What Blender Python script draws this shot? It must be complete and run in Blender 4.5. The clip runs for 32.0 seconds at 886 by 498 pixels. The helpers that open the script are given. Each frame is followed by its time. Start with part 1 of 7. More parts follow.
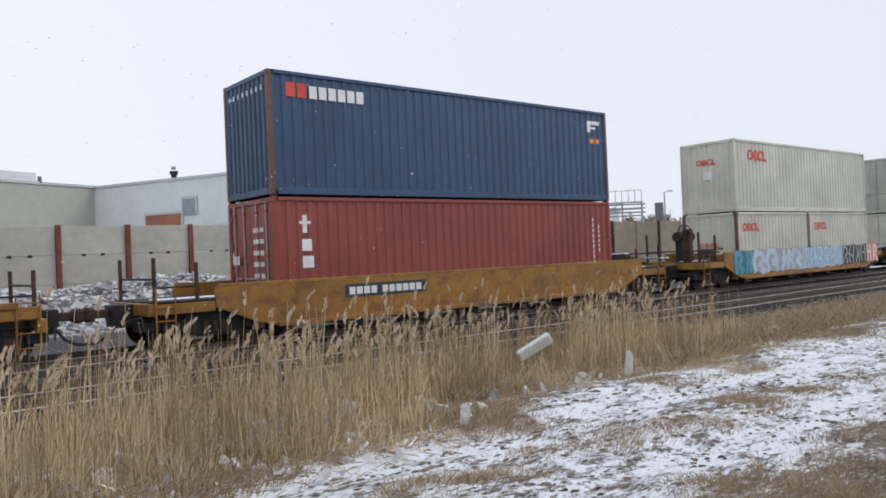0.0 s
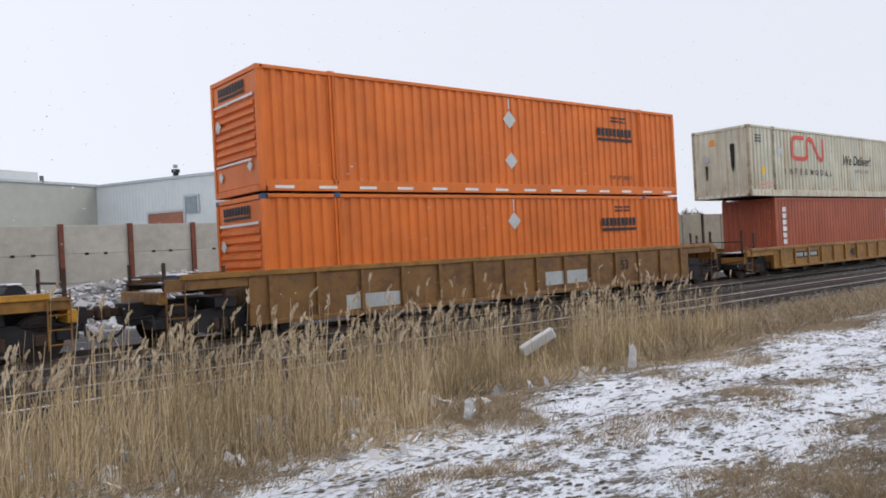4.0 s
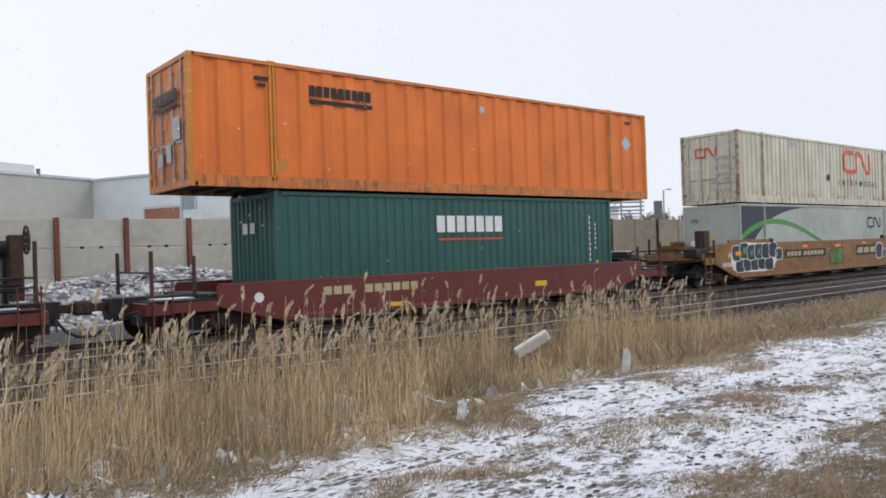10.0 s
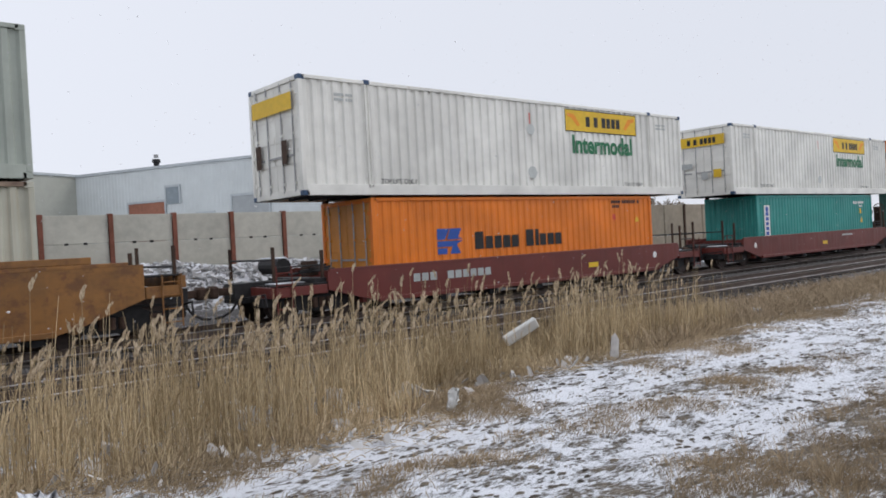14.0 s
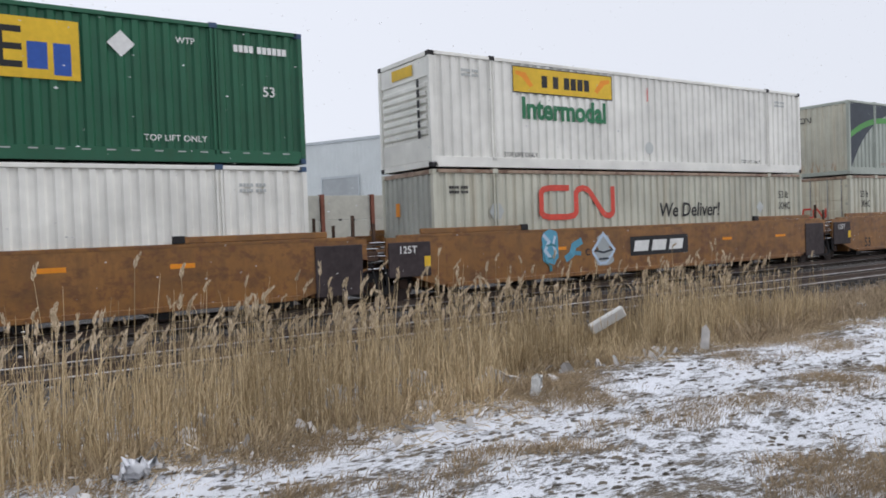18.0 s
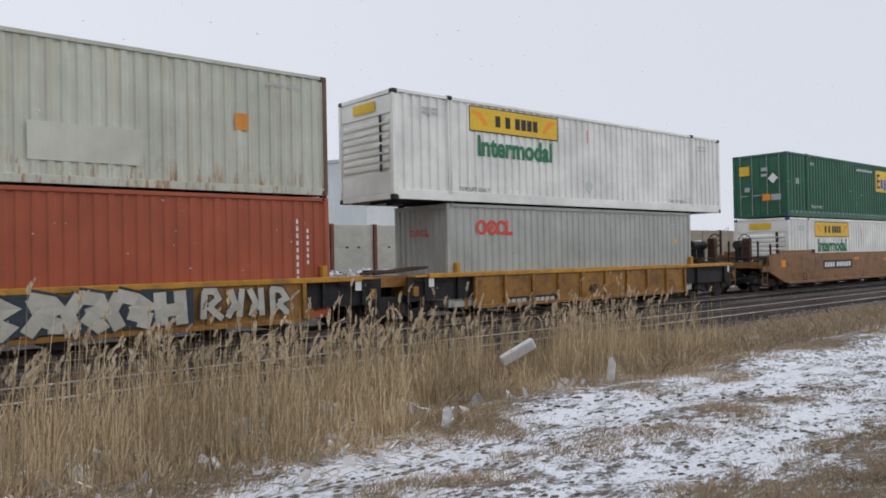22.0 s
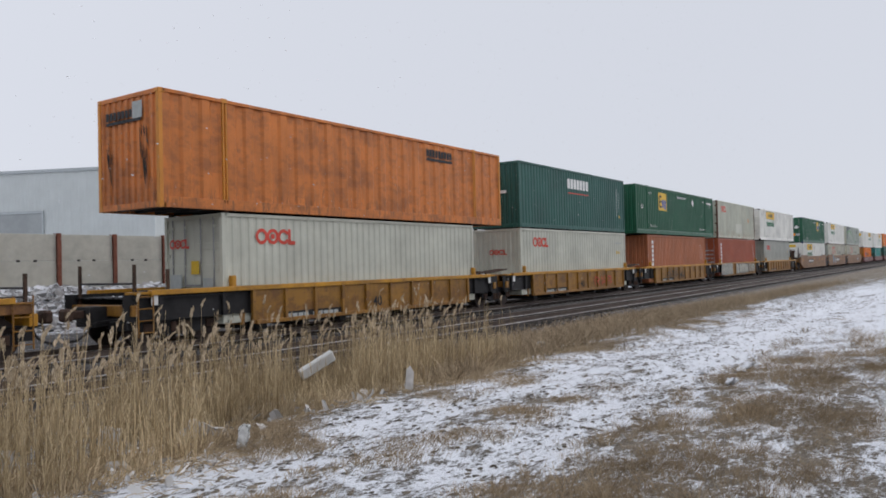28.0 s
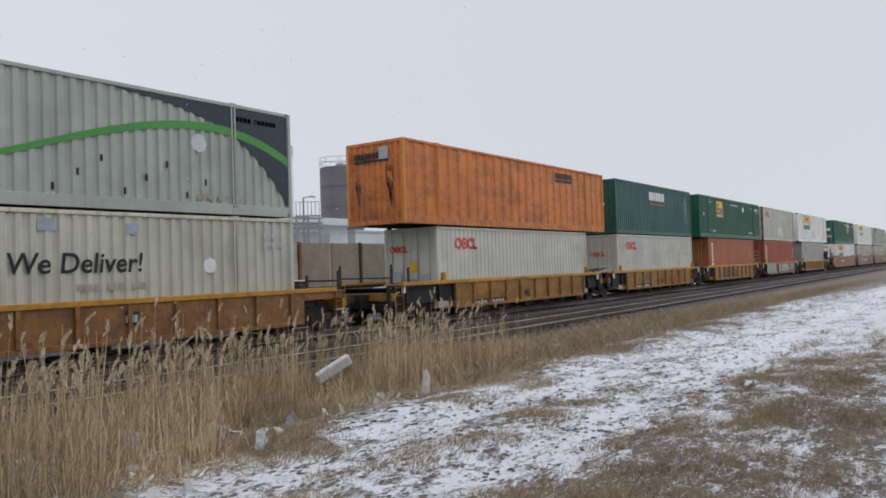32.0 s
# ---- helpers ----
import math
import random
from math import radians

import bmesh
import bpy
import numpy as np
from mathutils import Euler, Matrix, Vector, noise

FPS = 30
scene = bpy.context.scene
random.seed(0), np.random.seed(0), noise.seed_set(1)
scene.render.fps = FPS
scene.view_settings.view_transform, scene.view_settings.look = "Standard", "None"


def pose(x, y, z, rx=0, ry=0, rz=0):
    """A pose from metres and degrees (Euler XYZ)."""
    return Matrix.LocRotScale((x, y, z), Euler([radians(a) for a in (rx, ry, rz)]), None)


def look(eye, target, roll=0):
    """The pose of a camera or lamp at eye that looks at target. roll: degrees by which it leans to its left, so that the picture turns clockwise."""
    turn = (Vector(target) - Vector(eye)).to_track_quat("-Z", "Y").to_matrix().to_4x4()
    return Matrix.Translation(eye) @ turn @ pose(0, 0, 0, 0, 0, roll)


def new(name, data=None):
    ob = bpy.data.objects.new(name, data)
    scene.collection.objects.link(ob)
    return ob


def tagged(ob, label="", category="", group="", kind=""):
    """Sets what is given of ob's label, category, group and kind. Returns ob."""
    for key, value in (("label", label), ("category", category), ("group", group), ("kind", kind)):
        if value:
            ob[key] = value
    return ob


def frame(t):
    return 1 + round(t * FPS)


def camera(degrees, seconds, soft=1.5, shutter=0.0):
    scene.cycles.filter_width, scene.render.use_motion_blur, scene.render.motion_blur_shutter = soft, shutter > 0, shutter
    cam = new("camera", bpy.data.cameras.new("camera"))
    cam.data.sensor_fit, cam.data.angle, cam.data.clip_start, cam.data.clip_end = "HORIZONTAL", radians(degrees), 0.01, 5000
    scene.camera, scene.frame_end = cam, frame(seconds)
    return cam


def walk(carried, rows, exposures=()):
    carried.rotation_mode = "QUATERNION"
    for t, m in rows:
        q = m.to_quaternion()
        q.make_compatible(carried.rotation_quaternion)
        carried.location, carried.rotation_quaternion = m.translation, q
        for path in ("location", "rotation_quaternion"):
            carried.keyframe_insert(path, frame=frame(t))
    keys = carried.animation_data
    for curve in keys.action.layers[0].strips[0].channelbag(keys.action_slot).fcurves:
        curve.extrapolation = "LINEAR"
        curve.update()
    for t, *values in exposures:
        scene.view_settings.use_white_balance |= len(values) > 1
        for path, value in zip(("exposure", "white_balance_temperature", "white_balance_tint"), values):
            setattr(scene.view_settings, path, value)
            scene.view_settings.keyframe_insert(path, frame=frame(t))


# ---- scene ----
cam = camera(60.36, 32.0, soft=1.75, shutter=0.05)
EYE = (0.0, 0.0, 1.6)
# seconds, turn, pitch, roll
VIEW = [
    (0.0, -39.23, 0.41, 2.41),
    (0.5, -39.13, 0.48, 2.60),
    (1.0, -39.06, 0.61, 2.32),
    (1.5, -39.07, 0.57, 2.52),
    (2.0, -39.21, 0.43, 2.74),
    (2.5, -39.34, 0.16, 2.80),
    (3.0, -39.47, -0.06, 2.81),
    (3.5, -39.31, 0.02, 2.95),
    (5.5, -38.28, 0.33, 2.63),
    (6.0, -38.50, 0.50, 3.20),
    (6.5, -38.53, 0.70, 2.60),
    (7.0, -38.76, 0.58, 2.84),
    (7.5, -38.70, 0.48, 3.37),
    (8.0, -38.62, 0.19, 3.54),
    (8.5, -38.35, 0.18, 3.23),
    (9.0, -38.53, -0.10, 3.00),
    (9.5, -38.92, -0.22, 2.34),
    (10.0, -39.34, 0.12, 1.86),
    (10.5, -39.41, 1.00, 1.38),
    (11.0, -38.94, 1.07, 2.11),
    (11.5, -39.33, 0.69, 2.65),
    (12.0, -39.35, 0.49, 2.46),
    (12.5, -39.50, -0.07, 2.62),
    (13.0, -39.95, -0.28, 3.05),
    (13.5, -40.26, -0.65, 2.95),
    (15.5, -39.75, -0.88, 3.74),
    (16.0, -37.12, -0.45, 3.93),
    (16.5, -33.31, -0.19, 3.46),
    (17.0, -33.59, -0.50, 3.22),
    (17.5, -33.74, -1.31, 2.39),
    (18.0, -33.83, -1.54, 2.09),
    (18.5, -33.98, -1.22, 1.50),
    (19.0, -36.74, 0.36, 1.57),
    (19.5, -39.17, 0.50, 1.94),
    (20.0, -39.40, 0.53, 1.96),
    (20.5, -39.94, 0.40, 1.46),
    (21.0, -40.34, 0.44, 1.21),
    (21.5, -40.30, 0.69, 1.26),
    (22.0, -40.32, 0.62, 1.08),
    (22.5, -40.28, 0.83, 0.78),
    (23.0, -41.09, 1.25, 1.10),
    (23.5, -44.48, 1.36, 1.22),
    (24.0, -47.19, 2.94, 0.38),
    (24.5, -45.56, -0.62, -0.60),
    (25.0, -48.82, -3.45, -0.72),
    (25.5, -49.70, -3.77, -3.34),
    (26.0, -47.43, -3.10, 1.34),
    (26.5, -54.94, 0.25, 2.38),
    (28.5, -55.02, 1.44, 1.25),
    (28.8, -54.15, 1.44, 1.82),
    (32.0, -54.15, 1.44, 1.82),
]
walk(cam, [(t, pose(*EYE, 90 + p, r, y)) for t, y, p, r in VIEW],
     exposures=[(t, e + 0.02, 6420, 11.5) for t, e in ((0, 0.03), (2, 0.03), (3, -0.02), (5.5, 0.1), (6.3, 0.08), (7, 0.0), (8, -0.13), (9, -0.05), (10, 0.1), (11, 0.02), (13, -0.08), (16, -0.06), (17, 0.0), (19, -0.04), (21, -0.12), (22, -0.18), (23, -0.1), (24, -0.08), (25, 0.05), (26.5, -0.02), (28.5, -0.28), (32, -0.28))])

# how far the train has rolled, in metres, at these seconds
ROLLED = [
    (0.0, 0.00),
    (0.5, 5.34),
    (1.0, 10.68),
    (2.0, 21.36),
    (3.0, 32.05),
    (5.5, 58.75),
    (6.5, 69.43),
    (7.5, 80.12),
    (8.5, 90.85),
    (9.5, 101.55),
    (10.5, 112.29),
    (11.5, 123.04),
    (12.5, 133.77),
    (13.5, 144.47),
    (15.5, 165.82),
    (16.5, 176.48),
    (17.5, 187.11),
    (18.5, 197.72),
    (19.5, 208.39),
    (20.5, 219.13),
    (21.5, 229.88),
    (22.5, 240.63),
    (23.0, 245.98),
    (24.0, 256.55),
    (25.0, 266.97),
    (26.0, 277.30),
    (26.5, 282.52),
    (28.5, 303.45), (28.8, 306.42), (28.9, 306.98), (32.0, 306.98)]

# ---- light: a closed, snowing sky ----
world = bpy.data.worlds.new("overcast_sky")
scene.world = world
world.use_nodes = True
wn, wl = world.node_tree.nodes, world.node_tree.links
sky = wn.new("ShaderNodeTexSky")
sky.sky_type, sky.sun_disc = "NISHITA", False
sky.sun_elevation, sky.sun_rotation = radians(38), radians(120)
dim = wn.new("ShaderNodeVectorMath")
dim.operation = "SCALE"
dim.inputs["Scale"].default_value = 0.06
wl.new(sky.outputs[0], dim.inputs[0])
veil = wn.new("ShaderNodeMixRGB")
veil.inputs[0].default_value = 0.92
veil.inputs[2].default_value = (0.855, 0.89, 0.965, 1)
wl.new(dim.outputs[0], veil.inputs[1])
# the cloud is a little thinner towards the left of the tracks
where = wn.new("ShaderNodeTexCoord")
split = wn.new("ShaderNodeSeparateXYZ")
wl.new(where.outputs["Generated"], split.inputs[0])
thin = wn.new("ShaderNodeMapRange")
for i, v in ((1, -0.2), (2, 0.95), (3, 1.04), (4, 0.90)):
    thin.inputs[i].default_value = v
wl.new(split.outputs["X"], thin.inputs[0])
cloud = wn.new("ShaderNodeVectorMath")
cloud.operation = "SCALE"
wl.new(veil.outputs[0], cloud.inputs[0])
wl.new(thin.outputs[0], cloud.inputs["Scale"])
wl.new(cloud.outputs[0], wn["Background"].inputs[0])
wn["Background"].inputs[1].default_value = 1.06
sun = new("sun", bpy.data.lights.new("sun", "SUN"))
sun.data.energy, sun.data.angle, sun.data.color = 0.9, radians(30), (1.0, 0.97, 0.94)
sun.matrix_world = look((22, -13, 20), (0, 0, 0))
scene.view_settings.exposure = 0.0

# ---- materials ----
MATS = {}


def tree_of(name, rough=0.6, metal=0.0):
    m = bpy.data.materials.new(name)
    m.use_nodes = True
    b = m.node_tree.nodes["Principled BSDF"]
    b.inputs["Roughness"].default_value, b.inputs["Metallic"].default_value = rough, metal
    MATS[name] = m
    return m, m.node_tree.nodes, m.node_tree.links, b


def coords(n, l, scale=(1, 1, 1), spread=True):
    """Object coordinates, shifted from object to object."""
    tc = n.new("ShaderNodeTexCoord")
    mp = n.new("ShaderNodeMapping")
    mp.inputs["Scale"].default_value = scale
    l.new(tc.outputs["Object"], mp.inputs["Vector"])
    if spread:
        oi = n.new("ShaderNodeObjectInfo")
        k = n.new("ShaderNodeMath")
        k.operation, k.inputs[1].default_value = "MULTIPLY", 37.0
        l.new(oi.outputs["Random"], k.inputs[0])
        l.new(k.outputs[0], mp.inputs["Location"])
    return mp.outputs[0]


def noise_of(n, l, vec, scale, detail=4.0, rough=0.6):
    t = n.new("ShaderNodeTexNoise")
    t.inputs["Scale"].default_value, t.inputs["Detail"].default_value, t.inputs["Roughness"].default_value = scale, detail, rough
    l.new(vec, t.inputs["Vector"])
    return t.outputs["Fac"]


def ramp(n, l, fac, a, b, lo=0.0, hi=1.0):
    r = n.new("ShaderNodeMapRange")
    r.inputs[1].default_value, r.inputs[2].default_value, r.inputs[3].default_value, r.inputs[4].default_value = a, b, lo, hi
    l.new(fac, r.inputs[0])
    return r.outputs[0]


def mix(n, l, fac, a, b):
    m = n.new("ShaderNodeMixRGB")
    for sock, v in ((m.inputs[0], fac), (m.inputs[1], a), (m.inputs[2], b)):
        if isinstance(v, (int, float)):
            sock.default_value = v
        elif isinstance(v, tuple):
            sock.default_value = (*v, 1)
        else:
            l.new(v, sock)
    return m.outputs[0]


def bump(n, l, b, height, strength, dist=0.01):
    k = n.new("ShaderNodeBump")
    k.inputs["Strength"].default_value, k.inputs["Distance"].default_value = strength, dist
    l.new(height, k.inputs["Height"])
    l.new(k.outputs[0], b.inputs["Normal"])


def paint(name, rgb, rust=0.25, dirt=0.35, rough=0.43):
    """Weathered steel paint: fading, streaks that run down, rust spots."""
    if name in MATS:
        return MATS[name]
    m, n, l, b = tree_of(name, rough)
    b.inputs["Specular IOR Level"].default_value = 0.42
    v = coords(n, l)
    fade = ramp(n, l, noise_of(n, l, v, 0.7, 3), 0.3, 0.7, 0.82, 1.12)
    c = n.new("ShaderNodeVectorMath")
    c.operation = "SCALE"
    c.inputs[0].default_value = rgb
    l.new(fade, c.inputs["Scale"])
    pale = sum(rgb) > 1.3
    streak = noise_of(n, l, coords(n, l, (5, 5, 0.35)), 1.6, 5, 0.65)
    col = mix(n, l, ramp(n, l, streak, 0.5, 0.78, 0.0, dirt), c.outputs[0], tuple((0.62 if pale else 0.5) * x + g for x, g in zip(rgb, (0.06, 0.036, 0.012) if pale else (0.045, 0.032, 0.020))))
    if rust > 0.4:
        # faded and rust-browned patches that run down the side
        worn = noise_of(n, l, coords(n, l, (1.6, 1.6, 0.6)), 1.3, 6, 0.68)
        col = mix(n, l, ramp(n, l, worn, 0.50, 0.66, 0.0, 0.16 if pale else 0.35 + 0.9 * (rust - 0.4)), col, tuple(0.35 * x + g for x, g in zip(rgb, (0.075, 0.038, 0.016))))
        if not pale:
            scab = noise_of(n, l, coords(n, l, (0.8, 0.8, 1.1)), 2.6, 8, 0.74)
            col = mix(n, l, ramp(n, l, scab, 0.50, 0.60, 0.0, 0.75 * rust), col, (0.10, 0.040, 0.022))
            soot = noise_of(n, l, coords(n, l, (0.35, 0.35, 0.9)), 1.7, 7, 0.7)
            col = mix(n, l, ramp(n, l, soot, 0.50, 0.70, 0.0, 0.55), col, tuple(0.22 * x + 0.012 for x in rgb))
        if pale:
            fold = noise_of(n, l, coords(n, l, (3.4, 3.4, 0.12)), 2.2, 3, 0.55)
            col = mix(n, l, ramp(n, l, fold, 0.50, 0.66, 0.0, 0.12 + 1.3 * (rust - 0.4)), col, (0.40, 0.285, 0.15))
        low = n.new("ShaderNodeSeparateXYZ")
        tc = n.new("ShaderNodeTexCoord")
        l.new(tc.outputs["Object"], low.inputs[0])
        drip = noise_of(n, l, coords(n, l, (7, 7, 1.2)), 1.2, 5, 0.7)
        e = n.new("ShaderNodeMath")
        e.operation = "MULTIPLY"
        l.new(ramp(n, l, low.outputs["Z"], 0.75, 0.2, 0.0, 0.9), e.inputs[0])
        l.new(ramp(n, l, drip, 0.52, 0.62), e.inputs[1])
        col = mix(n, l, e.outputs[0], col, (0.34, 0.17, 0.065) if pale else (0.20, 0.085, 0.032))
    scrape = noise_of(n, l, coords(n, l, (0.5, 0.5, 9)), 2.3, 5, 0.72)
    col = mix(n, l, ramp(n, l, scrape, 0.66, 0.72, 0.0, 0.35), col, tuple(min(0.75, 0.7 * x + 0.12) for x in rgb))
    grime = noise_of(n, l, coords(n, l, (1.1, 1.1, 1.6)), 1.9, 7, 0.72)
    col = mix(n, l, ramp(n, l, grime, 0.46, 0.68, 0.0, 0.08 if pale else 0.06 + 0.32 * rust), col, tuple(0.45 * x + 0.02 for x in rgb))
    spot = noise_of(n, l, v, 4.5, 6, 0.7)
    run = noise_of(n, l, coords(n, l, (9, 9, 0.8)), 1.1, 4, 0.6)
    k = n.new("ShaderNodeMath")
    k.operation = "MULTIPLY"
    l.new(ramp(n, l, spot, 0.72 - (0.14 if pale else 0.22) * rust, 0.80 - (0.12 if pale else 0.2) * rust), k.inputs[0])
    l.new(ramp(n, l, run, 0.42, 0.6), k.inputs[1])
    col = mix(n, l, k.outputs[0], col, (0.33, 0.16, 0.06) if pale else (0.17, 0.07, 0.028))
    l.new(col, b.inputs["Base Color"])
    l.new(ramp(n, l, streak, 0.3, 0.7, rough - 0.1, rough + 0.2), b.inputs["Roughness"])
    bump(n, l, b, noise_of(n, l, v, 14, 4), 0.12, 0.01)
    return m


def plain(name, rgb, rough=0.6, metal=0.0, vary=0.25, scale=6.0, relief=0.15):
    if name in MATS:
        return MATS[name]
    m, n, l, b = tree_of(name, rough, metal)
    b.inputs["Specular IOR Level"].default_value = 0.3
    v = coords(n, l)
    f = mix(n, l, 0.5, noise_of(n, l, v, scale, 5), noise_of(n, l, v, scale * 0.12, 2))
    col = mix(n, l, ramp(n, l, f, 0.35, 0.65), tuple(x * (1 - vary) for x in rgb), tuple(min(1, x * (1 + vary)) for x in rgb))
    l.new(col, b.inputs["Base Color"])
    bump(n, l, b, noise_of(n, l, v, scale * 4, 4), relief, 0.01)
    return m


def island(name, rgb_a, rgb_b, rough=0.85):
    """Many small pieces, each with its own shade."""
    m, n, l, b = tree_of(name, rough)
    b.inputs["Specular IOR Level"].default_value = 0.15
    g = n.new("ShaderNodeNewGeometry")
    col = mix(n, l, g.outputs["Random Per Island"], rgb_a, rgb_b)
    v = coords(n, l, spread=False)
    col = mix(n, l, ramp(n, l, noise_of(n, l, v, 0.6, 3), 0.35, 0.65, 0.0, 0.45), col, tuple(0.6 * x for x in rgb_a))
    l.new(col, b.inputs["Base Color"])
    return m


snow_white = plain("snow_white", (0.78, 0.80, 0.84), 0.7, 0, 0.05, 8)
black_steel = plain("black_steel", (0.022, 0.021, 0.022), 0.6, 0.1, 0.45, 5)
rust_steel = plain("rust_steel", (0.07, 0.042, 0.03), 0.75, 0.2, 0.45, 7)
rail_steel = plain("rail_steel", (0.13, 0.10, 0.085), 0.5, 0.6, 0.3, 9)
wheel_steel = plain("wheel_steel", (0.06, 0.045, 0.04), 0.5, 0.5, 0.3, 9)
galvanised = plain("galvanised", (0.33, 0.33, 0.33), 0.45, 0.6, 0.2, 6)
mark_white = plain("mark_white", (0.74, 0.74, 0.72), 0.55, 0, 0.12, 9)
mark_black = plain("mark_black", (0.02, 0.02, 0.022), 0.55, 0, 0.3, 9)
mark_red = plain("mark_red", (0.62, 0.075, 0.05), 0.5, 0, 0.18, 7)
mark_yellow = plain("mark_yellow", (0.72, 0.46, 0.03), 0.5, 0, 0.12, 7)
mark_green = plain("mark_green", (0.02, 0.16, 0.07), 0.5, 0, 0.15, 7)
lime_green = plain("lime_green", (0.08, 0.28, 0.065), 0.5, 0, 0.12, 7)
mark_blue = plain("mark_blue", (0.03, 0.09, 0.36), 0.5, 0, 0.15, 7)
mark_orange = plain("mark_orange", (0.8, 0.28, 0.02), 0.5, 0, 0.1, 7)
mark_grey = plain("mark_grey", (0.42, 0.44, 0.43), 0.5, 0.0, 0.15, 7)
faint_ink = plain("faint_ink", (0.36, 0.33, 0.28), 0.6, 0, 0.15, 9)
repair_blue = plain("repair_blue", (0.31, 0.365, 0.40), 0.5, 0, 0.2, 5)
placard_grey = plain("placard_grey", (0.5, 0.52, 0.5), 0.4, 0.3, 0.12, 9)

# ---- builders ----
def mesh_ob(name, verts, faces, mat, parent=None, label="", smooth=False):
    me = bpy.data.meshes.new(name)
    me.from_pydata(verts, [], faces)
    me.materials.append(mat)
    if smooth:
        me.polygons.foreach_set("use_smooth", [True] * len(me.polygons))
    me.update()
    ob = new(name, me)
    if parent:
        ob.parent = parent
    if label:
        tagged(ob, label)
    return ob


def part(name, bm, mat, parent=None, label="", smooth=False):
    me = bpy.data.meshes.new(name)
    bm.to_mesh(me)
    bm.free()
    me.materials.append(mat)
    if smooth:
        me.polygons.foreach_set("use_smooth", [True] * len(me.polygons))
    ob = new(name, me)
    if parent:
        ob.parent = parent
    if label:
        tagged(ob, label)
    return ob


def thing(name, label, category, x=0, y=0, z=0, group="", kind=""):
    ob = new(name)
    ob.empty_display_size = 0.2
    ob.matrix_basis = pose(x, y, z)
    return tagged(ob, label, category, group, kind)


def add_box(bm, x0, x1, y0, y1, z0, z1, bevel=0.0, m=None):
    r = bmesh.ops.create_cube(bm, size=1)
    vs = r["verts"]
    for v in vs:
        v.co = Vector((x0 + (v.co.x + 0.5) * (x1 - x0), y0 + (v.co.y + 0.5) * (y1 - y0), z0 + (v.co.z + 0.5) * (z1 - z0)))
    if m:
        bmesh.ops.transform(bm, matrix=m, verts=vs)
    if bevel:
        es = list({e for v in vs for e in v.link_edges})
        bmesh.ops.bevel(bm, geom=es, offset=bevel, segments=1, affect="EDGES")


def box(name, x0, x1, y0, y1, z0, z1, mat, parent=None, label="", bevel=0.008, m=None):
    bm = bmesh.new()
    add_box(bm, x0, x1, y0, y1, z0, z1, bevel, m)
    return part(name, bm, mat, parent, label)


def add_rod(bm, a, b, r, n=8, r2=None):
    a, b = Vector(a), Vector(b)
    q = (b - a).to_track_quat("Z", "Y").to_matrix().to_4x4()
    bmesh.ops.create_cone(bm, cap_ends=True, segments=n, radius1=r, radius2=r if r2 is None else r2, depth=(b - a).length, matrix=Matrix.Translation((a + b) / 2) @ q)


def rod(name, a, b, r, mat, parent=None, label="", n=8):
    bm = bmesh.new()
    add_rod(bm, a, b, r, n)
    return part(name, bm, mat, parent, label)


def add_ring(bm, c, R, r, axis="X", n=20, k=6):
    vs = []
    for i in range(n):
        a = 2 * math.pi * i / n
        row = []
        for j in range(k):
            t = 2 * math.pi * j / k
            d, h = R + r * math.cos(t), r * math.sin(t)
            p = {"X": (h, d * math.cos(a), d * math.sin(a)), "Y": (d * math.cos(a), h, d * math.sin(a))}[axis]
            row.append(bm.verts.new(Vector(c) + Vector(p)))
        vs.append(row)
    for i in range(n):
        for j in range(k):
            bm.faces.new((vs[i][j], vs[(i + 1) % n][j], vs[(i + 1) % n][(j + 1) % k], vs[i][(j + 1) % k]))


def corrugated(name, x0, x1, y, z0, z1, mat, parent, pitch=0.278, depth=0.036, face=-1, label="", flat=0.36):
    """A trapezoid-folded sheet that stands along x; face -1: its crests look to -y."""
    n = max(1, round((x1 - x0) / pitch))
    p = (x1 - x0) / n
    pts = []
    for i in range(n):
        a = x0 + i * p
        pts += [(a, 0), (a + flat * p, 0), (a + 0.5 * p, 1), (a + (0.5 + flat) * p, 1)]
    pts.append((x1, 0))
    verts = [(x, y - face * depth * d, z) for x, d in pts for z in (z0, z1)]
    faces = [(2 * i, 2 * i + 2, 2 * i + 3, 2 * i + 1) for i in range(len(pts) - 1)]
    if face > 0:
        faces = [f[::-1] for f in faces]
    return mesh_ob(name, verts, faces, mat, parent, label)


FONT_CACHE = {}


def letters(words, size, mat, parent, place, turn=(90, 0, 0), label="", fat=0.012, stretch=1.0, name="lettering", slant=0.0):
    """Flat lettering in the built-in font, its lower left corner at place."""
    key = (words, round(size, 3), fat, stretch, slant)
    if key not in FONT_CACHE:
        cu = bpy.data.curves.new("lettering", "FONT")
        cu.body, cu.size, cu.offset, cu.shear = words, size, fat * size, slant
        cu.resolution_u = 3
        tmp = new("lettering", cu)
        bpy.context.view_layer.update()
        me = bpy.data.meshes.new_from_object(tmp.evaluated_get(bpy.context.evaluated_depsgraph_get()))
        bpy.data.objects.remove(tmp)
        bpy.data.curves.remove(cu)
        me.transform(Matrix.Diagonal((stretch, 1, 1, 1)))
        FONT_CACHE[key] = me
    me = FONT_CACHE[key].copy()
    me.materials.clear()
    me.materials.append(mat)
    ob = new(name, me)
    ob.parent = parent
    ob.matrix_basis = pose(*place, *turn)
    if label:
        tagged(ob, label)
    return ob


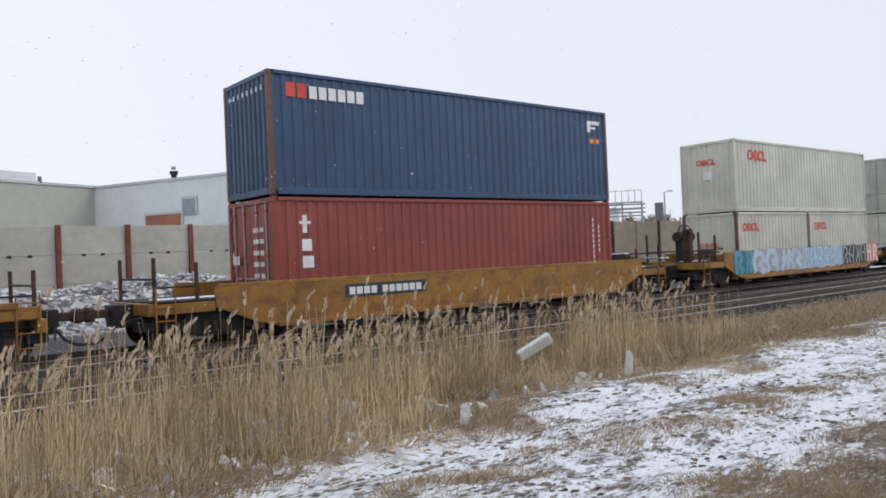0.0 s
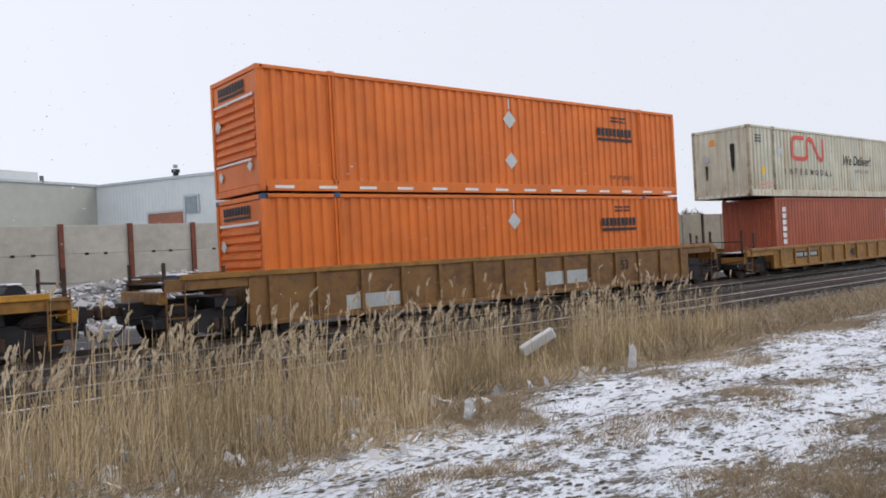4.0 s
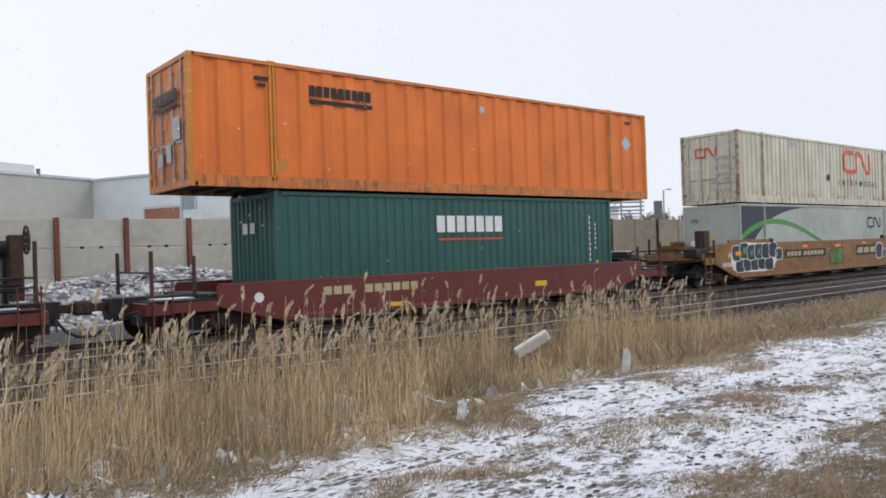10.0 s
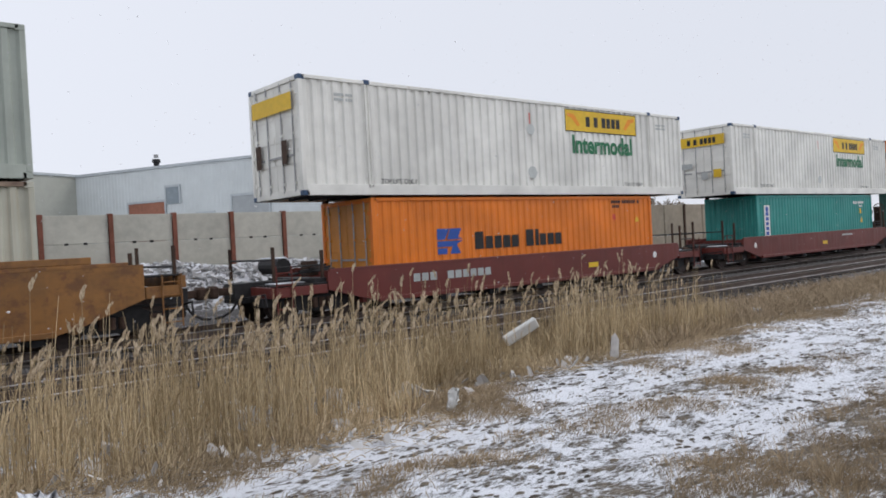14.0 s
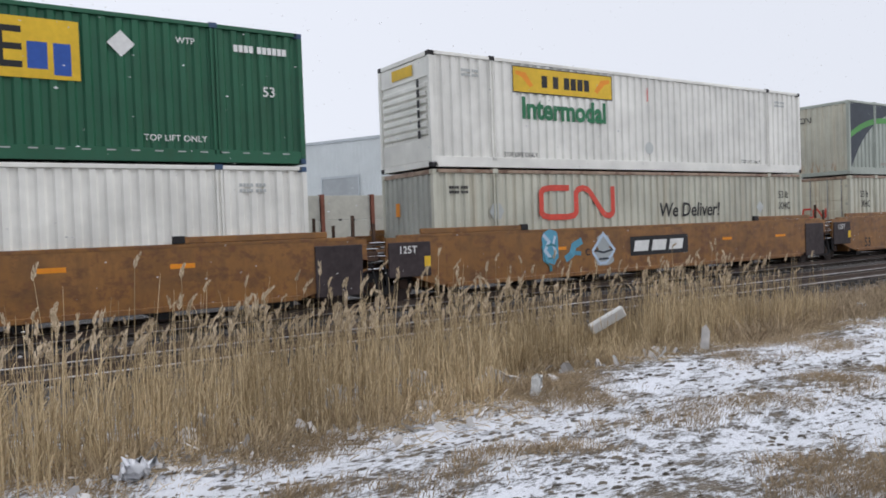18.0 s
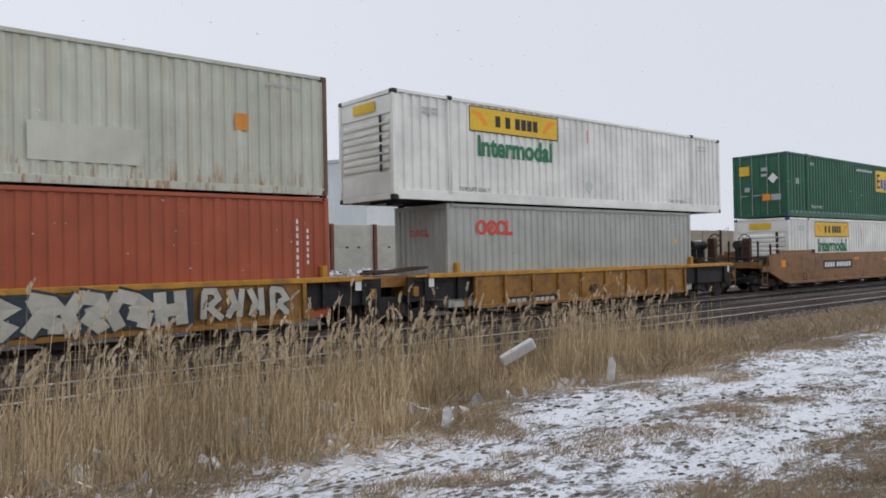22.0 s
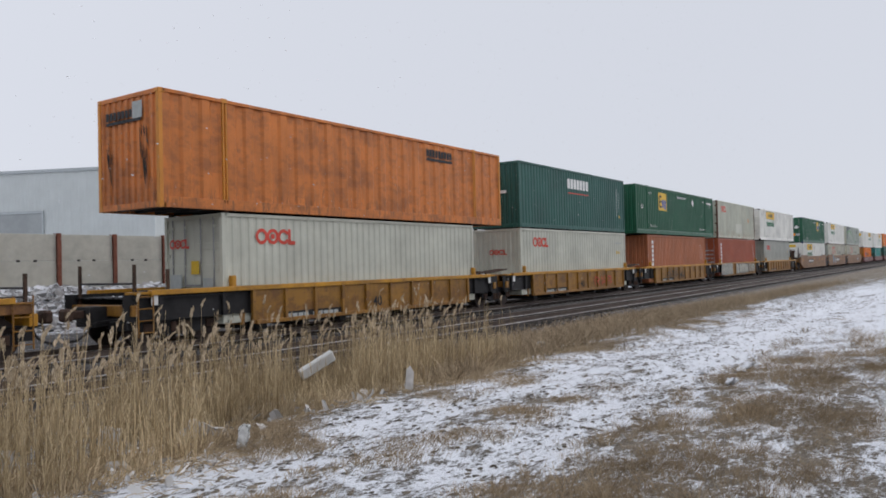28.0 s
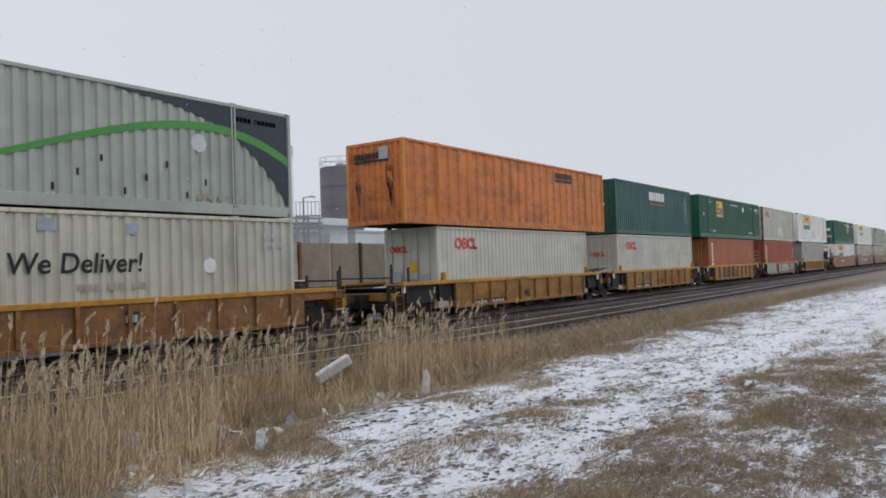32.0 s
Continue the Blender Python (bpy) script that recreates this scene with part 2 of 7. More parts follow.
SPLIT = {"name_mark", "banner_name", "reflector", "orange_patch", "notice", "repair_patch", "placard", "warning_sticker", "pale_patch", "yellow_reflector", "graffiti", "latch_box", "soot_stain", "name_rule", "rust_hole"}
TINY = {"number_mark", "address_mark", "notice_mark", "vent_holes"}


def patches(name, quads, mat, parent, turn=(0, 0, 0), place=(0, 0, 0), label=""):
    """Flat polygons in the x-z plane, seen from -y; marks that can be told apart are parts of their own."""
    if name in SPLIT and len(quads) > 1:
        return [patches(name, [q], mat, parent, turn, place, label) for q in quads][0]
    verts, faces = [], []
    for poly in quads:
        faces.append(tuple(range(len(verts), len(verts) + len(poly))))
        verts += [(x, 0.0, z) for x, z in poly]
    ob = mesh_ob(name, verts, faces, mat, parent, label)
    ob.matrix_basis = pose(*place, *turn)
    if name in TINY:
        tagged(ob, kind="stuff")
    return ob


def rect(x, z, w, h, lean=0.0):
    return [(x, z), (x + w, z), (x + w + lean, z + h), (x + lean, z + h)]


def diamond(x, z, r):
    return [(x - r, z), (x, z - r), (x + r, z), (x, z + r)]


def disc(x, z, r, n=16, rz=None):
    rz = rz or r
    return [(x + r * math.cos(2 * math.pi * i / n), z + rz * math.sin(2 * math.pi * i / n)) for i in range(n)]


def word_bars(shape, x, z, w, h, lean=0.0, low=0.72):
    """Plain bars for a word: X a tall letter, x a low one, i a thin one, blank a gap."""
    units = [{"X": 1.0, "x": 0.86, "i": 0.45, " ": 0.6}[c] for c in shape]
    k = w / sum(units)
    out, at = [], x
    for c, u in zip(shape, units):
        if c != " ":
            out.append(rect(at, z, u * k * 0.8, h * (low if c == "x" else 1.0), lean))
        at += u * k
    return out


def band(curve, t0, t1):
    """A strip along a curve of points, its half width running from t0 to t1."""
    out, n = [], len(curve) - 1
    for i in range(n):
        (xa, za), (xb, zb) = curve[i], curve[i + 1]
        a, b = t0 + (t1 - t0) * i / n, t0 + (t1 - t0) * (i + 1) / n
        out.append([(xa, za - a), (xb, zb - b), (xb, zb + b), (xa, za + a)])
    return out

# ---- the ground: a snowy track, a reed ditch, two railway tracks, a yard ----
NEAR_Y, TRAIN_Y = 12.9, 17.2
NEAR_RAIL, RAIL = -0.20, -0.17


def ground_z(x, y):
    """Height of the ground, by distance from the rails."""
    stops = [(-60, 0.1), (2.0, 0.05), (3.2, 0.0), (5.8, -0.03), (6.8, -0.14), (8.2, -0.34), (10.2, -0.55), (11.2, -0.43), (11.6, -0.41), (14.2, -0.41), (15.0, -0.40), (15.5, -0.38), (19.2, -0.38), (20.2, -0.42),
             (23.0, -0.3), (60, 0.0), (400, 0.2), (4000, 0.3)]
    for (a, za), (b, zb) in zip(stops, stops[1:]):
        if y <= b:
            base = za + (zb - za) * max(0, (y - a)) / (b - a)
            break
    rough = 0.0
    if y < 10.5 and abs(x) < 60:
        rough = 0.05 * noise.noise((x * 0.45, y * 0.6, 0)) + 0.025 * noise.noise((x * 1.9, y * 2.3, 3))
        rough -= 0.045 * math.exp(-((y - 3.45) / 0.28) ** 2) + 0.045 * math.exp(-((y - 5.0) / 0.34) ** 2)
    return base + rough


def axis(near_a, near_b, step, far_a, far_b, grow=1.35):
    pts = list(np.arange(near_a, near_b + 1e-6, step))
    d = step
    while pts[-1] < far_b:
        d *= grow
        pts.append(min(far_b, pts[-1] + d))
    d = step
    while pts[0] > far_a:
        d *= grow
        pts.insert(0, max(far_a, pts[0] - d))
    return pts


def ground():
    m, n, l, b = tree_of("snowy_ground", 0.9)
    tc = n.new("ShaderNodeTexCoord")
    sep = n.new("ShaderNodeSeparateXYZ")
    l.new(tc.outputs["Object"], sep.inputs[0])
    P = tc.outputs["Object"]
    mp = n.new("ShaderNodeMapping")
    mp.inputs["Scale"].default_value = (0.55, 1.0, 1.0)
    l.new(P, mp.inputs["Vector"])
    Q = mp.outputs[0]
    big, mid, fine = noise_of(n, l, Q, 0.55, 3), noise_of(n, l, Q, 2.4, 6, 0.75), noise_of(n, l, Q, 13, 7, 0.78)
    # how much snow lies, by the distance from the rails: two wheel ruts, a verge, ballast
    cv = n.new("ShaderNodeFloatCurve")
    c = cv.mapping.curves[0]
    span = (-10.0, 30.0)
    # kept low from 15.5 to 23.2: dark stone stands in for shade under the cars
    pts = [(-10, 0.52), (1.5, 0.55), (2.4, 0.55), (2.8, 0.60), (3.1, 0.71), (3.35, 0.745), (3.6, 0.72), (3.8, 0.62), (4.3, 0.60), (4.6, 0.72), (4.95, 0.75), (5.3, 0.71), (5.6, 0.66), (5.9, 0.62), (6.4, 0.59), (6.9, 0.54),
           (7.6, 0.47), (10.0, 0.40), (11.2, 0.30), (14.4, 0.27), (15.5, 0.24), (18.5, 0.26), (23.2, 0.28), (24.6, 0.66), (30, 0.75)]
    pts = [((y - span[0]) / (span[1] - span[0]), v) for y, v in pts]
    c.points[0].location, c.points[1].location = pts[0], pts[-1]
    for q in pts[1:-1]:
        c.points.new(*q)
    for q in c.points:
        q.handle_type = "VECTOR"
    cv.mapping.update()
    wob = n.new("ShaderNodeMath")
    wob.operation = "MULTIPLY_ADD"
    wob.inputs[1].default_value = 0.7
    l.new(big, wob.inputs[0])
    bend = n.new("ShaderNodeMath")
    bend.operation = "ADD"
    l.new(sep.outputs["Y"], bend.inputs[0])
    l.new(ramp(n, l, sep.outputs["X"], 29, 60, 0.0, 5.5), bend.inputs[1])
    l.new(bend.outputs[0], wob.inputs[2])
    l.new(ramp(n, l, wob.outputs[0], span[0] + 0.35, span[1] + 0.35), cv.inputs["Value"])
    add = n.new("ShaderNodeMath")
    add.operation = "ADD"
    drift = n.new("ShaderNodeMath")
    drift.operation = "ADD"
    l.new(cv.outputs[0], drift.inputs[0])
    l.new(ramp(n, l, noise_of(n, l, Q, 1.1, 3, 0.55), 0.3, 0.7, -0.10, 0.10), drift.inputs[1])
    # the road widens towards the camera's side far off, and its grassy middle runs out
    slant = n.new("ShaderNodeMath")
    slant.operation, slant.inputs[1].default_value = "MULTIPLY_ADD", 0.54
    l.new(sep.outputs["X"], slant.inputs[0])
    l.new(sep.outputs["Y"], slant.inputs[2])
    far = n.new("ShaderNodeMath")
    far.operation = "MULTIPLY"
    l.new(ramp(n, l, slant.outputs[0], 9.2, 10.4, 0.0, 0.26), far.inputs[0])
    l.new(ramp(n, l, sep.outputs["Y"], 3.3, 2.7), far.inputs[1])
    strip = n.new("ShaderNodeMath")
    strip.operation = "MULTIPLY"
    l.new(ramp(n, l, sep.outputs["X"], 8.5, 13, 0.0, 0.12), strip.inputs[0])
    l.new(ramp(n, l, sep.outputs["Y"], 4.9, 4.4), strip.inputs[1])
    more = n.new("ShaderNodeMath")
    more.operation = "MAXIMUM"
    l.new(far.outputs[0], more.inputs[0])
    l.new(strip.outputs[0], more.inputs[1])
    wide = n.new("ShaderNodeMath")
    wide.operation = "ADD"
    l.new(drift.outputs[0], wide.inputs[0])
    l.new(more.outputs[0], wide.inputs[1])
    l.new(wide.outputs[0], add.inputs[0])
    speck = noise_of(n, l, Q, 34, 4, 0.7)
    dab = noise_of(n, l, Q, 6.5, 3, 0.6)
    grain = mix(n, l, 0.30, mix(n, l, 0.55, mid, mix(n, l, 0.45, dab, fine)), speck)
    l.new(ramp(n, l, grain, 0.37, 0.63), add.inputs[1])
    snow = ramp(n, l, add.outputs[0], 0.98, 1.16)
    soil = mix(n, l, ramp(n, l, mix(n, l, 0.5, speck, fine), 0.38, 0.64), (0.075, 0.064, 0.052), (0.36, 0.30, 0.225))
    soil = mix(n, l, ramp(n, l, mid, 0.45, 0.65, 0, 0.7), soil, (0.21, 0.168, 0.12))
    stone = mix(n, l, fine, (0.03, 0.028, 0.027), (0.12, 0.11, 0.105))
    soil = mix(n, l, ramp(n, l, sep.outputs["Y"], 10.6, 11.2), soil, stone)
    white = mix(n, l, fine, (0.74, 0.76, 0.81), (0.88, 0.90, 0.94))
    l.new(mix(n, l, snow, soil, white), b.inputs["Base Color"])
    hgt = n.new("ShaderNodeMath")
    hgt.operation = "ADD"
    l.new(snow, hgt.inputs[0])
    l.new(fine, hgt.inputs[1])
    bump(n, l, b, hgt.outputs[0], 0.8, 0.04)
    xs = axis(-6, 34, 0.14, -3000, 3000)
    ys = axis(0.8, 11.2, 0.11, -3000, 3000)
    for k in (11.6, 12.0, 13.0, 14.2, 14.8, 15.2, 17, 19.2, 20.2, 23):
        ys.append(k)
    ys = sorted(set(round(y, 3) for y in ys))
    verts = [(x, y, ground_z(x, y)) for y in ys for x in xs]
    w = len(xs)
    faces = [(j * w + i, j * w + i + 1, (j + 1) * w + i + 1, (j + 1) * w + i) for j in range(len(ys) - 1) for i in range(w - 1)]
    ob = mesh_ob("ground", verts, faces, m, smooth=True)
    tagged(ob, "snow-dusted earth with dead grass, wheel ruts and ballast", "ground", kind="structure")


ground()


def gz(x, y):
    return ground_z(x, y)


# ---- railway tracks ----
def rail_profile():
    return [(-0.07, 0), (0.07, 0), (0.07, 0.012), (0.012, 0.03), (0.012, 0.12), (0.036, 0.135), (0.036, 0.165), (-0.036, 0.165), (-0.036, 0.135), (-0.012, 0.12), (-0.012, 0.03), (-0.07, 0.012)]


dull_snow = plain("dull_snow", (0.46, 0.45, 0.44), 0.8, 0, 0.6, 2.2, 0.3)


def track(yc, top, x0, x1, label):
    root = thing("railway_track", label, "railway track", 0, yc, 0, kind="structure")
    prof = rail_profile()
    for side in (-0.75, 0.75):
        verts = [(x, side + py, top - 0.165 + pz) for x in (x0, x1) for py, pz in prof]
        k = len(prof)
        faces = [(i, (i + 1) % k, k + (i + 1) % k, k + i) for i in range(k)] + [tuple(range(k))[::-1], tuple(range(k, 2 * k))]
        mesh_ob("rail", verts, faces, rail_steel, root)
        mesh_ob("rail_snow", [(x, side + a, top - h) for x in (x0, x1) for a, h in ((-0.05, 0.147), (-0.04, 0.138), (-0.016, 0.133), (-0.016, 0.15), (-0.055, 0.155))],
                [(0, 1, 6, 5), (1, 2, 7, 6), (2, 3, 8, 7), (3, 4, 9, 8), (4, 0, 5, 9)], dull_snow, root, "snow caught along the rail foot")
    return root


tie_wood = plain("tie_wood", (0.05, 0.042, 0.036), 0.85, 0, 0.4, 8, 0.4)
for yc, top, lab in ((NEAR_Y, NEAR_RAIL, "empty railway track with snow along its rails"), (TRAIN_Y, RAIL, "railway track that carries the train")):
    tr = track(yc, top, -60, 420, lab)
    bm = bmesh.new()
    add_box(bm, -0.11, 0.11, -1.3, 1.3, top - 0.36, top - 0.168, 0.012)
    first = part("tie", bm, tie_wood, tr)
    first.location.x = -8.0
    for i in range(1, 110):
        o = new("tie", first.data)
        o.parent = tr
        o.location.x = -8.0 + i * 0.53 + random.uniform(-0.02, 0.02)
    bm = bmesh.new()
    for i in range(110, 600):
        add_box(bm, -8.11 + i * 0.53, -7.89 + i * 0.53, -1.3, 1.3, top - 0.36, top - 0.168)
    tagged(part("far_ties", bm, tie_wood, tr), kind="stuff")


def ballast():
    """Broken stone on the near track's shoulders, some of it under snow."""
    rng = np.random.default_rng(4)
    base = np.array([(1, 0, 0), (-1, 0, 0), (0, 1, 0), (0, -1, 0), (0, 0, 1), (0, 0, -1)], float)
    tri = [(0, 2, 4), (2, 1, 4), (1, 3, 4), (3, 0, 4), (2, 0, 5), (1, 2, 5), (3, 1, 5), (0, 3, 5)]
    V, Fc = [], []
    for i in range(9000):
        x = -3 + 30 * rng.random() ** 1.2
        y = 10.9 + 4.6 * rng.random()
        s = 0.03 + 0.03 * rng.random()
        z = ground_z(x, y) + s * 0.3
        q = base * (s * (0.6 + 0.7 * rng.random((6, 1)))) * (0.7 + 0.6 * rng.random(3)) + (x, y, z)
        k = len(V)
        V += [tuple(v) for v in q]
        Fc += [(a + k, b + k, c + k) for a, b, c in tri]
    tagged(mesh_ob("ballast", V, Fc, island("ballast_stone", (0.03, 0.028, 0.026), (0.16, 0.15, 0.145))), "dark broken stone ballast between the tracks", "ballast", kind="stuff")


ballast()


# ---- concrete yard wall ----
WALL_Y, WALL_TOP, BAY = 30.2, 3.22, 2.44
concrete_mat = plain("wall_concrete", (0.475, 0.465, 0.405), 0.85, 0, 0.16, 3, 0.3)
stained_mat = plain("stained_concrete", (0.27, 0.235, 0.18), 0.9, 0, 0.22, 2, 0.3)
post_mat = plain("rusty_post", (0.20, 0.075, 0.05), 0.8, 0.1, 0.3, 5)


def yard_wall():
    root = thing("wall_yard", "precast concrete panel wall between rusty steel posts", "wall", 0, WALL_Y, 0, kind="structure")
    first = 6.68 - BAY * 5
    for i in range(34):
        x = first + i * BAY
        far = x > 28.5
        bm = bmesh.new()
        tall = 2.14 if far else 1.07
        for r in range(2 if far else 4):
            z0, z1 = WALL_TOP - tall * (r + 1), WALL_TOP - tall * r - 0.012
            bm = bmesh.new()
            dy = random.uniform(-0.015, 0.015)
            add_box(bm, x + 0.09, x + BAY - 0.09, dy, 0.16 + dy, z0, z1, 0.012)
            p = part("panel", bm, stained_mat if far else concrete_mat, root)
            if not far and r < 2:
                for hx in (0.35, 0.62):
                    box("lifting_hole", x + BAY * hx - 0.07, x + BAY * hx + 0.07, dy - 0.006, dy + 0.02, z0 - 0.05 if r == 0 else z1 - 0.03, z0 + 0.035 if r == 0 else z1 + 0.0, black_steel, p, "", 0)
        if not far or i % 2 == 0:
            bm = bmesh.new()
            add_box(bm, x - 0.085, x + 0.085, -0.09, -0.075, -0.6, WALL_TOP + 0.03)
            add_box(bm, x - 0.012, x + 0.012, -0.075, 0.18, -0.6, WALL_TOP + 0.03)
            add_box(bm, x - 0.085, x + 0.085, 0.18, 0.195, -0.6, WALL_TOP + 0.03)
            part("post", bm, post_mat if x < 29 else rust_steel, root)


yard_wall()


def rubble():
    """Snow-covered heap of broken concrete in front of the wall."""
    rng = np.random.default_rng(9)
    V, Fc = [], []
    base = np.array([(sx, sy, sz) for sx in (-1, 1) for sy in (-1, 1) for sz in (-1, 1)], float)
    quads = [(0, 1, 3, 2), (4, 6, 7, 5), (0, 4, 5, 1), (2, 3, 7, 6), (0, 2, 6, 4), (1, 5, 7, 3)]
    for i in range(9000):
        x = -2 + 46 * rng.random()
        y = 24.4 + 5.0 * rng.random()
        top = -0.35 + 1.85 * min(1, (y - 24.0) / 3.2) * (0.82 + 0.25 * noise.noise((x * 0.25, 1, 0))) * (1.0 if x < 22 else max(0.35, 1 - (x - 22) / 12))
        z = top - 0.12 - 0.3 * rng.random() ** 2
        s = (0.25 + 0.5 * rng.random() ** 2.2) * np.array((0.10 + 0.2 * rng.random(), 0.09 + 0.15 * rng.random(), 0.04 + 0.09 * rng.random()))
        e = Euler((rng.normal() * 0.4, rng.normal() * 0.4, rng.random() * 3)).to_matrix()
        k = len(V)
        for c in base * s * (0.8 + 0.4 * rng.random((8, 1))):
            V.append(tuple(e @ Vector(c) + Vector((x, y, z))))
        Fc += [tuple(k + a for a in q) for q in quads]
    m, n, l, b = tree_of("snowy_rubble", 0.9)
    g = n.new("ShaderNodeNewGeometry")
    up = n.new("ShaderNodeSeparateXYZ")
    l.new(g.outputs["Normal"], up.inputs[0])
    v = coords(n, l, spread=False)
    col = mix(n, l, g.outputs["Random Per Island"], (0.24, 0.24, 0.24), (0.50, 0.49, 0.48))
    cover = n.new("ShaderNodeMath")
    cover.operation = "ADD"
    l.new(up.outputs["Z"], cover.inputs[0])
    l.new(noise_of(n, l, v, 3, 4), cover.inputs[1])
    l.new(mix(n, l, ramp(n, l, cover.outputs[0], 0.8, 1.45, 0.0, 0.85), col, (0.66, 0.67, 0.70)), b.inputs["Base Color"])
    tagged(mesh_ob("rubble_heap", V, Fc, m), "heap of broken concrete dusted with snow against the wall", "rubble", kind="stuff")
    # the mound underneath
    xs, ys = np.arange(-3, 45, 0.6), np.arange(23.5, 29.6, 0.5)
    vv = [(x, y, -0.55 + 1.85 * min(1, max(0, (y - 24.0)) / 3.2) * (0.82 + 0.25 * noise.noise((x * 0.25, 1, 0))) * (1.0 if x < 22 else max(0.25, 1 - (x - 22) / 12)) - 0.1) for y in ys for x in xs]
    w = len(xs)
    ff = [(j * w + i, j * w + i + 1, (j + 1) * w + i + 1, (j + 1) * w + i) for j in range(len(ys) - 1) for i in range(w - 1)]
    tagged(mesh_ob("snow_bank", vv, ff, m, smooth=True), "snow bank under broken concrete", "snow bank", kind="structure")


rubble()

# ---- the works behind the wall ----
siding_white = plain("siding_white", (0.575, 0.605, 0.595), 0.6, 0.0, 0.08, 0.9, 0.05)
siding_grey = plain("siding_grey", (0.365, 0.37, 0.325), 0.7, 0.0, 0.08, 1.5, 0.1)
brick_red = plain("brick_red", (0.30, 0.13, 0.085), 0.85, 0, 0.2, 6, 0.3)
dark_glass = plain("dull_glass", (0.24, 0.28, 0.30), 0.25, 0, 0.2, 2, 0.0)
roof_edge = plain("roof_edge", (0.45, 0.48, 0.49), 0.6, 0.2, 0.1, 3)
silo_white = plain("silo_white", (0.62, 0.64, 0.65), 0.6, 0, 0.08, 0.8, 0.1)
silo_dark = plain("silo_dark", (0.16, 0.15, 0.155), 0.6, 0.2, 0.15, 1.0, 0.1)
door_grey = plain("door_grey", (0.36, 0.38, 0.38), 0.5, 0.1, 0.1, 3)

TURN = 25.5
INK_GUTTER = plain("gutter_grey", (0.13, 0.17, 0.20), 0.5, 0.2, 0.1, 3)
CORNER = Vector((27.6, 39.9))


def building(name, label, corner, turn, w, d, h, mat, pitch=0.33):
    """A shed: its front runs along local x from the corner, its depth along local y."""
    root = thing(name, label, "building", corner[0], corner[1], -0.1)
    root.matrix_basis = pose(corner[0], corner[1], -0.1, 0, 0, turn)
    corrugated("wall", 0, w, 0.0, 0, h, mat, root, pitch, 0.014, -1)
    o = corrugated("wall", 0, d, 0.0, 0, h, mat, root, pitch, 0.014, 1)
    o.matrix_basis = pose(0, 0, 0, 0, 0, 90)
    o = corrugated("wall", 0, d, 0.0, 0, h, mat, root, pitch, 0.014, -1)
    o.matrix_basis = pose(w, 0, 0, 0, 0, 90)
    corrugated("wall", 0, w, d, 0, h, mat, root, pitch, 0.014, 1)
    box("roof", -0.12, w + 0.12, -0.12, d + 0.12, h - 0.02, h + 0.18, roof_edge, root, "", 0.02)
    return root


def wall_unit(root, name, x0, x1, z0, z1, mat, frame_mat, side="x", label=""):
    """A door or window set on a wall of a building, with a frame."""
    m = pose(0, 0, 0) if side == "x" else pose(0, 0, 0, 0, 0, 90)
    s = -1 if side == "x" else 1
    lo, hi = sorted((s * 0.02, s * 0.06))
    a = box(name, x0, x1, lo, hi, z0, z1, mat, root, label, 0, m)
    lo, hi = sorted((s * 0.01, s * 0.11))
    for q in ((x0 - 0.12, x1 + 0.12, z1, z1 + 0.15), (x0 - 0.12, x0, z0, z1), (x1, x1 + 0.12, z0, z1)):
        box("frame", q[0], q[1], lo, hi, q[2], q[3], frame_mat, a, "", 0, m)
    return a


H_WHITE = 7.95
white_shed = building("factory_building", "large white corrugated metal factory building", (CORNER.x, CORNER.y), TURN, 15.4, 25.5, H_WHITE, siding_white)
# long face towards the grey wing
wall_unit(white_shed, "loading_door", 16.6, 20.1, 0.2, 5.5, brick_red, roof_edge, "y", "brick-red loading door")
wall_unit(white_shed, "louvre_window", 15.2, 16.4, 5.3, 6.5, dark_glass, roof_edge, "y")
wall_unit(white_shed, "roller_door", 7.4, 10.5, 0.2, 5.45, door_grey, roof_edge, "y", "grey roller door")
wall_unit(white_shed, "roller_door", 12.2, 13.6, 0.2, 4.4, door_grey, roof_edge, "y", "grey roller door")
for k in range(3):
    box("roof_vent", 3 + k * 2.3, 3.5 + k * 2.3, 1.0, 1.5, H_WHITE + 0.15, H_WHITE + 0.5, galvanised, white_shed, "", 0.03)
vent = thing("roof_fan", "dark roof exhaust fan with a cowl", "roof vent", 20.6, 56.6, 8.05)
rod("stack", (0, 0, 0), (0, 0, 0.35), 0.2, black_steel, vent, "", 12)
rod("cowl", (0, 0, 0.35), (0, 0, 0.6), 0.3, black_steel, vent, "", 12)
rod("cap", (0, 0, 0.72), (0, 0, 0.95), 0.17, galvanised, vent, "", 12)

inner = CORNER + 25.5 * Vector((-0.4305, 0.9026))
grey_dir = Vector((-0.9026, -0.4305))
gc = inner + 9.23 * grey_dir
grey_shed = building("warehouse", "grey-green rendered warehouse wing", (gc.x, gc.y), TURN, 9.23, 18, 8.0, siding_grey, 3.0)
wall_unit(grey_shed, "loading_door", 3.8, 6.8, 0.2, 4.4, door_grey, black_steel, "x", "grey loading door under a dark lintel")
box("upper_storey", -9.0, 18.2, 18.6, 30, 0.0, 11.45, siding_white, grey_shed, "white hall behind the wing", 0.02)
box("side_cladding", -0.16, -0.06, 0.25, 17.9, 5.6, 7.75, siding_white, grey_shed, "white cladding band", 0)
box("gutter", -0.32, -0.10, -0.1, 18.0, 7.85, 8.12, INK_GUTTER, grey_shed, "", 0)
rod("downpipe", (-0.25, 2.6, 0.1), (-0.25, 2.6, 7.85), 0.09, INK_GUTTER, grey_shed)
fan = thing("roof_fan", "small dark roof vent", "roof vent", 12.4, 60.9, 7.95)
